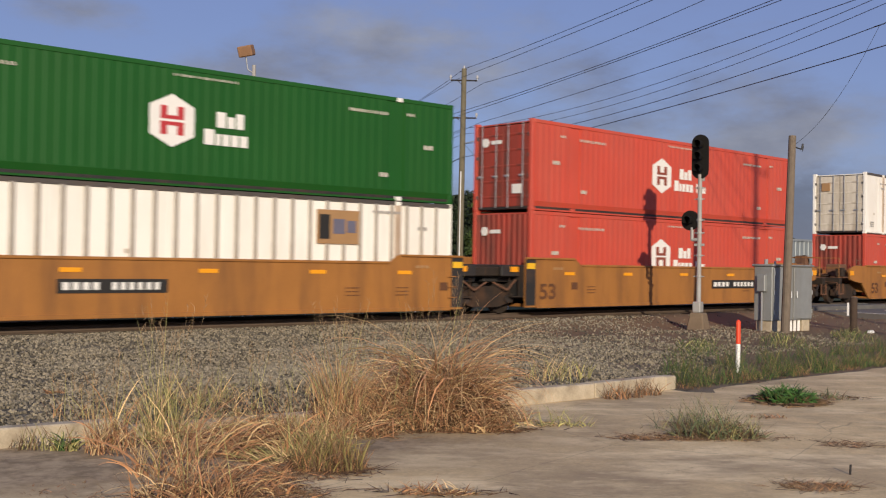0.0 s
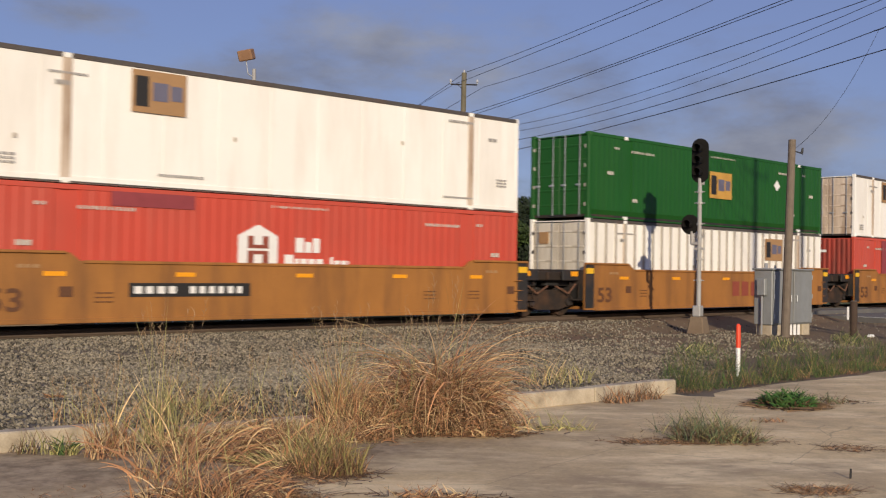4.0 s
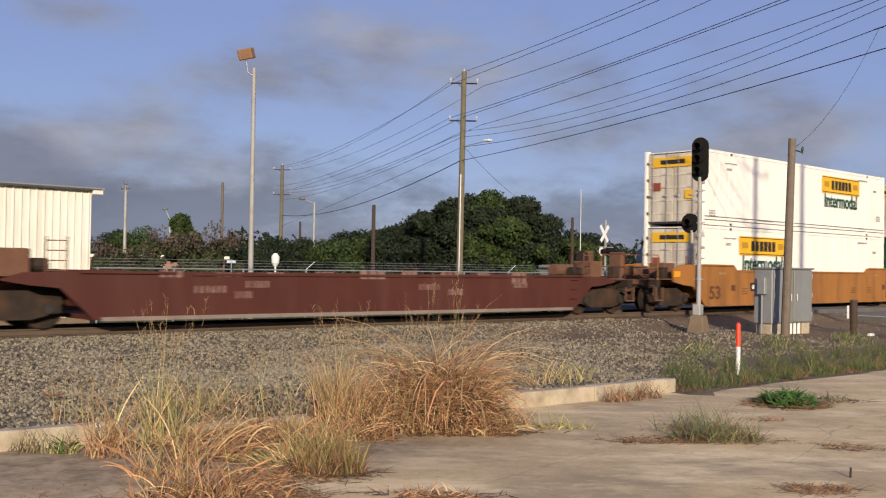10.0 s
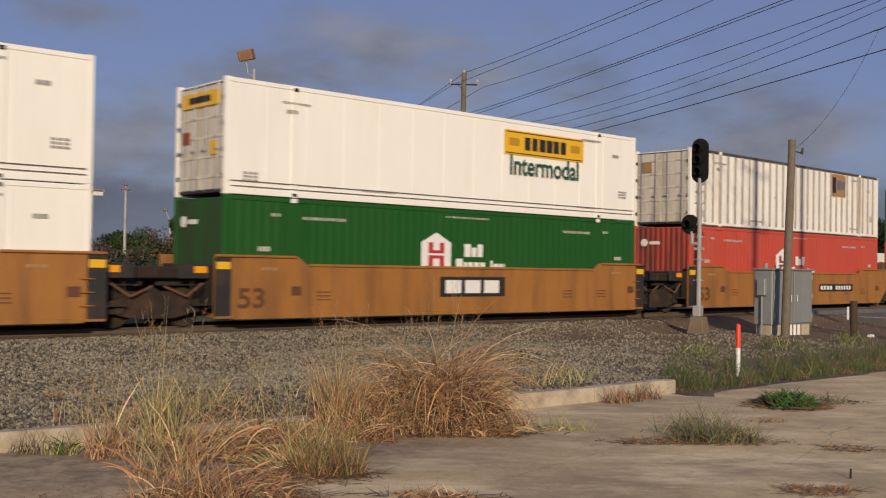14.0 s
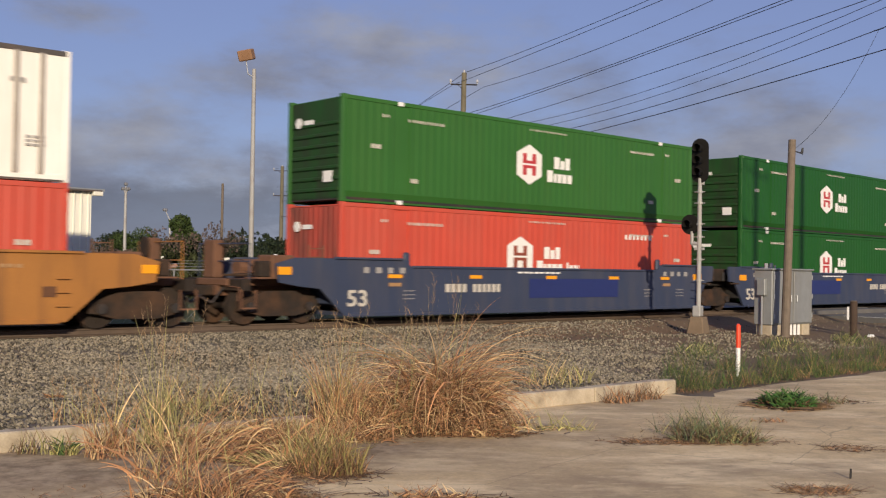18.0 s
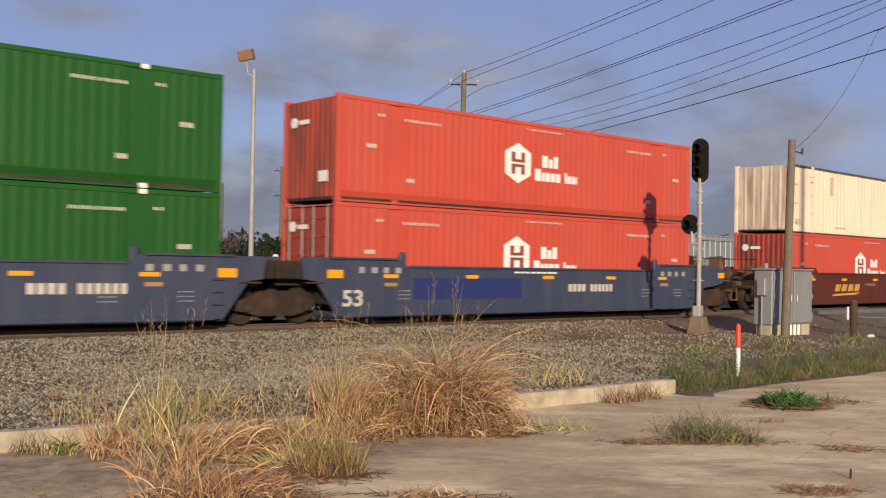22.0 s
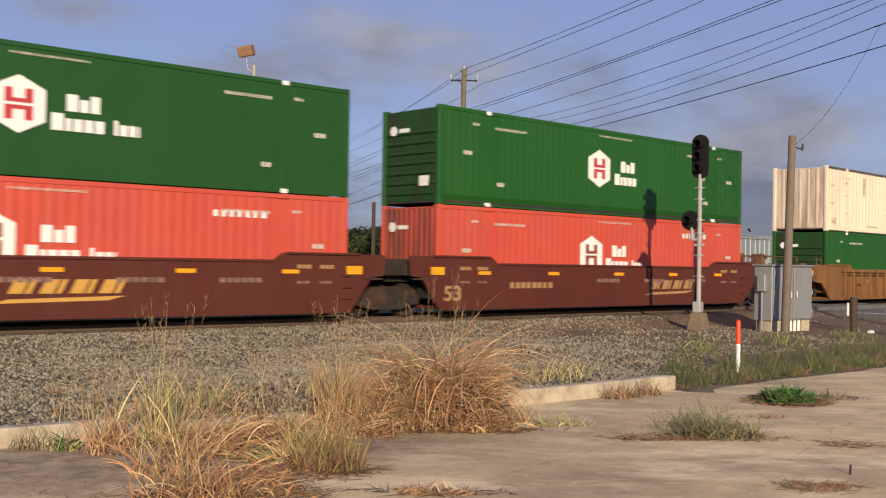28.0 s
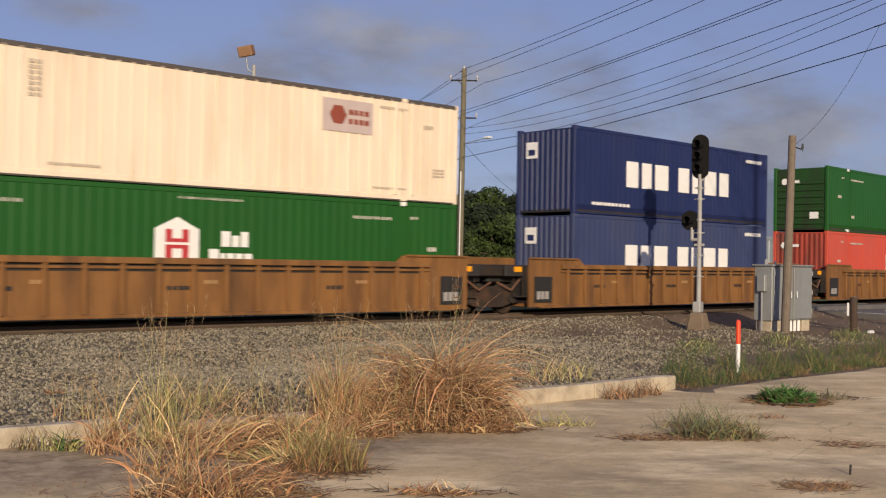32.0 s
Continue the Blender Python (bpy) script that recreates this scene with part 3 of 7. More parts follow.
def scatter_stones():
    """Loose ballast stones, each a small uneven lump, thickest before the camera."""
    rng = np.random.default_rng(7)
    base = np.array([(1, 0, 0), (-1, 0, 0), (0, 1, 0), (0, -1, 0), (0, 0, 1), (0, 0, -1)], float)
    fidx = np.array([(0, 2, 4), (2, 1, 4), (1, 3, 4), (3, 0, 4), (2, 0, 5), (1, 2, 5), (3, 1, 5), (0, 3, 5)])
    n = 120000
    xs = np.where(rng.random(n) < 0.85, rng.uniform(2, 29, n), rng.uniform(-8, 44, n))
    ys = rng.uniform(10.9, 22.6, n)
    dice = rng.random(n)
    keep = []
    for i in range(n):
        x, y = xs[i], ys[i]
        if y < kerb_y(x) + 0.25:
            continue
        # bare dirt shows towards the crossing and along the kerb
        thin = min(0.84, max(0.0, (x - 13.5) / 11)) + (0.35 if y < kerb_y(x) + 1.8 else 0.0) + 0.35 * noise.noise((x * 0.5, y * 0.5, 3))
        if dice[i] > thin:
            keep.append(i)
    xs, ys = xs[keep], ys[keep]
    k = len(xs)
    zs = np.array([bumpy_ground(x, y) for x, y in zip(xs, ys)])
    r = rng.uniform(0.015, 0.040, k)
    v = base[None] * rng.uniform(0.7, 1.25, (k, 6, 1)) * r[:, None, None] * np.array([1.2, 1.0, 0.75])
    q = rng.normal(size=(k, 4))
    q /= np.linalg.norm(q, axis=1)[:, None]
    w, a, b, c = q.T
    rot = np.stack([1 - 2 * (b * b + c * c), 2 * (a * b - c * w), 2 * (a * c + b * w), 2 * (a * b + c * w), 1 - 2 * (a * a + c * c), 2 * (b * c - a * w),
                    2 * (a * c - b * w), 2 * (b * c + a * w), 1 - 2 * (a * a + b * b)], axis=1).reshape(k, 3, 3)
    v = np.einsum("kij,knj->kni", rot, v) + np.stack([xs, ys, zs + r * 0.35], axis=1)[:, None, :]
    f = fidx[None] + (np.arange(k) * 6)[:, None, None]
    me = bpy.data.meshes.new("ballast_stones")
    me.from_pydata(v.reshape(-1, 3).tolist(), [], f.reshape(-1, 3).tolist())
    me.materials.append(M["stone"])
    tagged(new("ballast_stones", me), "loose grey crushed ballast stones", "gravel", kind="stuff")


scatter_stones()

# ---- the train: wells ----
LEFT = 8.075        # half a 53-foot load


def sill_outline(left, right, rise=1.73, mid=1.54, arch=False):
    """Side of a well, seen from the yard: raised ends over the trucks, and a sloped foot at an outer end."""
    top = []
    a = -LEFT - (0.30 if left == "joint" else 3.0)
    b = LEFT + (0.30 if right == "joint" else 3.0)
    over = [(LEFT + 1.15, rise), (LEFT + 1.18, rise - 0.10), (LEFT + 1.12, 1.16), (LEFT + 0.72, 1.12), (LEFT + 0.03, 0.20)]
    if arch and left == "joint":
        top += [(-x, z) for x, z in over[::-1]] + [(-LEFT + 2.1, rise), (-LEFT + 2.35, mid)]
    elif left == "joint":
        top += [(a, 0.20), (a, rise - 0.03), (a + 0.1, rise), (-LEFT + 2.1, rise), (-LEFT + 2.35, mid)]
    else:
        top += [(-LEFT + 0.05, 0.20), (-LEFT - 0.75, 0.92), (-LEFT - 1.4, 0.98), (-LEFT - 2.0, 1.08), (-LEFT - 2.1, rise - 0.18), (-LEFT - 1.5, rise - 0.01), (-LEFT + 2.1, rise), (-LEFT + 2.35, mid)]
    if arch and right == "joint":
        top += [(LEFT - 2.35, mid), (LEFT - 2.1, rise)] + over
    elif right == "joint":
        top += [(LEFT - 2.35, mid), (LEFT - 2.1, rise), (b - 0.1, rise), (b, rise - 0.03), (b, 0.20)]
    else:
        top += [(LEFT - 2.35, mid), (LEFT - 2.1, rise), (LEFT + 1.5, rise - 0.01), (LEFT + 2.1, rise - 0.18), (LEFT + 2.0, 1.08), (LEFT + 1.4, 0.98), (LEFT + 0.75, 0.92), (LEFT - 0.05, 0.20)]
    return top


def truck_parts(car, x, wheels):
    """A two-axle truck under car at x. Its wheelsets are gathered in wheels."""
    tr = part("truck", boxes((x - 0.28, -1.0, 0.42, x + 0.28, 1.0, 0.78), (x - 0.2, -0.3, 0.78, x + 0.2, 0.3, 0.95), bevel=0.03), "dark", car)
    for y in (-1.02, 1.02):
        bm = bmesh.new()
        prism(bm, [(x - 1.18, 0.36), (x - 1.18, 0.62), (x - 0.95, 0.66), (x - 0.45, 0.86), (x + 0.45, 0.86), (x + 0.95, 0.66), (x + 1.18, 0.62), (x + 1.18, 0.36),
                   (x + 0.98, 0.34), (x + 0.52, 0.22), (x - 0.52, 0.22), (x - 0.98, 0.34)], y - 0.09, y + 0.09)
        sf = part("side_frame", bm, "dark", tr)
        part("spring_nest", tubes(*[((x + dx, y * 1.0, 0.30), (x + dx, y * 1.0, 0.62), 0.085) for dx in (-0.2, 0.0, 0.2)], n=8), "rust", tr)
        for dx in (-0.89, 0.89):
            part("bearing_cap", tubes(((x + dx, y - 0.17, 0.46), (x + dx, y + 0.17, 0.46), 0.12), n=10), "black", tr)
    for dx in (-0.89, 0.89):
        bm = bmesh.new()
        tube(bm, (0, -1.0, 0), (0, 1.0, 0), 0.09, n=10)
        for sy in (-1, 1):
            tube(bm, (0, sy * 0.70, 0), (0, sy * 0.83, 0), 0.455, n=24)
            tube(bm, (0, sy * 0.67, 0), (0, sy * 0.70, 0), 0.48, n=24)
            tube(bm, (0, sy * 0.83, 0), (0, sy * 0.87, 0), 0.16, n=10)
            for k in range(4):
                c, s_ = math.cos(k * math.pi / 2), math.sin(k * math.pi / 2)
                tube(bm, (0.30 * c, sy * 0.825, 0.30 * s_), (0.30 * c, sy * 0.845, 0.30 * s_), 0.05, n=6)
        ws = part("wheelset", bm, "dark", tr)
        ws.location = (x + dx, 0, 0.46)
        wheels.append((car, ws, x + dx))
    return tr


def mark(name, x0, x1, z0, z1, mat, parent, y=-1.47, label=""):
    """A thin painted or stuck-on plate on a side that faces the yard."""
    return part(name, boxes((x0, y - 0.004, z0, x1, y + 0.003, z1)), mat, parent, label)


def bars(name, x0, x1, z0, z1, n, mat, parent, y=-1.47, seed=1, gap=0.25, label=""):
    """A row of plain bars in place of lettering."""
    rng = random.Random(seed)
    bm = bmesh.new()
    w = (x1 - x0) / n
    for i in range(n):
        a = x0 + i * w
        e = a + w * (1 - gap * rng.uniform(0.7, 1.2))
        box(bm, a, y - 0.004, z0, e, y + 0.003, z1)
    return tagged(part(name, bm, mat, parent, label), kind="stuff")


def number_plate(car, x0, x1, z0=0.74, z1=1.06):
    p = mark("number_panel", x0, x1, z0, z1, "mark_black", car)
    n = 4
    bars("number_bar", x0 + 0.12, x0 + (x1 - x0) * 0.40, z0 + 0.075, z1 - 0.075, n, "mark_white", p, y=-1.478, seed=3, gap=0.38)
    bars("number_bar", x0 + (x1 - x0) * 0.48, x1 - 0.12, z0 + 0.075, z1 - 0.075, 6, "mark_white", p, y=-1.478, seed=5, gap=0.38)


def fifty_three(car, x, z, size, mat):
    bm = lettering("53", size)
    bmesh.ops.scale(bm, verts=bm.verts, vec=(1.22, 1, 1))
    bmesh.ops.translate(bm, verts=bm.verts, vec=(x, -1.475, z))
    part("size_number", bm, mat, car)


def well_car(colour, left, right, label, wheels, ribbed=False, truck_left=True, truck_right=False, number_colour="number_faded", refl=True, flat=False):
    """One well of a double-stack car. Its origin is on the rails under the middle of its load."""
    car = tagged(empty("well_car"), label, "freight car", group="train wells")
    paint = "well_oxide" if flat else "well_" + colour
    rise, mid = (1.27, 1.25) if flat else (1.73, 1.54)
    arch = colour in ("blue", "brown")
    out = sill_outline(left, right, rise, mid, arch)
    for y0, y1 in ((-1.46, -1.38), (1.38, 1.46)):
        bm = bmesh.new()
        prism(bm, out, y0, y1)
        part("side_sill", bm, paint, car)
    part("floor_frame", boxes((-LEFT, -1.38, 0.20, LEFT, 1.38, 0.30)), paint, car)
    for y in (-1.50, 1.42):
        part("top_chord", boxes((-LEFT + 2.42, y, mid - 0.05, LEFT - 2.42, y + 0.08, mid + 0.02), bevel=0.012), paint, car)
        part("bottom_chord", boxes((-LEFT + 0.2, y - 0.015, 0.17, LEFT - 0.2, y + 0.09, 0.27), bevel=0.012), "chord_sunlit" if flat else paint, car)
        for sx in (-1, 1):
            part("end_cap_rail", boxes((sx * (LEFT - 0.85) - 1.15, y - 0.02, rise - 0.03, sx * (LEFT - 0.85) + 1.15, y + 0.10, rise + 0.03), bevel=0.01), paint, car)
    for sx, kind in ((-1, left), (1, right)):
        reach = 1.45 if kind == "joint" else 3.1
        x0, x1 = sorted((sx * (LEFT + 0.06), sx * (LEFT + reach)))
        part("end_platform", boxes((x0, -0.75, 0.98, x1, 0.75, 1.16), (x0, -0.32, 0.72, x1, 0.32, 0.98), bevel=0.02), "black" if kind == "joint" else "rust", car)
        xb0, xb1 = sorted((sx * (LEFT + 0.06), sx * (LEFT + 0.28)))
        part("bulkhead", boxes((xb0, -1.37, 0.5, xb1, 1.37, 1.2 if flat else 1.52), bevel=0.02), "black" if kind == "joint" else paint, car)
        if kind == "outer":
            part("coupler", boxes((min(sx * (LEFT + 3.0), sx * (LEFT + 3.68)), -0.12, 0.72, max(sx * (LEFT + 3.0), sx * (LEFT + 3.68)), 0.12, 0.98), bevel=0.03), "dark", car)
            xe = sx * (LEFT + 2.75)
            part("hand_rail", tubes(((xe, -1.25, 1.15), (xe, -1.25, 2.05), 0.018), ((xe, 1.25, 1.15), (xe, 1.25, 2.05), 0.018), ((xe, -1.25, 2.05), (xe, 1.25, 2.05), 0.018),
                                    ((xe, -1.25, 1.6), (xe, 1.25, 1.6), 0.018), n=6), paint, car)
            part("brake_stand", boxes((xe - 0.14, 0.25, 1.16, xe + 0.14, 0.80, 2.15), bevel=0.03), "rust", car)
            part("brake_wheel", tubes(((xe - 0.16 * sx, 0.5, 1.9), (xe - 0.21 * sx, 0.5, 1.9), 0.28), n=16), "dark", car)
            xv = sx * (LEFT + 1.55)
            part("valve_box", boxes((xv - 0.35, -0.95, 1.16, xv + 0.35, -0.25, 1.78), bevel=0.04), "rust", car)
            part("air_tank", tubes(((xv - 0.5, 0.55, 1.45), (xv + 0.6, 0.55, 1.45), 0.22), n=14), "rust", car)
            for yy in (-0.45, 0.1):
                part("pipe", tubes(((sx * (LEFT + 0.4), yy, 1.30), (sx * (LEFT + 2.7), yy, 1.24), 0.035), n=6), "dark", car)
            part("ladder_rail", tubes(((sx * (LEFT + 0.55), -1.30, 1.16), (sx * (LEFT + 0.55), -1.30, 2.05), 0.02), n=6), "rust", car)
            part("ladder_rail", tubes(((sx * (LEFT + 1.0), -1.30, 1.16), (sx * (LEFT + 1.0), -1.30, 2.05), 0.02), n=6), "rust", car)
            for k in range(4):
                part("ladder_rung", tubes(((sx * (LEFT + 0.55), -1.30, 1.30 + 0.22 * k), (sx * (LEFT + 1.0), -1.30, 1.30 + 0.22 * k), 0.014), n=6), "rust", car)
            part("hose", tubes(((sx * (LEFT + 3.0), -0.45, 0.95), (sx * (LEFT + 3.35), -0.5, 0.55), 0.03), ((sx * (LEFT + 3.35), -0.5, 0.55), (sx * (LEFT + 3.7), -0.35, 0.75), 0.03), n=6), "black", car)
            part("cut_lever", tubes(((sx * (LEFT + 3.05), -1.3, 0.95), (sx * (LEFT + 3.05), -0.1, 1.0), 0.016), ((sx * (LEFT + 3.05), -1.3, 0.95), (sx * (LEFT + 3.12), -1.32, 0.62), 0.016), n=6), "rust", car)
            part("end_sill", boxes((min(sx * (LEFT + 2.78), sx * (LEFT + 3.02)), -1.4, 0.86, max(sx * (LEFT + 2.78), sx * (LEFT + 3.02)), 1.4, 1.16), bevel=0.02), "dark", car)
            part("stirrup_step", boxes((sx * (LEFT + 2.85) - 0.22, -1.44, 0.42, sx * (LEFT + 2.85) + 0.22, -1.36, 0.46), (sx * (LEFT + 2.85) - 0.22, -1.43, 0.46, sx * (LEFT + 2.85) - 0.19, -1.37, 0.9), (sx * (LEFT + 2.85) + 0.19, -1.43, 0.46, sx * (LEFT + 2.85) + 0.22, -1.37, 0.9)), "rust", car)
            part("retainer_box", boxes((sx * (LEFT + 2.3) - 0.16, -1.28, 1.21, sx * (LEFT + 2.3) + 0.16, -0.95, 1.62), bevel=0.03), "dark", car)
            part("brake_cylinder", tubes(((sx * (LEFT + 0.7), -0.55, 1.40), (sx * (LEFT + 1.15), -0.55, 1.40), 0.17), n=12), "dark", car)
            part("slack_rod", tubes(((sx * (LEFT + 1.15), -0.55, 1.40), (sx * (LEFT + 2.6), -0.2, 1.30), 0.025), n=6), "rust", car)
            part("walkway_grating", boxes((min(sx * (LEFT + 0.3), sx * (LEFT + 2.6)), -1.36, 1.17, max(sx * (LEFT + 0.3), sx * (LEFT + 2.6)), -0.78, 1.21)), "rust", car)
            if not flat:
                part("end_marker", boxes((sx * (LEFT + 1.85) - 0.2, -1.475, 1.28, sx * (LEFT + 1.85) + 0.2, -1.465, 1.48)), "mark_orange", car)
        else:
            part("end_marker", boxes((sx * (LEFT + 0.55) - 0.17, -1.20, 1.30, sx * (LEFT + 0.55) + 0.17, -1.19, 1.46)), "mark_orange", car)
            if colour == "yellow":
                plate = part("end_plate", boxes((sx * (LEFT + 0.09) - 0.225, -1.472, 0.26, sx * (LEFT + 0.09) + 0.225, -1.462, 1.69)), "black", car)
                part("end_marker", boxes((sx * (LEFT + 0.09) - 0.19, -1.482, 1.40, sx * (LEFT + 0.09) + 0.19, -1.473, 1.58)), "mark_yellow", plate)
            if colour in ("yellow", "tan"):
                part("joint_plate", boxes((min(sx * (LEFT + 0.35), sx * (LEFT + 1.66)), -1.0, 1.16, max(sx * (LEFT + 0.35), sx * (LEFT + 1.66)), 1.0, 1.44), bevel=0.03), "dark", car)
                part("brake_hose", tubes(((sx * (LEFT + 0.5), -1.2, 1.05), (sx * (LEFT + 0.95), -1.28, 0.74), 0.03), ((sx * (LEFT + 0.95), -1.28, 0.74), (sx * (LEFT + 1.5), -1.2, 0.98), 0.03), n=6), "rust", car)
                part("access_step", boxes((sx * (LEFT + 0.6) - 0.22, -1.36, 0.52, sx * (LEFT + 0.6) + 0.22, -1.22, 0.56), (sx * (LEFT + 0.6) - 0.22, -1.25, 0.56, sx * (LEFT + 0.6) - 0.19, -1.22, 1.1), (sx * (LEFT + 0.6) + 0.19, -1.25, 0.56, sx * (LEFT + 0.6) + 0.22, -1.22, 1.1)), "dark", car)
            part("end_gusset", boxes((min(sx * (LEFT + 0.3), sx * (LEFT + 1.1)), -1.18, 1.16, max(sx * (LEFT + 0.3), sx * (LEFT + 1.1)), -1.08, 1.50), bevel=0.02), "black", car)
        if arch and kind == "joint":
            part("end_marker", boxes((sx * (LEFT + 0.12) - 0.25, -1.475, 1.20, sx * (LEFT + 0.12) + 0.25, -1.462, 1.42)), "mark_orange", car)
            part("joint_plate", boxes((min(sx * (LEFT + 0.3), sx * (LEFT + 1.68)), -1.1, 1.16, max(sx * (LEFT + 0.3), sx * (LEFT + 1.68)), 1.1, 1.64), bevel=0.03), "dark", car)
            part("end_step", boxes((sx * (LEFT + 0.75) - 0.3, -1.49, 1.05, sx * (LEFT + 0.75) + 0.3, -1.40, 1.10), bevel=0.01), "dark", car)
        for z in (0.55, 0.85, 1.15) if sx > 0 else ():
            part("grab_iron", tubes(((LEFT - 0.3, -1.52, z), (LEFT, -1.52, z), 0.014), n=6), paint, car)
    if truck_left:
        truck_parts(car, -LEFT - (1.69 if left == "joint" else 1.75), wheels)
    if truck_right:
        truck_parts(car, LEFT + (1.69 if right == "joint" else 1.75), wheels)
    if refl:
        for x in (-6.3, -3.2, 0.15, 3.3, 6.2):
            mark("reflector", x - 0.25, x + 0.25, 1.21, 1.31, "mark_orange", car)
    if ribbed:
        first = part("side_rib", boxes((-0.05, -1.55, 0.26, 0.05, -1.455, 1.50), bevel=0.012), paint, car)
        first.location.x = -6.6
        for k in range(1, 16):
            share("side_rib", first, car, Matrix.Translation((-6.6 + k * 0.88, 0, 0)))
        part("side_ledge", boxes((-6.9, -1.57, 1.41, 6.9, -1.46, 1.54), bevel=0.012), paint, car)
        part("side_ledge", boxes((-6.9, -1.52, 1.29, 6.9, -1.46, 1.35), bevel=0.01), paint, car)
        for k in range(15):
            x = -6.6 + k * 0.88
            # flat black strips paint the dark of open slots along the ledges
            mark("slot_shade", x + 0.07, x + 0.81, 1.36, 1.405, "mark_black", car, y=-1.464)
            mark("slot_shade", x + 0.07, x + 0.81, 1.235, 1.285, "mark_black", car, y=-1.464)
        for sx in (-5.2, -1.1, 3.4):
            bars("stencil_bar", sx, sx + 0.6, 0.80, 0.90, 4, "mark_black", car, y=-1.466, seed=2)
            bars("stencil_bar", sx + 0.95, sx + 1.35, 0.95, 1.04, 3, "mark_tan", car, y=-1.466, seed=5)
        for sx in (-1, 1):
            if (left if sx < 0 else right) == "outer":
                continue
            mark("warning_panel", sx * 7.75 - 0.42, sx * 7.75 + 0.42, 0.34, 1.16, "mark_black", car, y=-1.475)
            bars("warning_bar", sx * 7.75 - 0.3, sx * 7.75 + 0.3, 0.45, 0.70, 3, "mark_grey", car, y=-1.482)
    elif not flat:
        if colour == "yellow":
            for sx in (-5.4, 4.2, 5.9):
                for k in range(3):
                    bars("stencil_bar", sx, sx + 0.45, 0.62 + k * 0.10, 0.65 + k * 0.10, 5, "number_faded", car, seed=k)
            for sx in (-7.1, 6.6):
                bars("stencil_bar", sx, sx + 0.5, 1.38, 1.46, 3, "mark_tan", car, seed=8)
                mark("stain_plate", sx + 0.9, sx + 1.2, 0.75, 0.98, "number_faded", car)
        fifty_three(car, -LEFT + (0.10 if arch else 0.30), 0.46, 0.60 if arch else 0.68, number_colour)
    return car


# ---- the train: loads ----


def shell(prof, z0, z1, thick=0.02):
    """A standing sheet with the plan outline prof (x, y), as one closed shell."""
    bm = bmesh.new()
    rows = [[bm.verts.new((px, py + t, z)) for px, py in prof] for t, z in ((0, z0), (0, z1), (thick, z1), (thick, z0))]
    for i in range(len(prof) - 1):
        for a, b in ((0, 1), (1, 2), (2, 3), (3, 0)):
            bm.faces.new((rows[a][i], rows[a][i + 1], rows[b][i + 1], rows[b][i]))
    for i in (0, len(prof) - 1):
        bm.faces.new([rows[k][i] for k in ((0, 1, 2, 3) if i == 0 else (3, 2, 1, 0))])
    bmesh.ops.recalc_face_normals(bm, faces=bm.faces)
    return bm


def corrugated(length, y, z0, z1, period=0.278, depth=0.009):
    """A corrugated panel standing along x, with smooth posts at the 40-foot lifting points."""
    h = length / 2
    prof = []
    x = -h + 0.14
    posts = (-6.06, 6.06) if length > 13 else ()
    while x < h - 0.14 - period:
        if any(abs(x + period / 2 - p) < 0.26 for p in posts):
            prof += [(x + 0.004, y + 0.028), (x + period * 0.985, y + 0.028)]
        else:
            prof += [(x, y), (x + period * 0.36, y), (x + period * 0.5, y + depth), (x + period * 0.86, y + depth)]
        x += period
    prof += [(h - 0.14, y)]
    return shell(prof, z0, z1)


def plain_panel(length, y, z0, z1, step, rise=0.008):
    """A flat sheet side with narrow raised seams."""
    h = length / 2
    prof, x = [(-h + 0.12, y + 0.012)], -h + step
    while x < h - step / 2:
        prof += [(x - 0.025, y + 0.012), (x - 0.018, y + 0.012 - rise), (x + 0.018, y + 0.012 - rise), (x + 0.025, y + 0.012)]
        x += step
    prof.append((h - 0.12, y + 0.012))
    return shell(prof, z0, z1)


MESHES = {}


def shared_part(key, make, mat, name, parent, m=None):
    """A part whose mesh is made once for each key and paint."""
    k = (key, mat)
    if k not in MESHES:
        o = part(name, make(), mat, parent)
        MESHES[k] = o.data
    else:
        o = new(name, MESHES[k])
        o.parent = parent
    if m is not None:
        o.matrix_basis = m
    return o


def leaning_rail(h):
    """A deep bottom rail, its face drawn in towards a narrow foot flange."""
    bm = bmesh.new()
    prism(bm, [(-1.300, 0.325), (-1.300, 0.300), (-1.205, 0.075), (-1.310, 0.058), (-1.310, 0.012), (-1.16, 0.012), (-1.16, 0.325)], -h + 0.1, h - 0.1)
    bmesh.ops.transform(bm, verts=bm.verts, matrix=Matrix(((0, 1, 0, 0), (1, 0, 0, 0), (0, 0, 1, 0), (0, 0, 0, 1))))
    bmesh.ops.recalc_face_normals(bm, faces=bm.faces)
    return bm


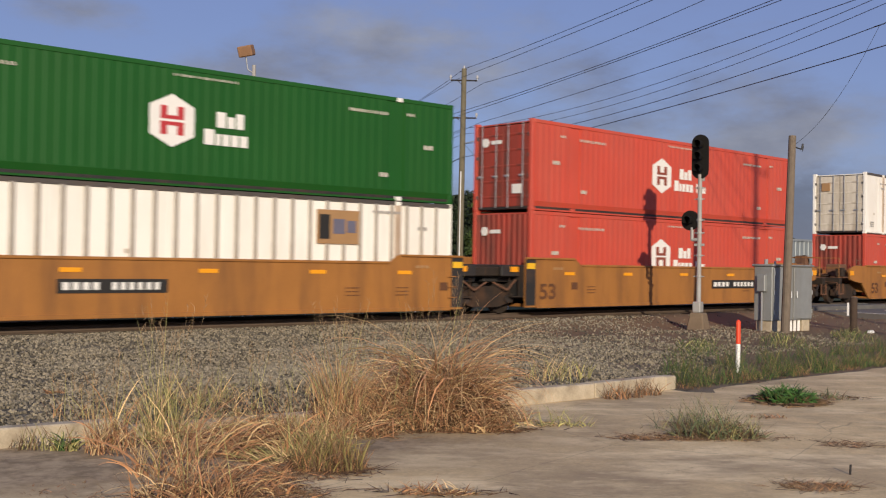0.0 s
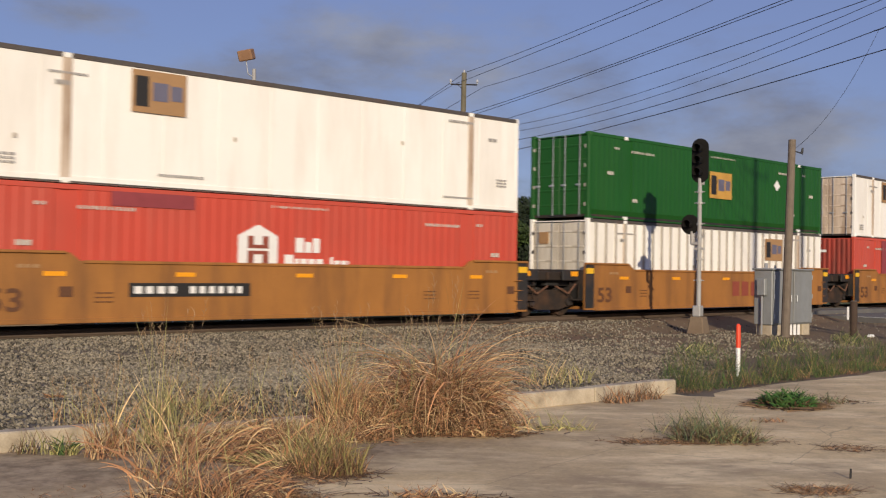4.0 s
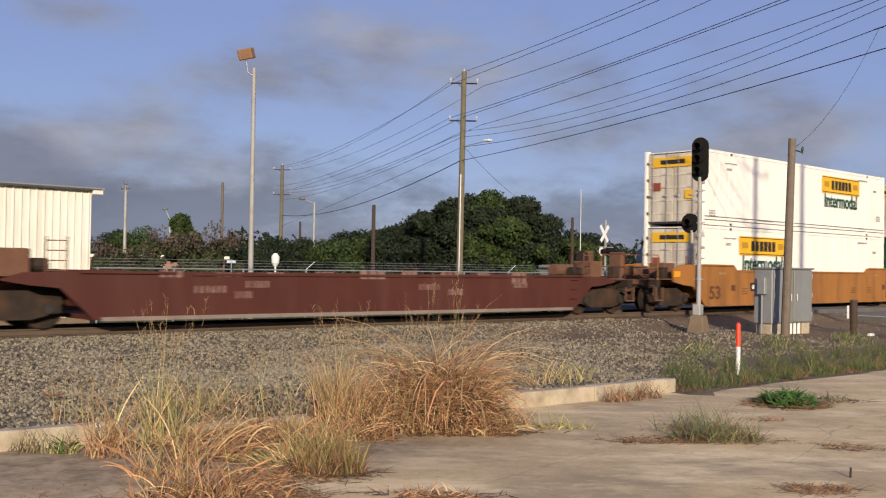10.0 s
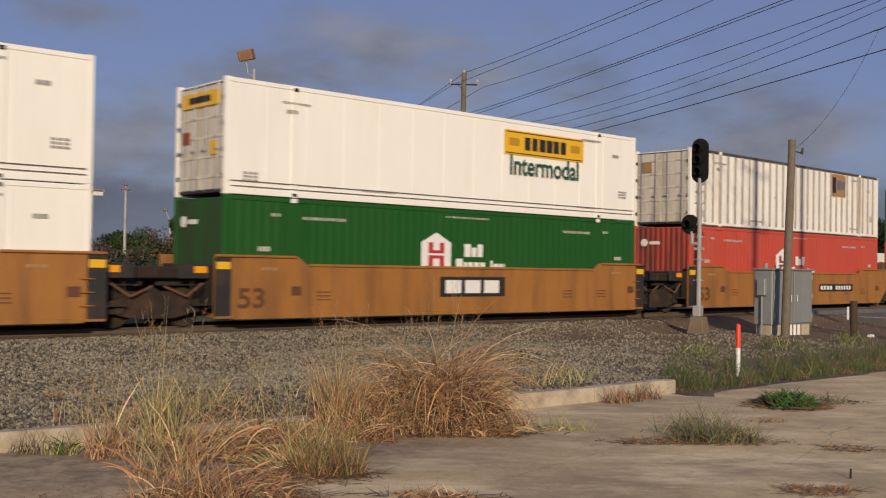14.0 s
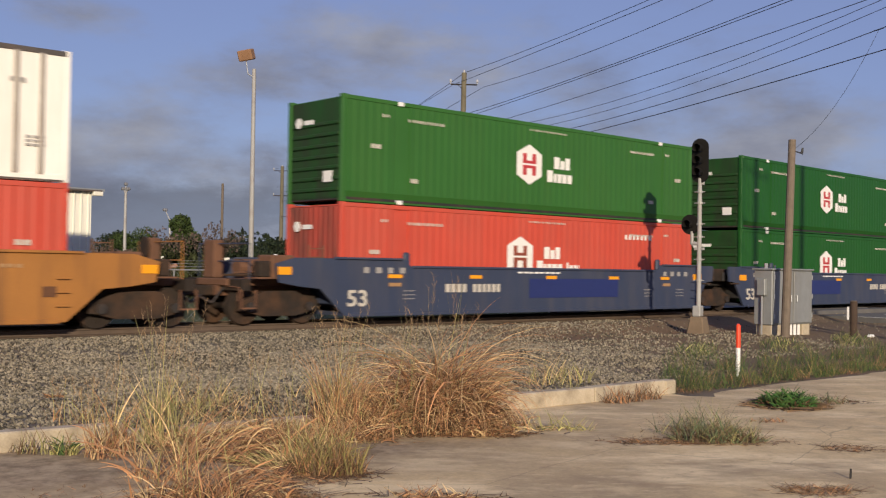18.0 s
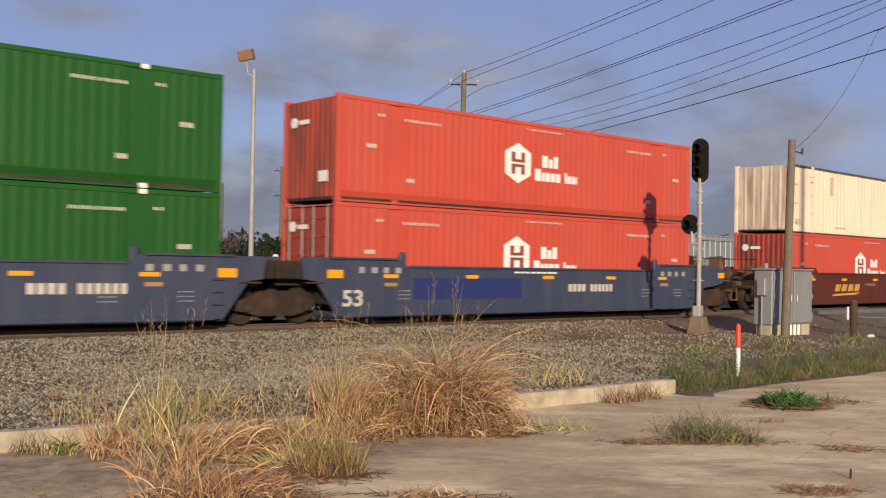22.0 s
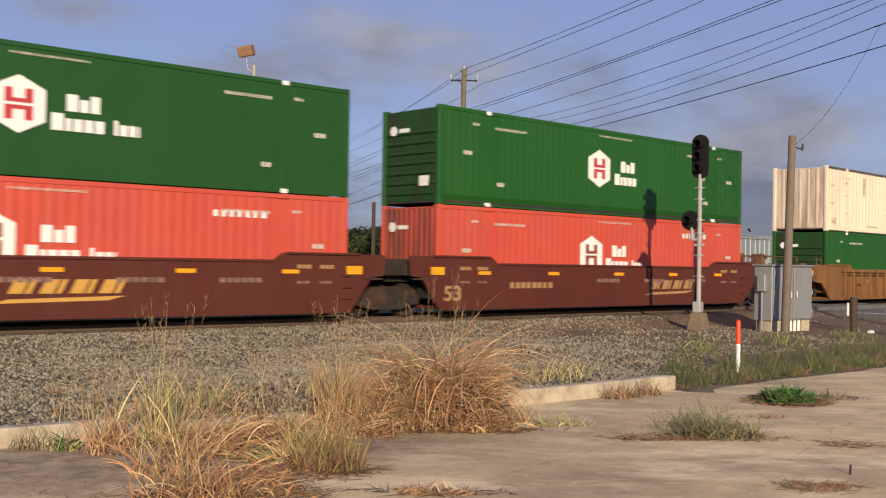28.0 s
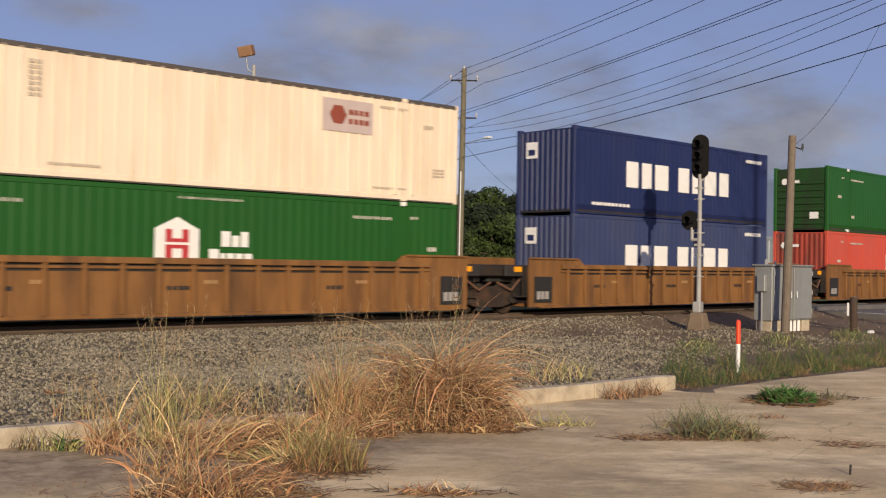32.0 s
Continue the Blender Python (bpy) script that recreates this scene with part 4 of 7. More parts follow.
def container(paint, side, end, label, length=16.15, seams=1.2, top_rail=None, low_rail=None, end_paint=None, post_paint=None):
    """A shipping container, its origin under the middle of its floor. side: corr, plain or ribbed; end: doors, slats, corr or panel."""
    c = tagged(empty("shipping_container"), label, "shipping container", group="containers on the train")
    end_paint = end_paint or paint
    h = length / 2
    turn = Matrix.Rotation(math.pi, 4, "Z")
    if side == "corr":
        mk = lambda: corrugated(length, -1.295, 0.325, 2.80)
    else:
        mk = lambda: plain_panel(length, -1.30, 0.12, 2.80, seams, 0.024 if seams < 0.5 else 0.008)
    for m in (Matrix.Identity(4), turn):
        shared_part(("side", side, length, seams), mk, paint, "side_panel", c, m)
        if side == "corr":
            shared_part(("crail", length), lambda: leaning_rail(h), low_rail or paint, "bottom_rail", c, m)
        else:
            shared_part(("brail", length), lambda: boxes((-h + 0.1, -1.31, 0.012, h - 0.1, -1.22, 0.17), bevel=0.01), low_rail or paint, "bottom_rail", c, m)
        shared_part(("trail", length), lambda: boxes((-h + 0.1, -1.31, 2.77, h - 0.1, -1.22, 2.885), bevel=0.01), top_rail or paint, "top_rail", c, m)
    shared_part(("roof", length), lambda: boxes((-h + 0.05, -1.25, 2.80, h - 0.05, 1.25, 2.835)), paint, "roof", c)
    shared_part(("floor", length), lambda: boxes((-h + 0.05, -1.25, 0.06, h - 0.05, 1.25, 0.14)), "black", "floor", c)
    pole = lambda: boxes((-0.07, -0.07, 0.10, 0.07, 0.07, 2.80), bevel=0.012)
    cast = lambda: boxes((-0.09, -0.085, 0.0, 0.09, 0.085, 0.118), bevel=0.014)
    for sx in (-1, 1):
        for sy in (-1, 1):
            shared_part("post", pole, paint, "corner_post", c, Matrix.Translation((sx * (h - 0.07), sy * 1.225, 0)))
            for z in (0.0, 2.782):
                shared_part("cast", cast, paint, "corner_casting", c, Matrix.Translation((sx * (h - 0.09), sy * 1.215, z)))
    if length > 13:
        for sx in (-1, 1):
            if side != "corr":
                shared_part("liftpost", lambda: boxes((-0.11, -1.312, 0.12, 0.11, -1.29, 2.80), bevel=0.008), post_paint or paint, "lift_post", c, Matrix.Translation((sx * 6.06, 0, 0)))
            for z in (0.005, 2.765):
                shared_part("lcast", lambda: boxes((-0.10, -1.325, 0.0, 0.10, -1.22, 0.115), bevel=0.01), "mark_white" if paint.startswith("green") else paint, "lift_casting", c, Matrix.Translation((sx * 6.06, 0, z)))
    # ends
    shared_part("rear_end", lambda: boxes((-0.05, -1.17, 0.10, 0.0, 1.17, 2.82)), paint, "rear_end", c, Matrix.Translation((h - 0.02, 0, 0)))
    m = Matrix.Translation((-h, 0, 0))
    if end == "corr":
        shared_part("cend", end_corr, end_paint, "front_end", c, m)
    elif end == "slats":
        shared_part("pend", lambda: boxes((0.05, -1.17, 0.10, 0.10, 1.17, 2.82)), end_paint, "front_end", c, m)
        for k in range(7):
            shared_part("slat", lambda: boxes((0.0, -1.1, 0.0, 0.055, 1.1, 0.10), bevel=0.02), end_paint, "end_slat", c, m @ Matrix.Translation((0, 0, 0.30 + 0.30 * k)))
    elif end == "panel":
        shared_part("pend", lambda: boxes((0.05, -1.17, 0.10, 0.10, 1.17, 2.82)), end_paint, "front_end", c, m)
        for y in (-0.8, -0.4, 0.0, 0.4, 0.8):
            shared_part("endpost", lambda: boxes((0.02, -0.05, 0.12, 0.06, 0.05, 2.8), bevel=0.01), end_paint, "end_post", c, m @ Matrix.Translation((0, y, 0)))
    else:
        for sy in (-1, 1):
            d = shared_part("door", lambda: boxes((0.04, -0.575, 0.14, 0.09, 0.575, 2.76), bevel=0.012), end_paint, "door", c, m @ Matrix.Translation((0, sy * 0.585, 0)))
            for k in range(5):
                shared_part("doorrib", lambda: boxes((0.022, -0.53, 0.0, 0.045, 0.53, 0.07), bevel=0.01), end_paint, "door_rib", d, Matrix.Translation((0, 0, 0.42 + 0.5 * k)))
            for y in (-0.32, 0.32):
                shared_part("rod", lambda: tubes(((-0.005, 0, 0.10), (-0.005, 0, 2.82), 0.017), n=8), "steel", "lock_rod", d, Matrix.Translation((0, y, 0)))
                shared_part("cam", lambda: boxes((-0.03, -0.05, 1.10, 0.02, 0.16, 1.16), bevel=0.01), "steel", "door_handle", d, Matrix.Translation((0, y, 0)))
            for k in range(4):
                shared_part("hinge", lambda: boxes((0.0, -0.04, 0.0, 0.05, 0.06, 0.12), bevel=0.01), "trim_dark" if end_paint != paint else "rib", "hinge", d, Matrix.Translation((0, sy * 0.56, 0.4 + 0.65 * k)))
    if side == "ribbed":
        x = h - 0.62
        while x > -h + 0.4:
            shared_part("vrib", lambda: boxes((-0.062, -1.335, 0.15, 0.062, -1.285, 2.79), bevel=0.02), "rib", "side_post", c, Matrix.Translation((x, 0, 0)))
            x -= 0.54
    return c


def end_corr():
    prof, y = [], -1.155
    while y < 1.1:
        prof += [(y, 0.02), (y + 0.08, 0.02), (y + 0.115, 0.055), (y + 0.195, 0.055)]
        y += 0.231
    prof.append((1.155, 0.02))
    bm = shell(prof, 0.14, 2.79)
    bmesh.ops.transform(bm, verts=bm.verts, matrix=Matrix(((0, 1, 0, 0), (-1, 0, 0, 0), (0, 0, 1, 0), (0, 0, 0, 1))))
    return bm


SIDE = -1.315


def hexagon(c, x, z, r, inner, wide=0.62):
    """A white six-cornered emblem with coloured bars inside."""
    bm = bmesh.new()
    prism(bm, [(x, z - r), (x + wide, z - r * 0.55), (x + wide, z + r * 0.55), (x, z + r), (x - wide, z + r * 0.55), (x - wide, z - r * 0.55)], SIDE - 0.006, SIDE + 0.004)
    e = part("emblem", bm, "mark_white", c)
    for x0, x1, z0, z1 in ((-0.30, -0.13, -0.34, -0.03), (-0.30, -0.13, 0.03, 0.34), (0.13, 0.30, -0.34, -0.03), (0.13, 0.30, 0.03, 0.34), (-0.125, 0.125, -0.12, -0.03), (-0.125, 0.125, 0.03, 0.12)):
        part("emblem_bar", boxes((x + x0, SIDE - 0.012, z + z0, x + x1, SIDE - 0.007, z + z1)), inner, e)


def word_blocks(c, x0, z0, z1, widths, mat, gap=0.045, tall=(), name="lettering_block"):
    """Plain blocks in the place of a trade name, one for each letter; those numbered in tall stand higher."""
    x = x0
    for i, w in enumerate(widths):
        top = z1 if i in tall else z0 + (z1 - z0) * 0.74
        bm = boxes((x, SIDE - 0.006, z0, x + w, SIDE + 0.004, top), bevel=0.003)
        part(name, bm, mat, c)
        x += w + gap
    return x


def small_marks(c, length=16.15, mat="mark_pale", y=SIDE):
    """Line of small marks that such boxes carry: numbers, plates, a slogan line."""
    h = length / 2
    bars("slogan_bar", -h + 7.30, -h + 9.10, 2.62, 2.675, 16, mat, c, y=y, seed=2, gap=0.55)
    bars("number_bar", h - 3.75, h - 2.40, 2.35, 2.43, 15, mat, c, y=y, seed=4, gap=0.5)
    bars("number_bar", -h + 2.3, -h + 3.7, 2.35, 2.43, 15, mat, c, y=y, seed=6, gap=0.5)
    bars("size_bar", -h + 1.35, -h + 1.65, 2.40, 2.48, 3, mat, c, y=y, seed=13, gap=0.5)
    bars("size_bar", h - 1.75, h - 1.45, 2.40, 2.48, 3, mat, c, y=y, seed=14, gap=0.5)
    bars("size_bar", h - 1.13, h - 0.77, 1.51, 1.63, 4, mat, c, y=y, seed=8)
    bars("size_bar", h - 2.70, h - 2.40, 0.64, 0.76, 4, mat, c, y=y, seed=9)
    bars("size_bar", -h + 0.97, -h + 1.33, 1.51, 1.63, 4, mat, c, y=y, seed=10)
    bars("size_bar", -h + 2.40, -h + 2.70, 0.64, 0.76, 4, mat, c, y=y, seed=11)


def end_marks(c, length=16.15, mat="mark_white"):
    x = -length / 2
    part("end_emblem", tubes(((x + 0.012, 0.75, 2.25), (x - 0.012, 0.75, 2.25), 0.16), n=6), mat, c)
    part("end_bar", boxes((x - 0.004, 0.05, 2.18, x + 0.018, 0.5, 2.30)), mat, c)
    part("end_bar", boxes((x - 0.004, -0.85, 0.55, x + 0.018, -0.45, 0.85)), mat, c)


def hex_box(paint, side, end, label, inner, hx=6.92, second="ltd", tx=7.70):
    """The box with the six-cornered emblem and two lines of lettering."""
    c = container(paint, side, end, label, end_paint="red_dark_end" if paint == "red" else "green_dark_end")
    h = 16.15 / 2
    hexagon(c, hx - h, 1.55, 0.63, inner, 0.57)
    x = tx - h
    word_blocks(c, x + 0.33, 1.50, 1.88, (0.25, 0.20, 0.21), "mark_white", tall=(0, 2))
    word_blocks(c, x, 1.06, 1.44, (0.27, 0.13, 0.20, 0.20, 0.21), "mark_white", tall=(0,))
    if second == "ltd":
        word_blocks(c, x + 1.42, 1.06, 1.40, (0.09, 0.18, 0.16, 0.05), "mark_white", tall=(0,))
    small_marks(c)
    end_marks(c)
    return c


def square_emblem(c, x0, x1, z0, z1, plate, first="mark_black", second="mark_blue", y=SIDE):
    e = mark("emblem_panel", x0, x1, z0, z1, plate, c, y=y - 0.022)
    w, d = x1 - x0, z1 - z0
    mark("emblem_bar", x0 + 0.06 * w, x0 + 0.30 * w, z0 + 0.14 * d, z1 - 0.14 * d, first, e, y=y - 0.03)
    mark("emblem_bar", x0 + 0.38 * w, x0 + 0.66 * w, z0 + 0.30 * d, z1 - 0.26 * d, second, e, y=y - 0.03)
    mark("emblem_bar", x0 + 0.71 * w, x0 + 0.92 * w, z0 + 0.34 * d, z1 - 0.30 * d, second, e, y=y - 0.03)


def smooth_marks(c, mat="mark_grey"):
    h = 8.075
    bars("number_bar", h - 2.9, h - 1.9, 2.53, 2.60, 11, mat, c, y=SIDE, seed=3)
    bars("number_bar", -h + 1.6, -h + 2.5, 2.41, 2.46, 9, mat, c, y=SIDE, seed=5)
    bars("size_bar", -h + 1.75, -h + 2.1, 2.16, 2.26, 4, mat, c, y=SIDE, seed=7)
    bars("size_bar", h - 1.3, h - 0.95, 2.10, 2.20, 4, mat, c, y=SIDE, seed=8)
    bars("number_bar", h - 3.1, h - 1.9, 0.31, 0.36, 12, mat, c, y=SIDE, seed=9)
    for k in range(3):
        bars("stencil_bar", -h + 0.5, -h + 0.95, 0.35 + 0.09 * k, 0.40 + 0.09 * k, 3, mat, c, y=SIDE, seed=k)
        bars("stencil_bar", h - 0.95, h - 0.5, 0.75 + 0.09 * k, 0.80 + 0.09 * k, 3, mat, c, y=SIDE, seed=k + 4)
    bars("stencil_bar", -h + 4.2, -h + 5.4, 0.30, 0.36, 9, mat, c, y=SIDE, seed=12)


def yellow_sign_box(label, x0):
    """White box with a yellow sign and the word Intermodal."""
    c = container("white_clean", "plain", "doors", label, end_paint="shaded_dull_white")
    h = 8.075
    p = mark("sign_panel", x0 - h, x0 + 3.7 - h, 1.80, 2.56, "mark_yellow", c, y=SIDE)
    mark("sign_edge", x0 - h + 0.05, x0 + 3.65 - h, 1.84, 1.87, "mark_black", p, y=SIDE - 0.008)
    mark("sign_edge", x0 - h + 0.05, x0 + 3.65 - h, 2.49, 2.52, "mark_black", p, y=SIDE - 0.008)
    bars("sign_bar", x0 - h + 0.9, x0 - h + 2.9, 1.98, 2.38, 6, "mark_black", p, y=SIDE - 0.008, seed=2, gap=0.22)
    for a in (0.2, 3.05):
        mark("sign_bar", x0 - h + a, x0 - h + a + 0.45, 2.08, 2.32, "mark_mustard", p, y=SIDE - 0.008)
    bm = lettering("Intermodal", 0.86)
    k = 3.25 / max(v.co.x for v in bm.verts)
    bmesh.ops.scale(bm, verts=bm.verts, vec=(k, 1, 1))
    bmesh.ops.translate(bm, verts=bm.verts, vec=(x0 - h + 0.22, SIDE - 0.004, 1.20))
    part("lettering", bm, "mark_green", c)
    smooth_marks(c)
    for z in (0.20, 0.33):
        mark("rub_rail", -h + 0.15, h - 0.15, z, z + 0.022, "trim_dark", c, y=SIDE - 0.006)
    for sx in (-6.06, 6.06):
        mark("lift_socket", sx - 0.07, sx + 0.07, 2.74, 2.83, "mark_black", c, y=SIDE - 0.016)
        mark("lift_socket", sx - 0.07, sx + 0.07, 0.03, 0.11, "mark_black", c, y=SIDE - 0.016)
    m = -h
    part("end_sign", boxes((m - 0.012, -0.95, 2.25, m + 0.02, 0.95, 2.62)), "mark_yellow", c)
    part("end_sign_bar", boxes((m - 0.018, -0.55, 2.35, m - 0.011, 0.55, 2.52)), "mark_black", c)
    part("placard", boxes((m - 0.012, -0.9, 1.0, m + 0.02, -0.55, 1.35)), "mark_yellow", c)
    part("placard", boxes((m - 0.012, 0.55, 1.35, m + 0.02, 0.9, 1.65)), "mark_dim", c)
    return c


M["mark_mustard"] = material("mustard_emblem", (0.45, 0.25, 0.02), 0.6, var=0.08)


def tan_emblem_box(side, label, ex, paint="white", end="doors", plate="mark_tan", z=(1.75, 2.73), ends="shaded_dull_white"):
    c = container(paint, side, end, label, seams=1.45, top_rail="trim_dark", end_paint=ends, post_paint="stained")
    square_emblem(c, ex - 8.075, ex + 1.37 - 8.075, z[0], z[1], plate)
    smooth_marks(c)
    mark("low_seam", -7.95, 7.95, 0.02, 0.055, "trim_dark", c, y=SIDE)
    part("end_patch", boxes((-8.075 - 0.012, 0.45, 2.05, -8.075 + 0.03, 0.85, 2.45)), "mark_tan", c)
    for k in range(3):
        mark("dent", -7.2 + k * 5.3, -7.12 + k * 5.3, 0.9 + 0.4 * k, 1.0 + 0.4 * k, "mark_soft", c, y=SIDE)
    return c


def cream_box(label):
    c = container("cream", "plain", "panel", label, seams=0.36, top_rail="trim_dark", end_paint="stained")
    h = 8.075
    for sx in (-6.36, -5.76, 5.76, 6.36):
        part("side_ridge", boxes((sx - 0.07, -1.335, 0.17, sx + 0.07, -1.285, 2.77), bevel=0.02), "cream", c)
    for k in range(5):
        bars("stencil_bar", -7.75 + 1.4 * (k % 2), -7.35 + 1.4 * (k % 2), 0.42 + 0.4 * k, 0.47 + 0.4 * k, 3, "mark_soft", c, y=SIDE, seed=k)
    p = mark("faded_panel", 11.35 - h, 13.0 - h, 1.75, 2.62, "mark_mauve", c, y=SIDE)
    part("emblem", tubes(((11.85 - h, SIDE - 0.004, 2.2), (11.85 - h, SIDE - 0.012, 2.2), 0.28), n=6), "mark_dim", p)
    for k in range(2):
        bars("lettering_bar", 12.2 - h, 12.9 - h, 1.98 + 0.25 * k, 2.12 + 0.25 * k, 4, "mark_dim", p, y=SIDE - 0.008, seed=k)
    for k in range(2):
        for j in range(7):
            mark("number_bar", 3.75 - h + 0.16 * k, 3.86 - h + 0.16 * k, 1.75 + 0.12 * j, 1.83 + 0.12 * j, "mark_soft", c, y=SIDE)
    mark("low_seam", -7.9, 7.9, 0.018, 0.05, "trim_dark", c, y=SIDE)
    smooth_marks(c, "mark_soft")
    return c


M["mark_mauve"] = material("faded_mauve_panel", (0.50, 0.40, 0.37), 0.6, var=0.08)


def blue_box(label, paint="blue"):
    L = 12.19
    c = container(paint, "corr", "corr", label, length=L)
    h = L / 2
    x = 2.70 - h
    for w in ((0.80, 0.68, 0.92), (0.80, 0.70, 0.92, 0.76)):
        for i, v in enumerate(w):
            bm = boxes((x + 0.06, SIDE - 0.006, 1.02, x + v - 0.06, SIDE + 0.004, 1.92), bevel=0.003)
            part("lettering_block", bm, "mark_white", c)
            x += v + 0.10
        x += 0.42
    bars("number_bar", h - 1.7, h - 0.5, 2.45, 2.58, 9, "mark_white", c, y=SIDE, seed=3)
    bars("number_bar", 0.9 - h, 3.0 - h, 0.32, 0.42, 10, "mark_white", c, y=SIDE, seed=4)
    for sx in (-h + 0.5,):
        part("end_emblem", boxes((-h - 0.004, 0.35, 1.9, -h + 0.02, 0.85, 2.45)), "mark_white", c)
        part("end_emblem_bar", boxes((-h - 0.010, 0.45, 2.0, -h - 0.003, 0.75, 2.2)), "blue", c)
    return c


LOADS = []          # (thing, s at 0 s of its middle, height of its floor)
WELLS = []
WHEELS = []


def put(thing, start, floor, length=16.15, inset=0.0):
    LOADS.append((thing, start + inset + length / 2, floor))


def make_train():
    low, high = 0.35, 3.25
    green = lambda lab="green corrugated container with a white hexagon emblem", sec="short": hex_box("green", "corr", "slats", lab, "mark_red", hx=7.28, second=sec, tx=8.12)
    
    def red(end="corr", lab="red corrugated container with a white hexagon emblem", big=False):
        c = hex_box("red", "corr", end, lab, "mark_dim", second="ltd")
        if big:
            bars("number_bar", 8.075 - 4.0, 8.075 - 2.45, 2.24, 2.40, 7, "mark_white", c, y=SIDE, seed=5, gap=0.45)
        return c

    tan = "tan-yellow steel well car with "

    def well(start, colour, left, right, text, **kw):
        w = well_car(colour, left, right, text, WHEELS, **kw)
        WELLS.append((w, start + LEFT))
        return w

    # first tan-yellow set
    w = well(4.14, "yellow", "joint", "joint", tan + "orange reflectors and black number panel")
    number_plate(w, -3.5, -0.9)
    w = well(23.58, "yellow", "joint", "outer", tan + "black number panel and raised ends", truck_right=True)
    number_plate(w, 2.0, 5.15)
    put(green(), 4.14, high)
    c = tan_emblem_box("ribbed", "white ribbed container with a tan square emblem", 11.4, z=(1.65, 2.55))
    put(c, 4.14, low)
    put(red("doors", "red corrugated container with locked end doors"), 23.65, high)
    put(red(), 23.65, low)
    # second tan-yellow set
    w = well(47.12, "yellow", "outer", "joint", tan + "sloped outer end and number panel")
    number_plate(w, -4.6, -1.45)
    w = well(66.66, "yellow", "joint", "joint", tan + "dull red lettering blocks on its side")
    for k in range(3):
        mark("lettering_block", 0.60 + k * 0.68, 1.10 + k * 0.68, 0.60, 1.16, "mark_dim", w)
    w = well(86.19, "yellow", "joint", "outer", tan + "black number panel and one outer end", truck_right=True)
    number_plate(w, 2.0, 5.15)
    put(tan_emblem_box("plain", "white smooth-sided container with a tan square emblem", 3.5), 47.12, high)
    c = red()
    mark("repaint_patch", 3.08 - 8.075, 5.16 - 8.075, 2.46, 2.79, "patch_red", c, y=SIDE)
    put(c, 47.12, low)
    c = container("green", "corr", "doors", "green corrugated container with a tan square emblem")
    square_emblem(c, 7.22 - 8.075, 8.76 - 8.075, 1.08, 2.09, "mark_gold", y=SIDE)
    bm = bmesh.new()
    x = 12.28 - 8.075
    prism(bm, [(x - 0.24, 1.86), (x, 1.63), (x + 0.24, 1.86), (x, 2.09)], SIDE - 0.006, SIDE + 0.004)
    part("placard", bm, "mark_white", c)
    small_marks(c)
    put(c, 66.66, high)
    put(tan_emblem_box("ribbed", "white ribbed container with a faded tan emblem", 11.36, z=(1.67, 2.55)), 66.66, low)
    put(tan_emblem_box("plain", "white smooth-sided container, rust-stained at its end", 3.02, ends="stained"), 86.19, high)
    c = red()
    mark("repaint_patch", 3.06 - 8.075, 4.95 - 8.075, 0.5, 2.79, "patch_red", c, y=SIDE)
    put(c, 86.19, low)
    # the empty brown car
    w = well(109.72, "brown", "outer", "outer", "empty oxide-brown well car with scuffed sides", truck_right=True, refl=False, number_colour="mark_dim", flat=True)
    rng = random.Random(3)
    for k in range(9):
        x = -6.5 + k * 1.45
        bars("faded_bar", x, x + rng.uniform(0.5, 1.0), 1.10 + rng.uniform(-0.1, 0.2), 1.20 + rng.uniform(0.08, 0.2), 3, "mark_faded", w, seed=k)
    for x, z, wide in ((-5.6, 0.80, 0.9), (-4.5, 0.66, 0.5), (-4.2, 0.92, 0.7), (1.4, 0.84, 0.8), (2.5, 0.70, 0.6), (5.2, 0.9, 0.6)):
        bars("chalk_mark", x, x + wide, z, z + 0.17, 6, "mark_faded", w, seed=int(x * 10) % 7, gap=0.5)
    # third tan-yellow set
    w = well(133.29, "yellow", "outer", "joint", tan + "plain sides and a sloped outer end", refl=False)
    number_plate(w, -4.76, -1.55)
    w = well(152.74, "yellow", "joint", "joint", tan + "black panel of white blocks", refl=False)
    p = mark("lettering_panel", -1.12, 1.52, 0.68, 1.26, "mark_black", w)
    for k in range(3):
        mark("lettering_block", -0.92 + k * 0.78, -0.30 + k * 0.78, 0.78, 1.16, "mark_white", p, y=-1.478)
    w = well(172.28, "yellow", "joint", "outer", tan + "plain sides and a number panel", truck_right=True, refl=False)
    number_plate(w, 1.8, 5.05)
    put(yellow_sign_box("white smooth container with yellow sign and green word", 9.64), 133.29, high)
    put(yellow_sign_box("white container with a yellow sign near its front", 2.71), 133.29, low)
    put(yellow_sign_box("white smooth container above a green one", 9.64), 152.74, high)
    put(hex_box("green", "corr", "corr", "green corrugated container with blotched repainted spots", "mark_red", second="ltd"), 152.74, low)
    put(tan_emblem_box("ribbed", "white ribbed container with a small square emblem", 11.24), 172.28, high)
    put(red(), 172.28, low)
    # the slate-blue set
    for i, (s, left, right) in enumerate(((195.75, "outer", "joint"), (215.35, "joint", "joint"), (234.92, "joint", "outer"))):
        w = well(s, "blue", left, right, "slate-blue well car with a deep blue side panel", truck_right=right == "outer", number_colour="mark_pale")
        px = (7.2, 4.0, 2.6)[i] - LEFT
        mark("blue_panel", px, px + 4.4, 0.62, 1.22, "panel_blue", w, y=-1.468)
        nx = (3.66, 11.5, 9.2)[i] - LEFT
        bars("number_bar", nx, nx + 0.9, 0.81, 1.05, 4, "mark_pale", w, seed=3, gap=0.3)
        bars("number_bar", nx + 1.1, nx + 2.3, 0.81, 1.05, 6, "mark_pale", w, seed=5, gap=0.3)
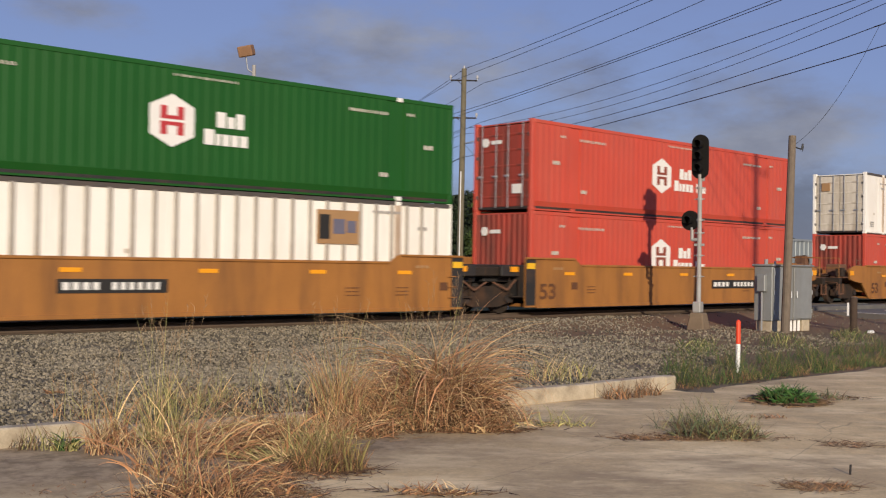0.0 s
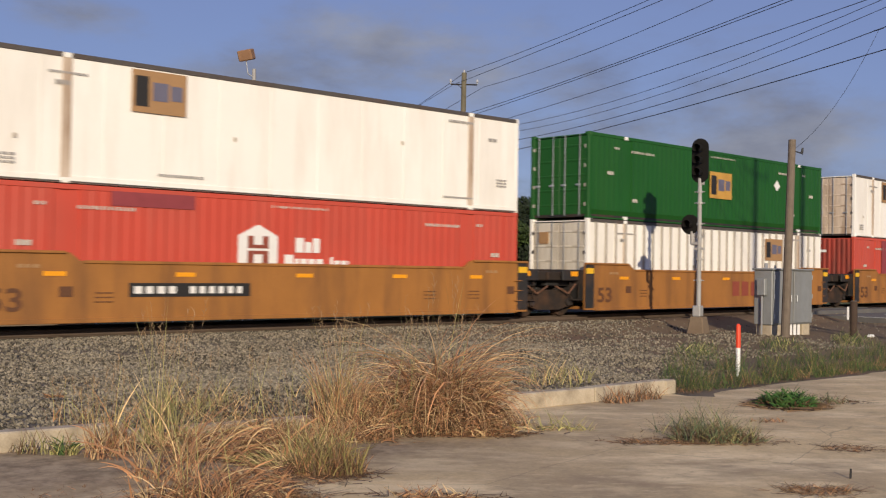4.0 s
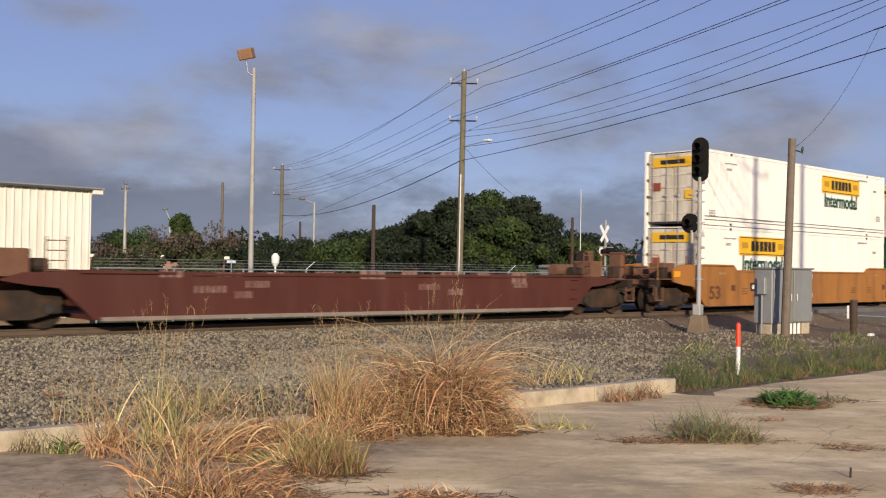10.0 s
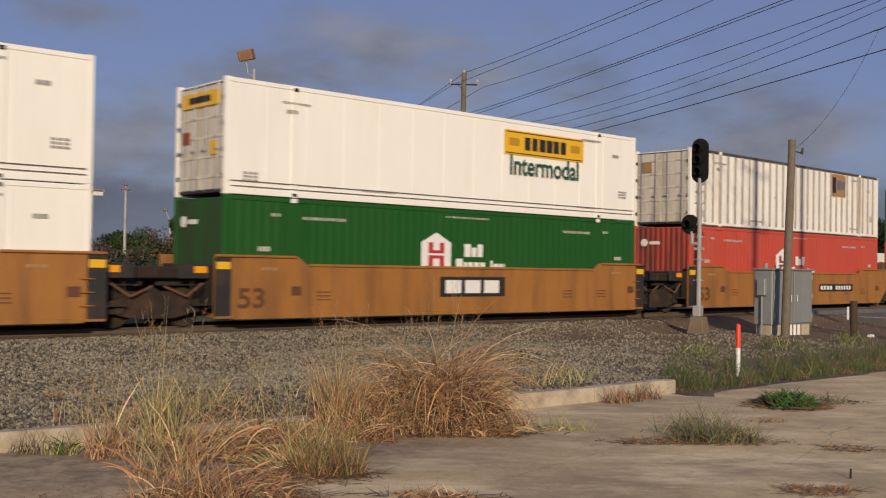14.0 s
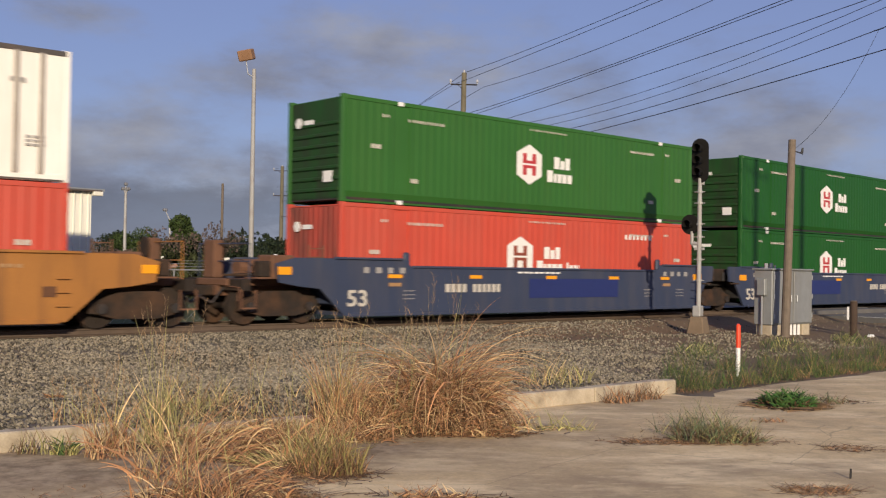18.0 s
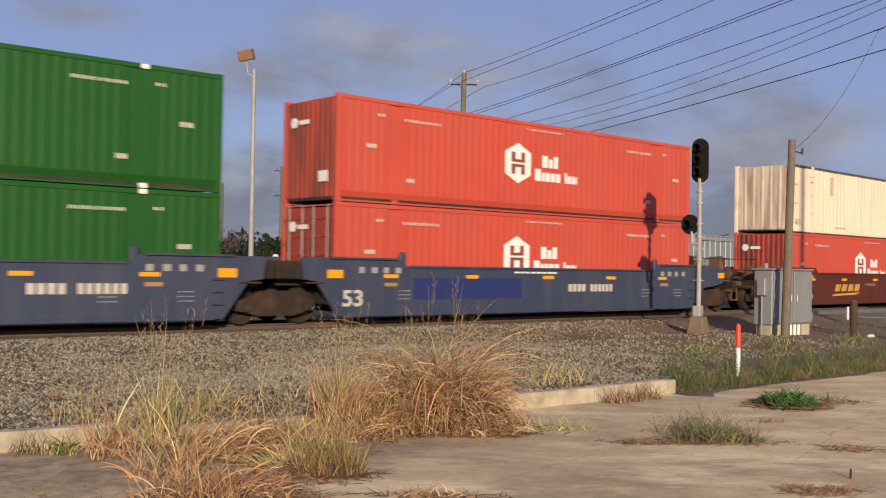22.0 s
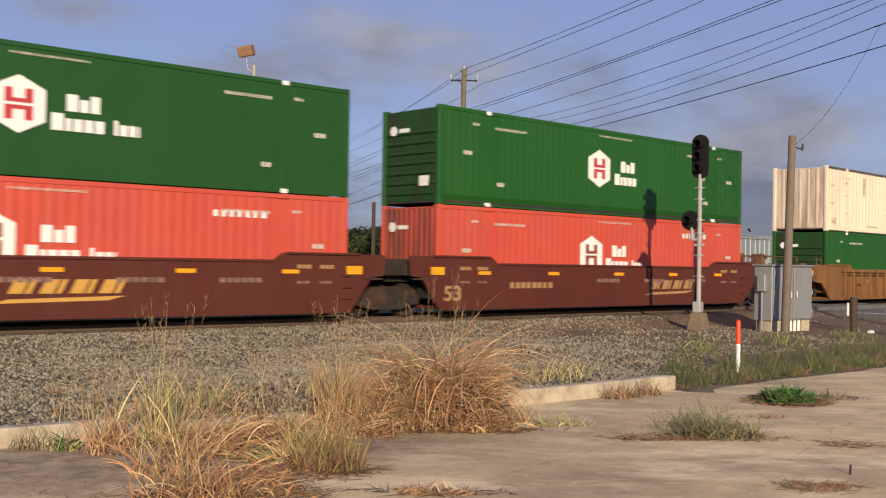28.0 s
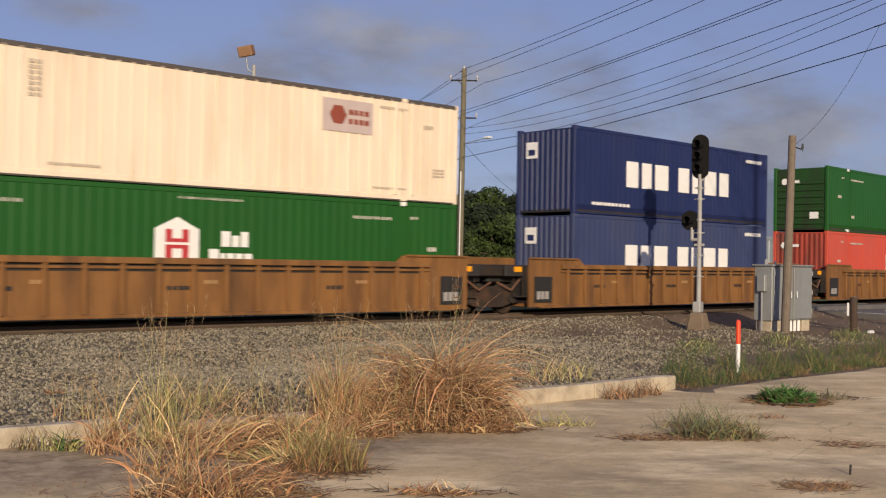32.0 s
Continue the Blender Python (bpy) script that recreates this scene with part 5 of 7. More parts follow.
        for k in range(4):
            bars("stencil_bar", -7.4 + k * 0.42, -7.15 + k * 0.42, 1.34, 1.50, 1, "mark_grey", w, seed=k)
            bars("stencil_bar", 6.1 + k * 0.42, 6.35 + k * 0.42, 1.34, 1.50, 1, "mark_grey", w, seed=k)
        bars("stencil_bar", -1.4, 0.6, 1.38, 1.43, 8, "mark_white", w, seed=7)
        for sx in (-6.0, 5.0, 6.9):
            for k in range(3):
                bars("stencil_bar", sx, sx + 0.45, 0.62 + k * 0.11, 0.65 + k * 0.11, 5, "mark_grey", w, seed=k, gap=0.5)
        for sx in (-7.2, 7.2):
            mark("reflector", sx - 0.22 + 0.9 * (1 if sx < 0 else -1), sx + 0.22 + 0.9 * (1 if sx < 0 else -1), 0.98, 1.08, "mark_tan", w)
        for sx in (-5.85, 5.85):
            part("guide_stop", boxes((sx - 0.12, -1.45, 1.53, sx + 0.12, -1.33, 1.93), bevel=0.05), paint_of("blue"), w)
    put(hex_box("green_light", "corr", "slats", "sun-faded green container with a white hexagon emblem", "mark_red", hx=7.28, second="short", tx=8.12), 195.75, high)
    put(red(big=True), 195.75, low)
    put(green(), 215.35, high)
    put(green(), 215.35, low)
    put(red("corr", "bright red corrugated container with a white emblem"), 234.92, high)
    put(red("doors", "red corrugated container in a slate-blue well"), 234.92, low)
    # the oxide-brown set
    for i, (s, left, right) in enumerate(((258.54, "outer", "joint"), (277.76, "joint", "joint"), (297.11, "joint", "outer"))):
        w = well(s, "brown", left, right, "oxide-brown well car with gold lettering blocks", truck_right=right == "outer", number_colour="mark_tan")
        gx = (3.64, 7.0, 9.73)[i] - LEFT
        gold = ("mark_gold", "mark_gold", "mark_tan")[i]
        for k in range(4):
            x = gx + 0.30 + k * 0.66
            for dx, wide, z0, z1 in ((0.0, 0.30, 0.74, 1.05), (0.36, 0.12, 0.74, 1.05)):
                bm = bmesh.new()
                prism(bm, [(x + dx + (z - 0.74) * 0.5 + e, z) for e, z in ((0, z0), (wide, z0), (wide, z1), (0, z1))], -1.471, -1.461)
                part("lettering_block", bm, gold, w)
        bm = bmesh.new()
        prism(bm, [(gx, 0.53), (gx + 2.5, 0.58), (gx + 2.9, 0.68), (gx + 0.3, 0.62)], -1.471, -1.461)
        part("lettering_line", bm, gold, w)
        for sx in (-7.3, -6.6, 6.4, 7.1):
            bars("stencil_bar", sx, sx + 0.45, 1.34, 1.44, 3, "mark_tan", w, seed=4)
            bars("stencil_bar", sx, sx + 0.40, 0.95, 1.02, 3, "mark_faded", w, seed=6)
        if i:
            bars("stencil_bar", -5.2, -3.2, 0.80, 0.98, 8, "mark_tan", w, seed=9, gap=0.35)
        for k in range(3):
            bars("stencil_bar", -1.0 + k * 2.6, 0.2 + k * 2.6, 0.98, 1.10, 6, "mark_faded", w, seed=k)
    put(cream_box("aged cream container with a faded mauve emblem panel"), 258.54, high)
    c = red()
    mark("repaint_patch", 11.0 - 8.075, 11.9 - 8.075, 2.36, 2.70, "patch_red", c, y=SIDE)
    put(c, 258.54, low)
    c = hex_box("green_dark", "plain", "panel", "dark green smooth container with a white diamond placard", "mark_red", hx=7.5, tx=8.2)
    bm = bmesh.new()
    x = 6.1 - 8.075
    prism(bm, [(x - 0.2, 1.86), (x, 1.66), (x + 0.2, 1.86), (x, 2.06)], SIDE - 0.006, SIDE + 0.004)
    part("placard", bm, "mark_white", c)
    put(c, 277.76, high)
    put(red(big=True), 277.76, low)
    put(green(), 297.11, high)
    put(red(big=True), 297.11, low)
    # the ribbed tan-yellow set
    w = well(320.51, "tan", "outer", "joint", "ribbed tan-yellow well car with black end panels", ribbed=True, refl=False)
    w = well(339.93, "tan", "joint", "joint", "ribbed tan-yellow well car under blue containers", ribbed=True, refl=False)
    w = well(359.4, "tan", "joint", "outer", "ribbed tan-yellow well car with a red load", ribbed=True, refl=False, truck_right=True)
    put(cream_box("pale cream container above a green one"), 320.51, high)
    put(green("green corrugated container in a ribbed well"), 320.51, low)
    put(blue_box("dark blue container with large white letter blocks"), 339.93, high, 12.19, 1.98)
    put(blue_box("faded blue container with large white letter blocks", "blue_faded"), 339.93, low, 12.19, 1.98)
    put(green("green corrugated container at the end of view"), 359.4, high)
    put(red(), 359.4, low)


def paint_of(colour):
    return "well_" + colour


M["mark_faded"] = material("worn_white_stencil", (0.22, 0.13, 0.105), 0.8, var=0.4, scale=6, dirt=(0.09, 0.035, 0.025), dirt_amount=0.9, dirt_scale=5.0)
make_train()

# ---- lineside things ----


def make_signal():
    x, y, z = 27.3, 18.65, -0.33
    s = tagged(empty("railway_signal", Matrix.Translation((x, y, z)) @ Matrix.Rotation(radians(-76), 4, "Z")), "tall railway signal mast with two black heads", "railway signal")
    bm = boxes((-0.28, -0.31, -0.1, 0.28, 0.31, 0.46), bevel=0.04)
    for v in bm.verts:
        if v.co.z > 0.3:
            v.co.x, v.co.y = v.co.x * 0.74, v.co.y * 0.70
    part("foundation", bm, "old_concrete", s)
    part("base_box", boxes((-0.13, -0.22, 0.46, 0.13, 0.10, 0.80), bevel=0.03), "alu", s)
    part("mast", tubes(((0, 0, 0.46), (0, 0, 4.75), 0.075, 0.065), n=12), "alu", s)
    for zz in (1.55, 2.2, 2.9, 3.3, 3.95, 4.3):
        part("step_collar", tubes(((0, 0, zz), (0, 0, zz + 0.06), 0.10), ((-0.17, 0, zz + 0.03), (0.17, 0, zz + 0.03), 0.016), n=10), "alu", s)
    # upper head: three lamps under hoods; the heads face down the line
    def head(cx, cz, lamps, r):
        half_h = 0.19 * lamps + 0.10
        bm = bmesh.new()
        pts = []
        n = 10
        for i in range(n + 1):
            a = math.pi * i / n
            pts.append((cx + r * math.cos(a), cz + half_h - r + r * math.sin(a) + 0.02))
        for i in range(n + 1):
            a = math.pi + math.pi * i / n
            pts.append((cx + r * math.cos(a), cz - half_h + r + r * math.sin(a) - 0.02))
        prism(bm, pts, -0.04, 0.04)
        h = part("backplate", bm, "hood", s)
        part("lamp_case", boxes((cx - 0.15, 0.04, cz - half_h + 0.12, cx + 0.15, 0.34, cz + half_h - 0.12), bevel=0.03), "hood", h)
        for k in range(lamps):
            lz = cz + (k - (lamps - 1) / 2) * 0.37
            bm = bmesh.new()
            m = 12
            ring = []
            for yy, rr in ((-0.05, 0.125), (-0.36, 0.135)):
                ring.append([bm.verts.new((cx + rr * math.cos(i * math.pi * 1.5 / m - math.pi * 0.25), yy, lz + rr * math.sin(i * math.pi * 1.5 / m - math.pi * 0.25))) for i in range(m + 1)])
            for i in range(m):
                bm.faces.new((ring[0][i], ring[0][i + 1], ring[1][i + 1], ring[1][i]))
            hd = part("lamp_hood", bm, "hood", h)
            md = hd.modifiers.new("thick", "SOLIDIFY")
            md.thickness = 0.012
            part("lens", tubes(((cx, -0.045, lz), (cx, -0.06, lz), 0.11), n=16), "lens", h)
    head(0.0, 5.30, 3, 0.26)
    part("head_clamp", boxes((-0.09, 0.04, 4.55, 0.09, 0.2, 4.72), bevel=0.02), "alu", s)
    head(-0.30, 3.32, 1, 0.27)
    bm = bmesh.new()
    tube(bm, (0, 0, 2.72), (-0.24, 0, 2.72), 0.055)
    tube(bm, (-0.24, 0, 2.70), (-0.24, 0, 3.10), 0.055)
    part("bracket", bm, "alu", s)
    part("ladder_clip", boxes((-0.16, -0.05, 2.52, 0.16, 0.05, 2.60), bevel=0.01), "alu", s)


make_signal()


def make_cabinet():
    c = tagged(empty("relay_cabinet", Matrix.Translation((28.6, 16.9, -0.38))), "grey metal lineside relay cabinet on a concrete base", "equipment cabinet")
    part("body", boxes((0.0, 0.0, 0.30, 2.4, 0.62, 1.98), bevel=0.02), "cabinet", c)
    part("roof_cap", boxes((-0.05, -0.06, 1.98, 2.45, 0.68, 2.04), bevel=0.02), "cabinet", c)
    for k in range(2):
        d = part("door", boxes((0.06 + k * 1.18, -0.035, 0.34, 1.16 + k * 1.18, 0.0, 1.94), bevel=0.012), "cabinet", c)
        part("handle", boxes((1.0 + k * 0.34, -0.09, 1.0, 1.05 + k * 0.34, -0.03, 1.22), bevel=0.01), "steel", d)
        for z in (0.5, 1.1, 1.7):
            part("hinge", tubes(((0.07 + k * 2.26, -0.045, z), (0.07 + k * 2.26, -0.045, z + 0.14), 0.018), n=8), "steel", d)
    part("meter_box", boxes((-0.16, 0.16, 1.20, 0.0, 0.44, 1.72), bevel=0.02), "cabinet", c)
    part("meter_pipe", tubes(((-0.08, 0.3, 0.0), (-0.08, 0.3, 1.2), 0.03), n=8), "steel", c)
    part("vent_cap", tubes(((0.15, 0.3, 2.04), (0.15, 0.3, 2.2), 0.06), ((0.5, 0.2, 2.04), (0.5, 0.2, 2.14), 0.03), n=8), "steel", c)
    part("base_block", boxes((0.05, 0.04, -0.1, 0.62, 0.58, 0.30), bevel=0.02), "concrete", c)
    part("base_block", boxes((1.9, 0.04, -0.1, 2.35, 0.58, 0.30), bevel=0.02), "concrete", c)
    for k in range(5):
        x = 0.78 + k * 0.24
        part("conduit", tubes(((x, 0.1, -0.1), (x, 0.1, 0.30), 0.055), n=8), "plastic_white", c)


make_cabinet()


def round_pole(name, a, b, ra, rb, mat, label, category="utility pole"):
    bm = tubes((a, b, ra, rb), n=12)
    p = part(name, bm, mat)
    return tagged(p, label, category)


def make_short_pole():
    p = tagged(empty("service_pole"), "short weathered wooden service pole beside the cabinet", "utility pole")
    part("shaft", tubes(((28.42, 16.35, -0.6), (28.60, 16.28, 5.55), 0.135, 0.11), n=12), "wood_grey", p)
    part("insulator_hook", tubes(((28.66, 16.2, 5.2), (28.86, 16.12, 5.15), 0.02), ((28.86, 16.12, 5.15), (28.90, 16.10, 5.32), 0.03), n=8), "wire", p)
    pts = [(28.9 - 0.05 * math.sin(i * 0.5), 16.08, 5.25 - 0.16 * math.sin(i * 0.52)) for i in range(7)]
    bm = bmesh.new()
    for a, b in zip(pts, pts[1:]):
        tube(bm, a, b, 0.012, n=6)
    part("wire_loop", bm, "wire", p)


make_short_pole()


def make_marker():
    m = tagged(empty("cable_marker", Matrix.Translation((18.42, 11.63, -0.55))), "red and white plastic buried-cable marker post in grass", "marker post")
    part("lower_tube", tubes(((0, 0, -0.1), (0, 0, 0.55), 0.045), n=12), "plastic_white", m)
    part("upper_tube", tubes(((0, 0, 0.55), (0, 0, 1.0), 0.047), ((0, 0, 1.0), (0, 0, 1.035), 0.047, 0.02), n=12), "marker_red", m)


make_marker()


def make_bollard():
    b = tagged(empty("wooden_post", Matrix.Translation((31.2, 15.6, -0.45))), "short dark wooden post with a pale top", "post")
    part("shaft", tubes(((0, 0, -0.1), (0, 0, 1.12), 0.118, 0.11), n=12), "wood_brown", b)
    part("cap", tubes(((0, 0, 1.12), (0, 0, 1.145), 0.12, 0.06), n=12), "wood_grey", b)
    part("tag_plate", boxes((-0.30, 0.05, 0.55, -0.20, 0.07, 0.95)), "plastic_white", b)


make_bollard()
tagged(part("pipe_stub", tubes(((10.56, 5.3, -0.66), (10.57, 5.3, -0.53), 0.012), n=8), "black"), "thin black steel stub in the concrete", "stub")
tagged(part("litter", boxes((31.55, 15.2, -0.46, 31.8, 15.35, -0.36), bevel=0.03), "plastic_white"), "crumpled pale litter beside the wooden post", "litter")

# ---- the level crossing road ----


def make_road():
    m0, m1 = 40.0, 47.5
    r = part("road", boxes((m0, 2.0, -0.66, m1, 21.6, -0.19)), "asphalt")
    tagged(r, "grey asphalt road up to the level crossing", "road", kind="structure")
    r2 = part("road", boxes((m0, 26.2, -0.70, m1, 70.0, -0.22)), "asphalt")
    tagged(r2, "grey asphalt road beyond the tracks", "road", kind="structure")
    for x in (m0 + 0.15, m1 - 0.25, (m0 + m1) / 2):
        tagged(part("road_marking", boxes((x, 6.0, -0.19, x + 0.10, 20.5, -0.184)), "paint_line"), "white painted road line", "road marking", kind="structure")
    tagged(part("crossing_panel", boxes((m0, 21.75, -0.30, m1, 22.75, -0.03), (m0, 23.05, -0.30, m1, 24.35, -0.03), (m0, 24.65, -0.30, m1, 25.6, -0.03), bevel=0.01), "asphalt"),
           "grey crossing panels between the rails", "level crossing", kind="structure")


make_road()

# ---- pole line and wires ----


def cable(bm, a, b, sag, r, n=18):
    """One hanging wire from a to b, swept as a single tube."""
    a, b = Vector(a), Vector(b)
    pts = [a.lerp(b, i / n) - Vector((0, 0, 4 * sag * (i / n) * (1 - i / n))) for i in range(n + 1)]
    side = (b - a).cross(Vector((0, 0, 1))).normalized()
    up = Vector((0, 0, 1))
    rings = [[bm.verts.new(p + (side * math.cos(k * math.tau / 5) + up * math.sin(k * math.tau / 5)) * r) for k in range(5)] for p in pts]
    for p, q in zip(rings, rings[1:]):
        for k in range(5):
            bm.faces.new((p[k], p[(k + 1) % 5], q[(k + 1) % 5], q[k]))
    bm.faces.new(rings[0][::-1])
    bm.faces.new(rings[-1])


def line_pole(base, top, arms, lean=(0, 0), r=0.15, mat="wood_green", label="tall wooden power pole with two crossarms", turn=40.0, half=0.72):
    """Returns the wire seats of its arms."""
    p = tagged(empty("power_pole"), label, "utility pole", group="power poles")
    bx, by, bz = base
    part("shaft", tubes((base, (bx + lean[0], by + lean[1], top), r, r * 0.72), n=12), mat, p)
    seats = []
    for z in arms:
        k = (z - bz) / (top - bz)
        cx, cy = bx + lean[0] * k, by + lean[1] * k
        d = Vector((math.cos(radians(-turn)), math.sin(radians(-turn)), 0))
        a, b = Vector((cx, cy, z)) - d * half, Vector((cx, cy, z)) + d * half
        bm = bmesh.new()
        tube(bm, a, b, 0.045, n=6)
        tube(bm, a.lerp(b, 0.25), Vector((cx, cy, z - 0.3)), 0.018, n=5)
        part("crossarm", bm, "black", p)
        for e in (a, b):
            part("insulator", tubes((e + Vector((0, 0, 0.03)), e + Vector((0, 0, 0.13)), 0.035), (e + Vector((0, 0, 0.13)), e + Vector((0, 0, 0.28)), 0.075, 0.05), n=8), "porcelain", p)
            seats.append(e + Vector((0, 0, 0.28)))
    tops = Vector((bx + lean[0], by + lean[1], top))
    part("top_insulator", tubes((tops, tops + Vector((0, 0, 0.16)), 0.06, 0.04), n=8), "porcelain", p)
    seats.append(tops + Vector((0, 0, 0.16)))
    return p, seats


def make_lines():
    p1, s1 = line_pole((37.97, 41.2, -0.8), 12.05, (11.42, 9.40), lean=(-0.12, -0.28), r=0.19)
    part("street_lamp_arm", tubes(((37.9, 40.95, 8.0), (38.35, 39.6, 8.25), 0.025), n=6), "steel", p1)
    part("street_lamp_head", boxes((38.2, 39.3, 8.2, 38.5, 39.75, 8.32), bevel=0.04), "plastic_white", p1)
    part("ground_conduit", tubes(((37.75, 41.0, -0.6), (37.75, 40.95, 6.5), 0.03), n=8), "plastic_white", p1)
    p0, s0 = line_pole((61.5, 95.3, -0.8), 12.2, (11.7, 9.0), r=0.24, half=0.9)
    p2, s2 = line_pole((24.75, 4.45, -0.8), 12.6, (12.0, 9.8), r=0.16, label="wooden power pole standing beside the yard")
    p3 = tagged(empty("power_pole"), "wooden pole at the edge of the yard", "utility pole", group="power poles")
    part("shaft", tubes(((28.65, 4.6, -0.8), (28.65, 4.6, 14.2), 0.16, 0.12), n=12), "wood_green", p3)
    wires = tagged(empty("overhead_wires"), "black overhead power and telephone wires", "wires")
    # from the pole beyond the track to the one beside the yard: ends, sag; then height and sag at the far pole
    spans = [((37.92, 40.98, 12.07), (24.79, 4.48, 12.53), 0.44, 11.89, 1.0), ((37.46, 41.41, 11.40), (24.33, 4.91, 11.61), 0.15, 11.94, 0.73), ((38.72, 40.29, 11.32), (25.59, 3.79, 12.96), 0.85, 11.70, 0.83),
             ((37.41, 41.49, 9.57), (24.28, 4.99, 10.31), 0.31, 9.9, 0.75), ((37.83, 41.13, 9.57), (24.70, 4.63, 10.34), 0.20, 9.37, 0.55), ((38.63, 40.41, 9.18), (25.5, 3.91, 9.97), 0.23, 9.50, 0.58),
             ((37.91, 41.07, 8.84), (24.78, 4.57, 10.28), 1.15, 9.2, 0.9), ((37.92, 41.07, 8.54), (24.79, 4.57, 10.09), 1.20, 8.4, 0.6), ((37.93, 41.07, 7.99), (24.80, 4.57, 9.27), 0.89, 5.57, 0.1),
             ((37.88, 41.13, 7.25), (24.75, 4.63, 8.12), 0.32, 6.78, 1.03)]
    for i, (a, b, sag, far_z, far_sag) in enumerate(spans):
        bm = bmesh.new()
        cable(bm, a, b, sag, 0.016 if i == 9 else 0.010 if i in (6, 7) else 0.013)
        part("wire", bm, "wire", wires)
        bm = bmesh.new()
        cable(bm, (a[0] + 23.6, a[1] + 54.3, far_z), a, far_sag, 0.026 if i == 9 else 0.012)
        part("wire", bm, "wire", wires)
    # the service drop, hung from the lowest cable but one
    bm = bmesh.new()
    cable(bm, (28.66, 16.2, 5.3), (27.95, 13.32, 8.31), 0.40, 0.007)
    part("wire", bm, "wire", wires)
    part("splice", tubes(((28.02, 13.5, 8.31), (27.88, 13.15, 8.32), 0.018), n=8), "wire", wires)
    bm = bmesh.new()
    cable(bm, (37.9, 40.9, 8.0), (56.9, 49.7, 4.9), 0.9, 0.010)
    part("wire", bm, "wire", wires)


make_lines()


def make_light_mast():
    m = tagged(empty("floodlight_mast"), "tall pale steel mast with a rusty floodlight", "floodlight")
    part("shaft", tubes(((22.2, 36.6, -0.8), (22.07, 36.42, 9.45), 0.115, 0.08), n=12), "alu", m)
    part("bracket", tubes(((22.05, 36.4, 9.1), (21.86, 36.55, 9.25), 0.03), ((21.86, 36.55, 9.25), (21.80, 36.6, 9.75), 0.03), n=8), "steel", m)
    bm = boxes((-0.30, -0.2, -0.22, 0.30, 0.22, 0.22), bevel=0.04)
    h = part("lamp_housing", bm, "lamp_box", m)
    h.matrix_basis = Matrix.Translation((21.80, 36.6, 10.0)) @ Euler((radians(15), radians(-8), radians(-55))).to_matrix().to_4x4()


make_light_mast()
for base, top, r, mat, lab in (((43.1, 55.4, -0.7), 5.6, 0.16, "wood_brown", "brown wooden pole before the trees"), ((56.9, 49.7, -0.7), 5.2, 0.13, "wood_brown", "dark wooden pole near the crossing"),
                               ((45.5, 79.9, -0.7), 8.5, 0.14, "wood_grey", "bare grey pole behind the shrubs"), ((50.6, 75.4, -0.7), 5.2, 0.12, "wood_brown", "thin dark pole before the wood"),
                               ((58.5, 50.3, -0.7), 7.4, 0.05, "steel", "thin steel antenna mast far off")):
    round_pole("pole", base, (base[0], base[1], top), r, r * 0.75, mat, lab)


def lamp_pole(x, y, top, r, label, heads):
    """A far lamp pole; heads: (offset across the view, rise, length of the arm's lamp)."""
    p = tagged(empty("lamp_pole"), label, "street lamp", group="far lamp poles")
    part("shaft", tubes(((x, y, -0.7), (x, y, top), r, r * 0.7), n=10), "alu", p)
    for off, rise, size in heads:
        e = Vector((x + 0.746 * off, y - 0.666 * off, top + rise))
        arm = part("arm", tubes(((x, y, top - 0.1), tuple(e), 0.035), n=6), "alu", p)
        part("lamp_head", boxes((e.x - size, e.y - size, e.z - 0.12, e.x + size, e.y + size, e.z + 0.10), bevel=0.05), "lamp_grey", arm)


M["lamp_grey"] = material("grey_lamp_casting", (0.20, 0.20, 0.21), 0.5, 0.2, var=0.1)
lamp_pole(30.5, 66.5, 6.2, 0.13, "pale lamp pole with two floodlights", ((-0.16, 0.30, 0.13), (0.16, 0.30, 0.13), (0.0, 0.62, 0.12)))
lamp_pole(37.6, 74.0, 4.9, 0.10, "thin pale pole with one arm lamp", ((-0.40, 0.75, 0.16),))
lamp_pole(51.5, 74.6, 6.9, 0.13, "pale thin lamp pole with a long arm", ((-1.05, 0.30, 0.22),))


def make_brick_house():
    """A low brick house, mostly hidden behind the shrubs."""
    b = tagged(empty("brick_house", Matrix.Translation((29.4, 69.8, 0)) @ Matrix.Rotation(radians(-14), 4, "Z")), "low peach-brick house behind the shrubs", "house")
    part("wall", boxes((0, 0, -0.8, 9.6, 6, 1.75), bevel=0.02), "brick_peach", b)
    part("roof", boxes((-0.3, -0.3, 1.75, 9.9, 6.3, 1.98), bevel=0.04), "shed_white", b)
    for x in (1.3, 4.2, 7.2):
        w = part("window", boxes((x, -0.03, 0.2, x + 1.0, 0.05, 1.3)), "shed_white", b)
        part("pane", boxes((x + 0.08, -0.045, 0.28, x + 0.92, -0.032, 1.22)), "lens", w)


M["sign_blue"] = material("pale_blue_sign", (0.42, 0.50, 0.60), 0.5, var=0.05)
M["brick_peach"] = material("peach_brick", (0.30, 0.165, 0.12), 0.9, var=0.18, scale=3, fine=30, bump=0.2, dirt=(0.26, 0.15, 0.11), dirt_amount=0.5)
make_brick_house()
b_ = tagged(empty("street_sign", Matrix.Translation((20.6, 35.4, 0)) @ Matrix.Rotation(radians(-25), 4, "Z")), "small pale street sign on a thin post", "sign")
part("post", tubes(((0, 0, -0.75), (0, 0, 1.66), 0.02), n=8), "steel", b_)
part("sign_blade", boxes((-0.17, -0.010, 1.52, 0.17, 0.010, 1.62), bevel=0.003), "sign_blue", b_)


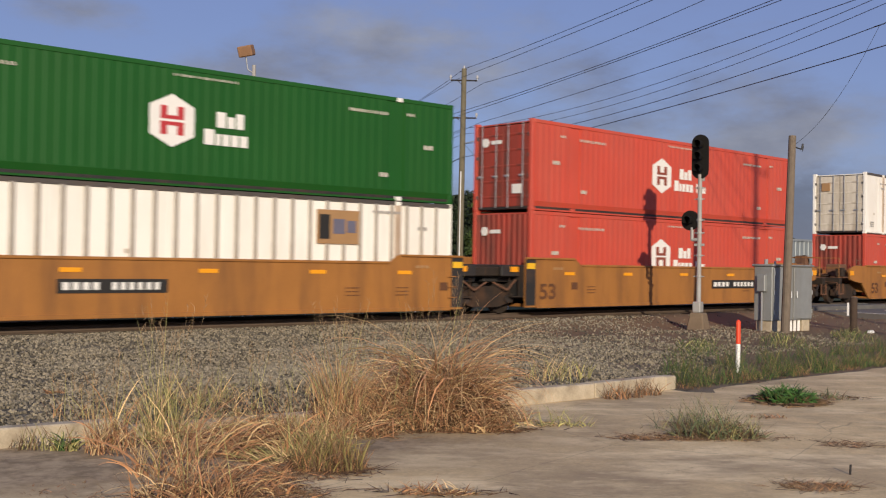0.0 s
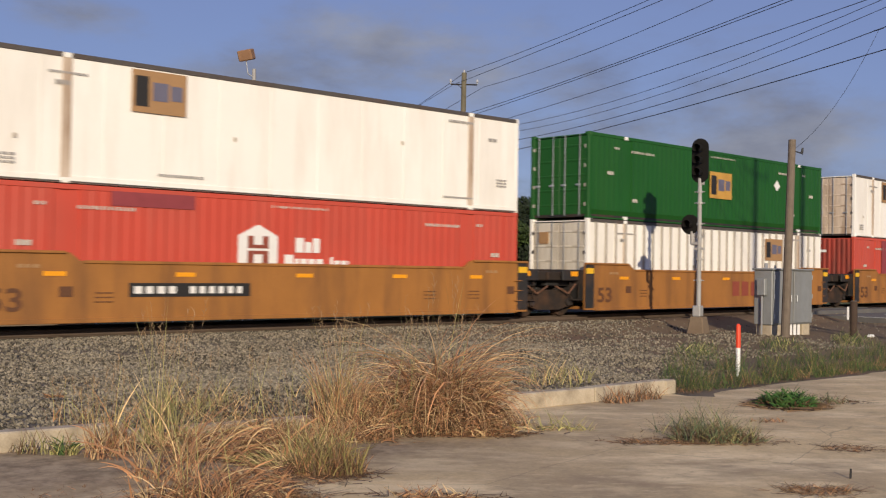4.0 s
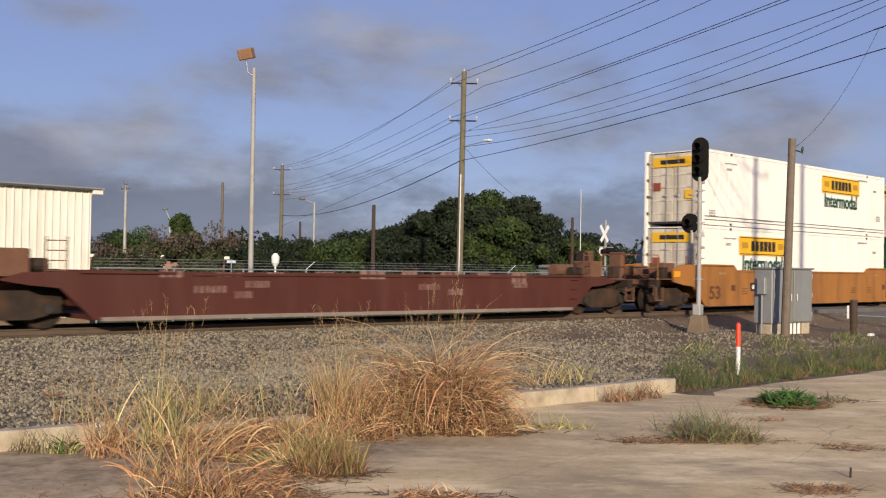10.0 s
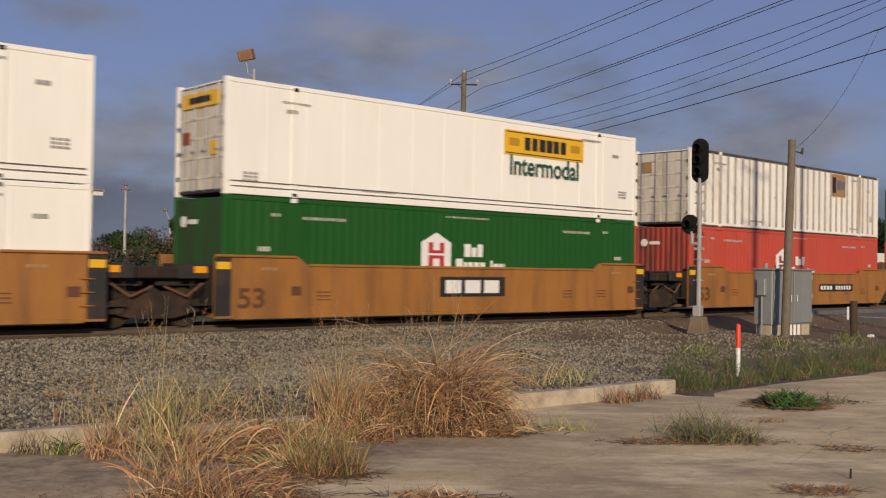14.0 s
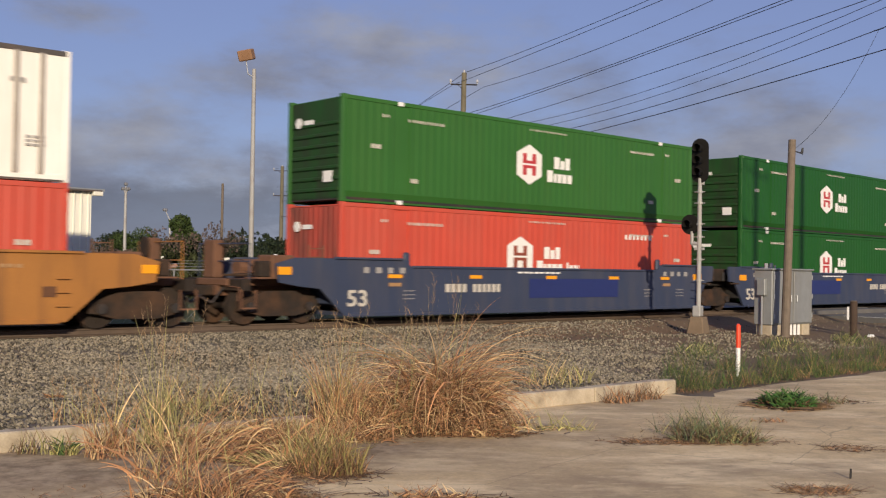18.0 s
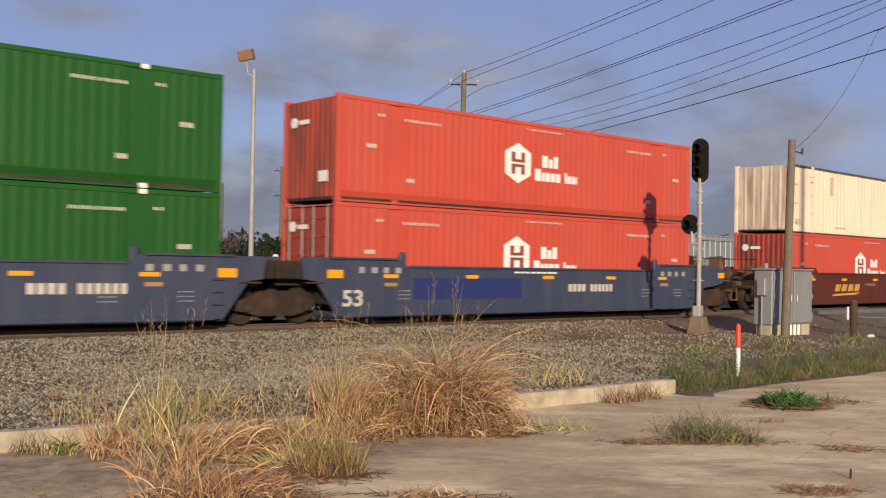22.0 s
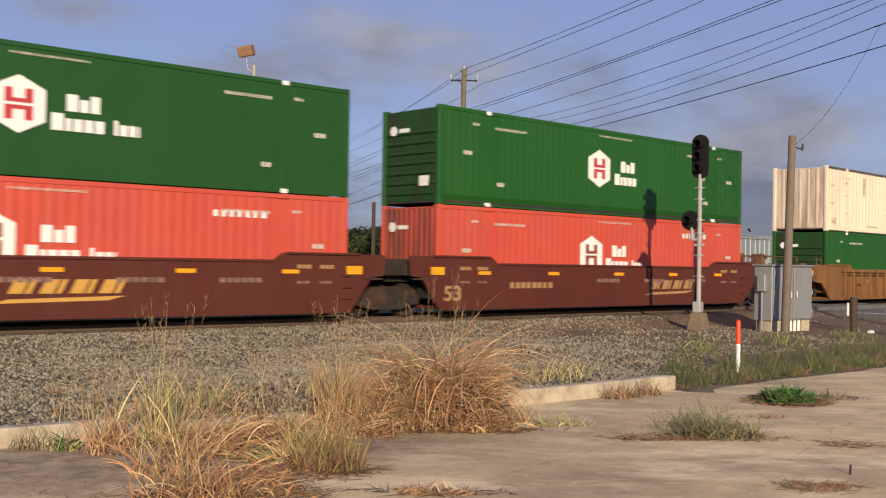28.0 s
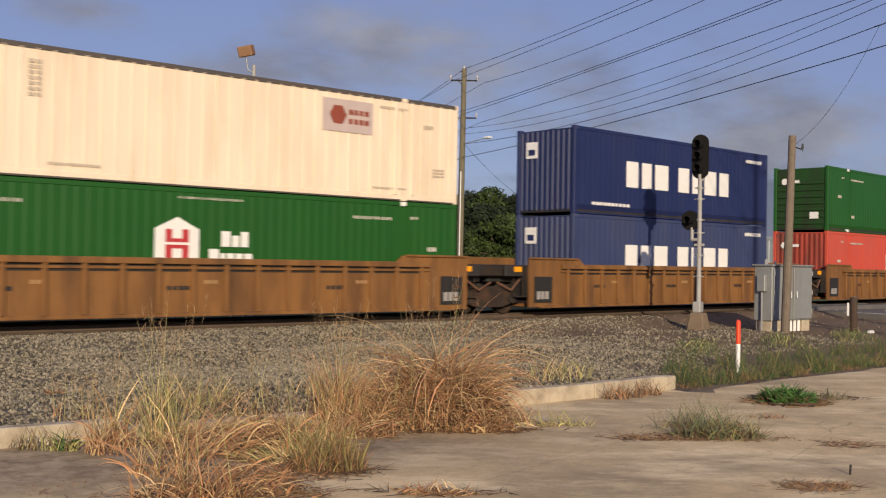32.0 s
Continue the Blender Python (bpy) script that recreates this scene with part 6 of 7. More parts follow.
def make_fence():
    f = tagged(empty("chain_link_fence"), "chain-link fence with barbed-wire arms behind the track", "fence")
    y = 36.0
    xs = list(np.arange(15.5, 62.1, 3.0))
    part("top_rail", tubes(((15.3, y, 1.27), (62, y, 1.27), 0.03), n=6), "steel", f)
    for x in xs:
        part("post", tubes(((x, y, -0.75), (x, y, 1.30), 0.035), n=6), "steel", f)
        if int(x) % 4 == 0:
            part("barb_arm", tubes(((x, y, 1.30), (x + 0.28, y - 0.2, 1.62), 0.016), n=5), "steel", f)
    bm = bmesh.new()
    for k in range(3):
        tube(bm, (15.3, y - 0.07 * k, 1.40 + 0.11 * k), (62, y - 0.07 * k, 1.40 + 0.11 * k), 0.006, n=4)
    part("barbed_wire", bm, "steel", f)
    bm = bmesh.new()
    for x in np.arange(15.5, 62.0, 0.5):
        for d in (2.0, -2.0):
            a, b = (x, y, -0.7), (x + d, y, 1.27)
            if 15.3 <= b[0] <= 62:
                tube(bm, a, b, 0.004, n=3)
    part("mesh_wire", bm, "steel", f)


make_fence()


def clad_wall(length, z0, tops, period, depth=0.04):
    """A ribbed sheet wall along x; tops gives the height at any x."""
    bm = bmesh.new()
    prof, x = [], 0.0
    while x < length - 0.01:
        prof += [(x, 0.0), (x + period * 0.72, 0.0), (x + period * 0.78, -depth), (x + period * 0.94, -depth)]
        x += period
    prof.append((length, 0.0))
    prof = [p for p in prof if p[0] <= length]
    lo, hi = [bm.verts.new((px, d, z0)) for px, d in prof], [bm.verts.new((px, d, tops(px))) for px, d in prof]
    for i in range(len(prof) - 1):
        bm.faces.new((lo[i], lo[i + 1], hi[i + 1], hi[i]))
    return bm


def make_white_shed():
    s = tagged(empty("white_shed", Matrix.Translation((-7.37, 34.37, 0)) @ Matrix.Rotation(radians(2.5), 4, "Z")), "white ribbed metal shed behind the fence", "building")
    L = 22.34
    part("wall", clad_wall(L, -0.45, lambda x: 4.01, 0.262, 0.040), "shed_white", s)
    part("side_wall", boxes((L - 0.10, 0.02, -0.8, L, 10, 4.0)), "shed_white", s)
    part("back_wall", boxes((0.0, 9.9, -0.8, L - 0.1, 10, 4.0)), "shed_white", s)
    part("end_wall", boxes((0.0, 0.02, -0.8, 0.10, 9.9, 4.0)), "shed_white", s)
    part("plinth", boxes((0.0, -0.05, -0.85, L, 0.2, -0.45)), "old_concrete", s)
    part("roof", boxes((-0.25, -0.15, 4.01, L + 0.42, 10.2, 4.09)), "roof_grey", s)
    part("gutter", boxes((-0.25, -0.23, 3.97, L + 0.30, -0.155, 4.04), bevel=0.015), "trim_dark", s)
    part("gutter_end", boxes((L - 0.03, -0.24, 3.84, L + 0.33, -0.06, 4.00), bevel=0.02), "shed_white", s)


make_white_shed()


def make_grey_shed():
    a, b = Vector((60.7, 46.3, 0)), Vector((97.3, 47.2, 0))
    ang = math.atan2(b.y - a.y, b.x - a.x)
    L = (b - a).length
    s = tagged(empty("grey_shed", Matrix.Translation(a) @ Matrix.Rotation(ang, 4, "Z")), "long grey ribbed metal shed beyond the crossing", "building")
    apex = 7.0
    part("wall", clad_wall(L, -0.8, lambda x: 3.05 + min(x, apex) / apex * 1.25 - max(0.0, x - apex) / (L - apex) * 0.55, 0.75, 0.05), "shed_grey", s)
    part("eave_trim", boxes((apex, -0.12, 3.95, L, 0.0, 4.15)), "roof_grey", s)
    # the roof and the hidden end run back along the slanted side of the lot
    front, back = [(0, 3.07), (apex, 4.32), (L, 3.80)], [(17, 3.07), (apex + 17, 4.32), (L + 17, 3.80)]
    bm = bmesh.new()
    rows = [[bm.verts.new((x, y, z + dz)) for x, z in row] for row, y, dz in ((front, -0.06, 0.0), (back, 13, 0.0), (front, -0.06, 0.10), (back, 13, 0.10))]
    for k in range(2):
        bm.faces.new((rows[0][k], rows[0][k + 1], rows[1][k + 1], rows[1][k]))
        bm.faces.new((rows[2][k], rows[2][k + 1], rows[3][k + 1], rows[3][k]))
        bm.faces.new((rows[0][k], rows[0][k + 1], rows[2][k + 1], rows[2][k]))
    for k in (0, 2):
        bm.faces.new((rows[0][k], rows[1][k], rows[3][k], rows[2][k]))
    bmesh.ops.recalc_face_normals(bm, faces=bm.faces)
    part("roof", bm, "roof_grey", s)
    bm = bmesh.new()
    a = [bm.verts.new(v) for v in ((0, 0.01, -0.8), (17, 13, -0.8), (17, 13, 3.05), (0, 0.01, 3.05), (0.2, 0.01, -0.8), (17.2, 13, -0.8), (17.2, 13, 3.05), (0.2, 0.01, 3.05))]
    for f in ((0, 1, 2, 3), (7, 6, 5, 4), (3, 2, 6, 7), (0, 3, 7, 4), (1, 5, 6, 2), (0, 4, 5, 1)):
        bm.faces.new([a[k] for k in f])
    part("end_wall", bm, "shed_grey", s)
    part("end_wall", boxes((L, 0.0, -0.8, L + 12, 8.0, 3.6), bevel=0.02), "shed_white", s)
    w = tagged(empty("low_shed", Matrix.Translation((56.0, 49.0, 0))), "low flat-roofed grey shed", "building")
    part("wall", boxes((0, 0, -0.8, 8, 5, 1.55)), "shed_grey", w)
    part("roof", boxes((-0.3, -0.3, 1.55, 8.3, 5.3, 1.75)), "roof_grey", w)


make_grey_shed()


def make_crossing_signals():
    s = tagged(empty("crossing_signal", Matrix.Translation((46.95, 38.47, -0.5)) @ Matrix.Rotation(radians(5), 4, "Z")), "white crossbuck crossing signal with lamps", "crossing signal")
    part("mast", tubes(((0, 0, 0), (0, 0, 4.78), 0.065), n=8), "alu", s)
    part("mast_cap", tubes(((0, 0, 4.78), (0, 0, 4.86), 0.08, 0.03), n=8), "alu", s)
    for a in (48, -48):
        bm = boxes((-0.61, -0.015, -0.115, 0.61, 0.015, 0.115), bevel=0.01)
        bmesh.ops.rotate(bm, verts=bm.verts, cent=(0, 0, 0), matrix=Matrix.Rotation(radians(a), 3, "Y"))
        bmesh.ops.rotate(bm, verts=bm.verts, cent=(0, 0, 0), matrix=Matrix.Rotation(radians(2), 3, "Z"))
        bmesh.ops.translate(bm, verts=bm.verts, vec=(-0.30, -0.11 if a > 0 else -0.15, 4.05))
        part("crossbuck_board", bm, "plastic_white", s)
    part("lamp_arm", tubes(((-0.62, 0, 3.28), (0.78, 0, 3.28), 0.035), n=6), "alu", s)
    # the first disc is coloured white to look lit, the others black
    for x, mat in ((-0.62, "plastic_white"), (-0.05, "hood"), (0.62, "hood")):
        disc = part("lamp_disc", tubes(((x, -0.14, 3.02), (x, -0.17, 3.02), 0.24), n=18), mat, s)
        part("lamp_hood", tubes(((x, -0.17, 3.02), (x, -0.36, 3.02), 0.13, 0.14), n=12), "hood", disc)
        part("lamp_case", tubes(((x, -0.14, 3.02), (x, 0.06, 3.02), 0.14, 0.09), n=12), "alu", disc)
    part("junction_box", boxes((-0.12, -0.1, 1.1, 0.12, 0.1, 1.6), bevel=0.02), "alu", s)
    d = tagged(empty("distant_signal", Matrix.Translation((50.43, 38.04, -0.5)) @ Matrix.Rotation(radians(-55), 4, "Z")), "small distant railway signal, its lit back put in white", "railway signal")
    part("mast", tubes(((0, 0, 0), (0, 0, 4.2), 0.06), n=8), "alu", d)
    part("backplate", boxes((-0.15, -0.16, 3.55, 0.15, -0.10, 4.92), bevel=0.02), "hood", d)
    # the white puts the light on the signal's back into its colour
    part("lamp_case", boxes((-0.11, -0.10, 3.65, 0.11, 0.20, 4.82), bevel=0.04), "plastic_white", d)
    part("relay_box", boxes((-0.16, -0.14, 2.85, 0.16, 0.14, 3.30), bevel=0.03), "hood", d)


make_crossing_signals()
tagged(part("white_tank", tubes(((23.58, 36.93, -0.7), (23.58, 36.93, 1.95), 0.04), ((23.58, 36.93, 1.42), (23.58, 36.93, 1.56), 0.08, 0.16), ((23.58, 36.93, 1.56), (23.58, 36.93, 1.82), 0.16, 0.17), ((23.58, 36.93, 1.82), (23.58, 36.93, 1.96), 0.17, 0.07), n=12), "plastic_white"), "white rounded canister on a post by the fence", "canister")

# ---- trees ----


def leaf_cloud(blobs, count, size, seed):
    """Many small leaf clumps on the shells of uneven blobs; returns verts and faces."""
    rng = np.random.default_rng(seed)
    vs, fs, k = [], [], 0
    weights = np.array([b[3] * b[3] for b in blobs], float)
    weights /= weights.sum()
    for i in rng.choice(len(blobs), count, p=weights):
        cx, cy, cz, r = blobs[i][:4]
        flat = blobs[i][4] if len(blobs[i]) > 4 else 0.8
        d = rng.normal(size=3)
        d /= np.linalg.norm(d)
        rad = r * (0.55 + 0.62 * rng.random() ** 0.7)
        c = np.array((cx, cy, cz)) + d * rad * np.array((1, 1, flat))
        for _ in range(2):
            u = rng.normal(size=3)
            u /= np.linalg.norm(u)
            w = np.cross(u, d + rng.normal(size=3) * 0.4)
            w /= np.linalg.norm(w) + 1e-6
            s1, s2 = size * rng.uniform(0.6, 1.3), size * rng.uniform(0.35, 0.8)
            o = c + rng.normal(size=3) * size * 0.4
            vs += [o - u * s1, o + w * s2, o + u * s1, o - w * s2 * 0.8]
            fs.append((k, k + 1, k + 2, k + 3))
            k += 4
    return vs, fs


def crown(name, vs, fs, mat, parent, label=""):
    me = bpy.data.meshes.new(name)
    me.from_pydata([tuple(v) for v in vs], [], fs)
    me.materials.append(M[mat])
    o = new(name, me)
    o.parent = parent
    if label:
        tagged(o, label)
    return o


def tree(x, y, height, spread, seed, mat="tree_dark", label="dark green broad tree", base=-0.7, size=0.30, count=2600, low=0.25):
    rng = random.Random(seed)
    t = tagged(empty("tree"), label, "tree", group="trees beyond the fence")
    bm = bmesh.new()
    tube(bm, (x, y, base), (x, y, base + height * 0.4), 0.03 * height, 0.02 * height, n=8)
    blobs = []
    for k in range(17):
        a, rr = rng.uniform(0, math.tau), rng.uniform(0.1, 0.95) * spread
        zz = base + height * rng.uniform(low + 0.12, 0.84)
        fall = 1.0 - 0.55 * max(0.0, (zz - base) / height - 0.5) / 0.5
        c = (x + rr * fall * math.cos(a), y + rr * fall * math.sin(a), zz)
        blobs.append((*c, spread * rng.uniform(0.13, 0.34), 0.75))
        tube(bm, (x, y, base + height * rng.uniform(0.25, 0.45)), c, 0.012 * height, 0.004 * height, n=5)
    blobs.append((x, y, base + height * 0.84, spread * 0.26, 0.7))
    part("trunk", bm, "bark", t)
    vs, fs = leaf_cloud(blobs, int(count * 3.0), size * 0.44, seed)
    crown("crown", vs, fs, mat, t)
    return t


def make_trees():
    # a crowded stand of oaks whose crowns run together
    for i, (x, y, hgt, wide) in enumerate(((55.0, 60.8, 7.5, 3.6), (54.8, 58.3, 8.3, 4.0), (55.9, 57.2, 8.7, 4.2), (56.4, 55.3, 8.0, 3.8), (56.5, 53.7, 7.1, 3.2), (52.6, 54.8, 6.9, 3.8), (53.4, 52.7, 6.2, 3.4), (51.8, 57.0, 5.8, 3.4))):
        tree(x, y, hgt, wide, 400 + i, "tree_light" if i in (2, 6) else "tree_dark", label="broad dark green oak in a crowded stand", count=2800, size=0.36, low=0.0)
    ridge = [(54.8, 78.9, 4.1), (53.7, 74.7, 4.4), (56.9, 77.3, 5.2), (55.7, 73.2, 5.4), (55.3, 71.0, 5.5), (55.2, 68.6, 5.7), (54.8, 66.3, 5.9), (55.8, 65.5, 6.3), (55.3, 63.2, 6.9),
             (43.0, 68.8, 3.3), (44.3, 59.6, 3.9), (46.0, 58.2, 4.1), (48.2, 56.5, 4.4), (47.7, 104.8, 5.7), (50.8, 115.4, 5.6), (45.0, 93.8, 5.7), (42.6, 78.5, 4.0), (45.6, 77.6, 4.3), (47.9, 76.0, 4.4), (50.4, 75.0, 4.2)]
    for i, (x, y, hgt) in enumerate(ridge):
        tree(x, y, hgt, 3.2 + 0.4 * (i % 4), 200 + i, "tree_dark" if i % 5 else "tree_light", "dark green tree in the wood's edge", count=2000, low=0.02, size=0.26)
    tree(62.0, 53.8, 4.6, 3.0, 3, "tree_light", "lighter green bushy tree", count=2400, low=0.02)
    tree(72.2, 62.9, 4.4, 3.2, 4, "tree_light", "light green low tree", count=2000, low=0.02)
    tree(53.5, 53.5, 4.4, 2.0, 5, "tree_olive", "grey-olive shrub before the trees", count=1500, low=0.02)
    tree(29.9, 57.3, 5.7, 1.5, 10, "tree_light", "upright green tree behind the shrub", count=1400, low=0.3)
    tree(26.8, 70.5, 5.2, 2.4, 11, label="far dark tree beside the shed", count=1500, low=0.05)
    tree(118.0, 57.5, 9.2, 5.5, 12, label="dark green tree beyond the grey shed", count=3000, low=0.1, size=0.4)
    tree(127.0, 56.5, 9.0, 5.5, 13, label="dark green tree beyond the grey shed", count=2600, low=0.1, size=0.4)
    tree(82.0, 72.0, 6.2, 5.0, 14, label="dark green tree behind the shed roof", count=1800, low=0.1, size=0.4)
    tree(92.0, 78.0, 6.4, 5.0, 15, label="dark green tree behind the shed roof", count=1600, low=0.1, size=0.4)
    for i, (x, y, h, r) in enumerate(((24.6, 56.2, 3.0, 1.5), (26.9, 55.2, 3.7, 1.9), (28.9, 54.6, 4.1, 2.0), (30.6, 54.0, 3.8, 1.7))):
        t = tree(x, y, h, r, 30 + i, "tree_olive", "crape myrtle shrub with pink blossom", count=2600, size=0.16, low=0.02)
        rng = random.Random(50 + i)
        blobs = [(x + rng.uniform(-r, r) * 0.6, y - r * 0.5 + rng.uniform(-0.3, 0.3), h - 0.9 + rng.uniform(-0.9, 0.3), r * 0.32, 0.8) for _ in range(6)]
        vs, fs = leaf_cloud(blobs, 260, 0.08, 60 + i)
        crown("blossom", vs, fs, "tree_pink", t, "dusty pink blossom")


make_trees()


def make_far_wood():
    """A low belt of far woods round the horizon."""
    rng = random.Random(9)
    blobs = []
    for k in range(240):
        a = radians(rng.uniform(-50, 130))
        d = rng.uniform(150, 260)
        blobs.append((d * math.sin(a), d * math.cos(a), rng.uniform(0.0, 2.5), rng.uniform(3.5, 7.0), 0.8))
    vs, fs = leaf_cloud(blobs, 34000, 0.55, 5)
    me = bpy.data.meshes.new("far_woods")
    me.from_pydata([tuple(v) for v in vs], [], fs)
    me.materials.append(M["tree_dark"])
    tagged(new("far_woods", me), "far dark line of woods", "woods", kind="stuff")


make_far_wood()

# ---- grass and weeds ----


def blades(items, seed):
    """Curved tapering blades. items: (x, y, z, length, lean, droop, heading, width); lean and droop in radians from upright."""
    vs, fs, k = [], [], 0
    n = 7
    for x, y, z, length, lean, droop, a, w in items:
        dx, dy = math.cos(a), math.sin(a)
        d = length / n
        out, up = 0.0, 0.0
        twist = (x * 37.1 + y * 91.7 + length * 53.3) % math.pi
        ct, st = math.cos(twist) * w, math.sin(twist) * w
        for i in range(n + 1):
            t = i / n
            th = lean + droop * t
            ww = 0.5 * (1 - t) ** 0.6 if i < n else 0.02
            zz = max(z + up, z + 0.004 * i)
            # the blade's breadth lies partly across its bend and partly in it
            bx, by, bz = (-dy * ct + dx * math.cos(th) * st) * ww, (dx * ct + dy * math.cos(th) * st) * ww, -math.sin(th) * st * ww
            vs += [(x + dx * out - bx, y + dy * out - by, zz - bz), (x + dx * out + bx, y + dy * out + by, zz + bz)]
            if i:
                fs.append((k - 2, k - 1, k + 1, k))
            k += 2
            out += d * math.sin(th)
            up += d * math.cos(th)
    return vs, fs


def blade_mesh(name, items, mat, parent=None):
    vs, fs = blades(items, 0)
    me = bpy.data.meshes.new(name)
    me.from_pydata(vs, [], fs)
    me.materials.append(M[mat])
    o = new(name, me)
    if parent:
        o.parent = parent
    return o


def clump(x, y, z, rx, ry, h, n, mats, label, seed, lean=(0.0, 0.5), droop=(0.4, 2.2), width=0.013, stems=0, group="grass clumps", tall=1.5, sweep=0.5, wild=0.3):
    """A clump of grass of several tones, wide as rx by ry across and along the view, with a few tall seed stems."""
    rng = random.Random(seed)
    t = tagged(empty("grass_clump"), label, "grass", group=group, kind="stuff")
    total = sum(m[1] for m in mats)
    across, deep = Vector((0.746, -0.666)), Vector((0.666, 0.746))

    def spot(r, a):
        v = across * (rx * r * math.cos(a)) + deep * (ry * r * math.sin(a))
        px, py = x + v.x, y + v.y
        return px, py, z + (0.14 if py > kerb_y(px) + 0.2 else 0)

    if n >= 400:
        # a tangle underneath, coloured dark for inner shade, and fewer, longer blades over it
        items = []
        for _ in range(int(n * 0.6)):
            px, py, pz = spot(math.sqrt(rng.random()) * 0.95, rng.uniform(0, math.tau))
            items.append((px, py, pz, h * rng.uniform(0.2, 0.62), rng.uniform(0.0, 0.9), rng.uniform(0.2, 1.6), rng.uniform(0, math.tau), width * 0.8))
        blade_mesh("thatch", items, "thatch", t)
        n = int(n * 0.75)
    for mat, share_, name in mats:
        items = []
        for _ in range(int(n * share_ / total)):
            a, r = rng.uniform(0, math.tau), math.sqrt(rng.random())
            px, py, pz = spot(r, a)
            dome = max(0.4, 1.0 - 0.5 * r * r)
            way = rng.uniform(0, math.tau) if rng.random() < wild else -0.7287 + (math.pi if rng.random() > sweep else 0.0) + rng.gauss(0, 0.5)
            items.append((px, py, pz, h * dome * rng.uniform(0.45, 1.3), rng.uniform(*lean) * rng.uniform(0.8, 2.0), rng.uniform(*droop) * rng.uniform(0.7, 1.4), way, width * rng.uniform(0.35, 1.2) * (2.2 if rng.random() < 0.09 else 1.0)))
        blade_mesh(name, items, mat, t)
    if n >= 150 and y < 11.2:
        # fallen blades strewn round the foot
        items = []
        for _ in range(int(n * 0.5)):
            px, py, pz = spot(rng.uniform(0.6, 1.0) + abs(rng.gauss(0, 0.35)), rng.uniform(0, math.tau))
            if py < kerb_y(px) - 0.05:
                items.append((px, py, -0.632, rng.uniform(0.08, 0.35), 1.48, 0.1, rng.uniform(0, math.tau), width * 0.8))
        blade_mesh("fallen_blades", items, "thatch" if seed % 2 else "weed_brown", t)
    if stems:
        items, heads = [], []
        for _ in range(stems):
            px, py, pz = spot(math.sqrt(rng.random()) * 0.9, rng.uniform(0, math.tau))
            hh, a, ln = h * tall * rng.uniform(0.75, 1.1), rng.uniform(0, math.tau), rng.uniform(0.0, 0.22)
            items.append((px, py, pz, hh, ln, 0.15, a, 0.008))
            for k in range(12):
                u = 0.78 + 0.21 * k / 12
                heads.append((px + math.cos(a) * math.sin(ln) * hh * u, py + math.sin(a) * math.sin(ln) * hh * u, pz + hh * u * math.cos(ln), rng.uniform(0.04, 0.12), rng.uniform(0.1, 0.6), 0.7, rng.uniform(0, math.tau), 0.005))
        blade_mesh("seed_stem", items, "grass_olive", t)
        blade_mesh("seed_head", heads, "seed_husk", t)


M["seed_husk"] = material("brown_seed_husk", (0.33, 0.22, 0.12), 0.9, var=0.2, island=0.4, bump=0)
DRY = (("grass_dry", 4, "straw_blades"), ("grass_rust", 5, "russet_blades"), ("grass_olive", 1, "green_blades"))
RUSTY = (("grass_rust", 6, "russet_blades"), ("grass_dry", 3, "straw_blades"))
OLIVE = (("grass_olive", 5, "green_blades"), ("grass_dry", 3, "straw_blades"))
GREEN = (("grass_green", 9, "green_blades"), ("weed_olive", 3, "yellow_blades"), ("weed_brown", 1, "brown_blades"))
MIXED = (("grass_olive", 4, "green_blades"), ("grass_dry", 3, "straw_blades"), ("grass_rust", 3, "russet_blades"))
TUFT = (("weed_olive", 6, "green_blades"), ("grass_rust", 3, "russet_blades"), ("weed_brown", 3, "brown_blades"))
BROWN = (("weed_brown", 3, "brown_blades"), ("grass_rust", 2, "russet_blades"))


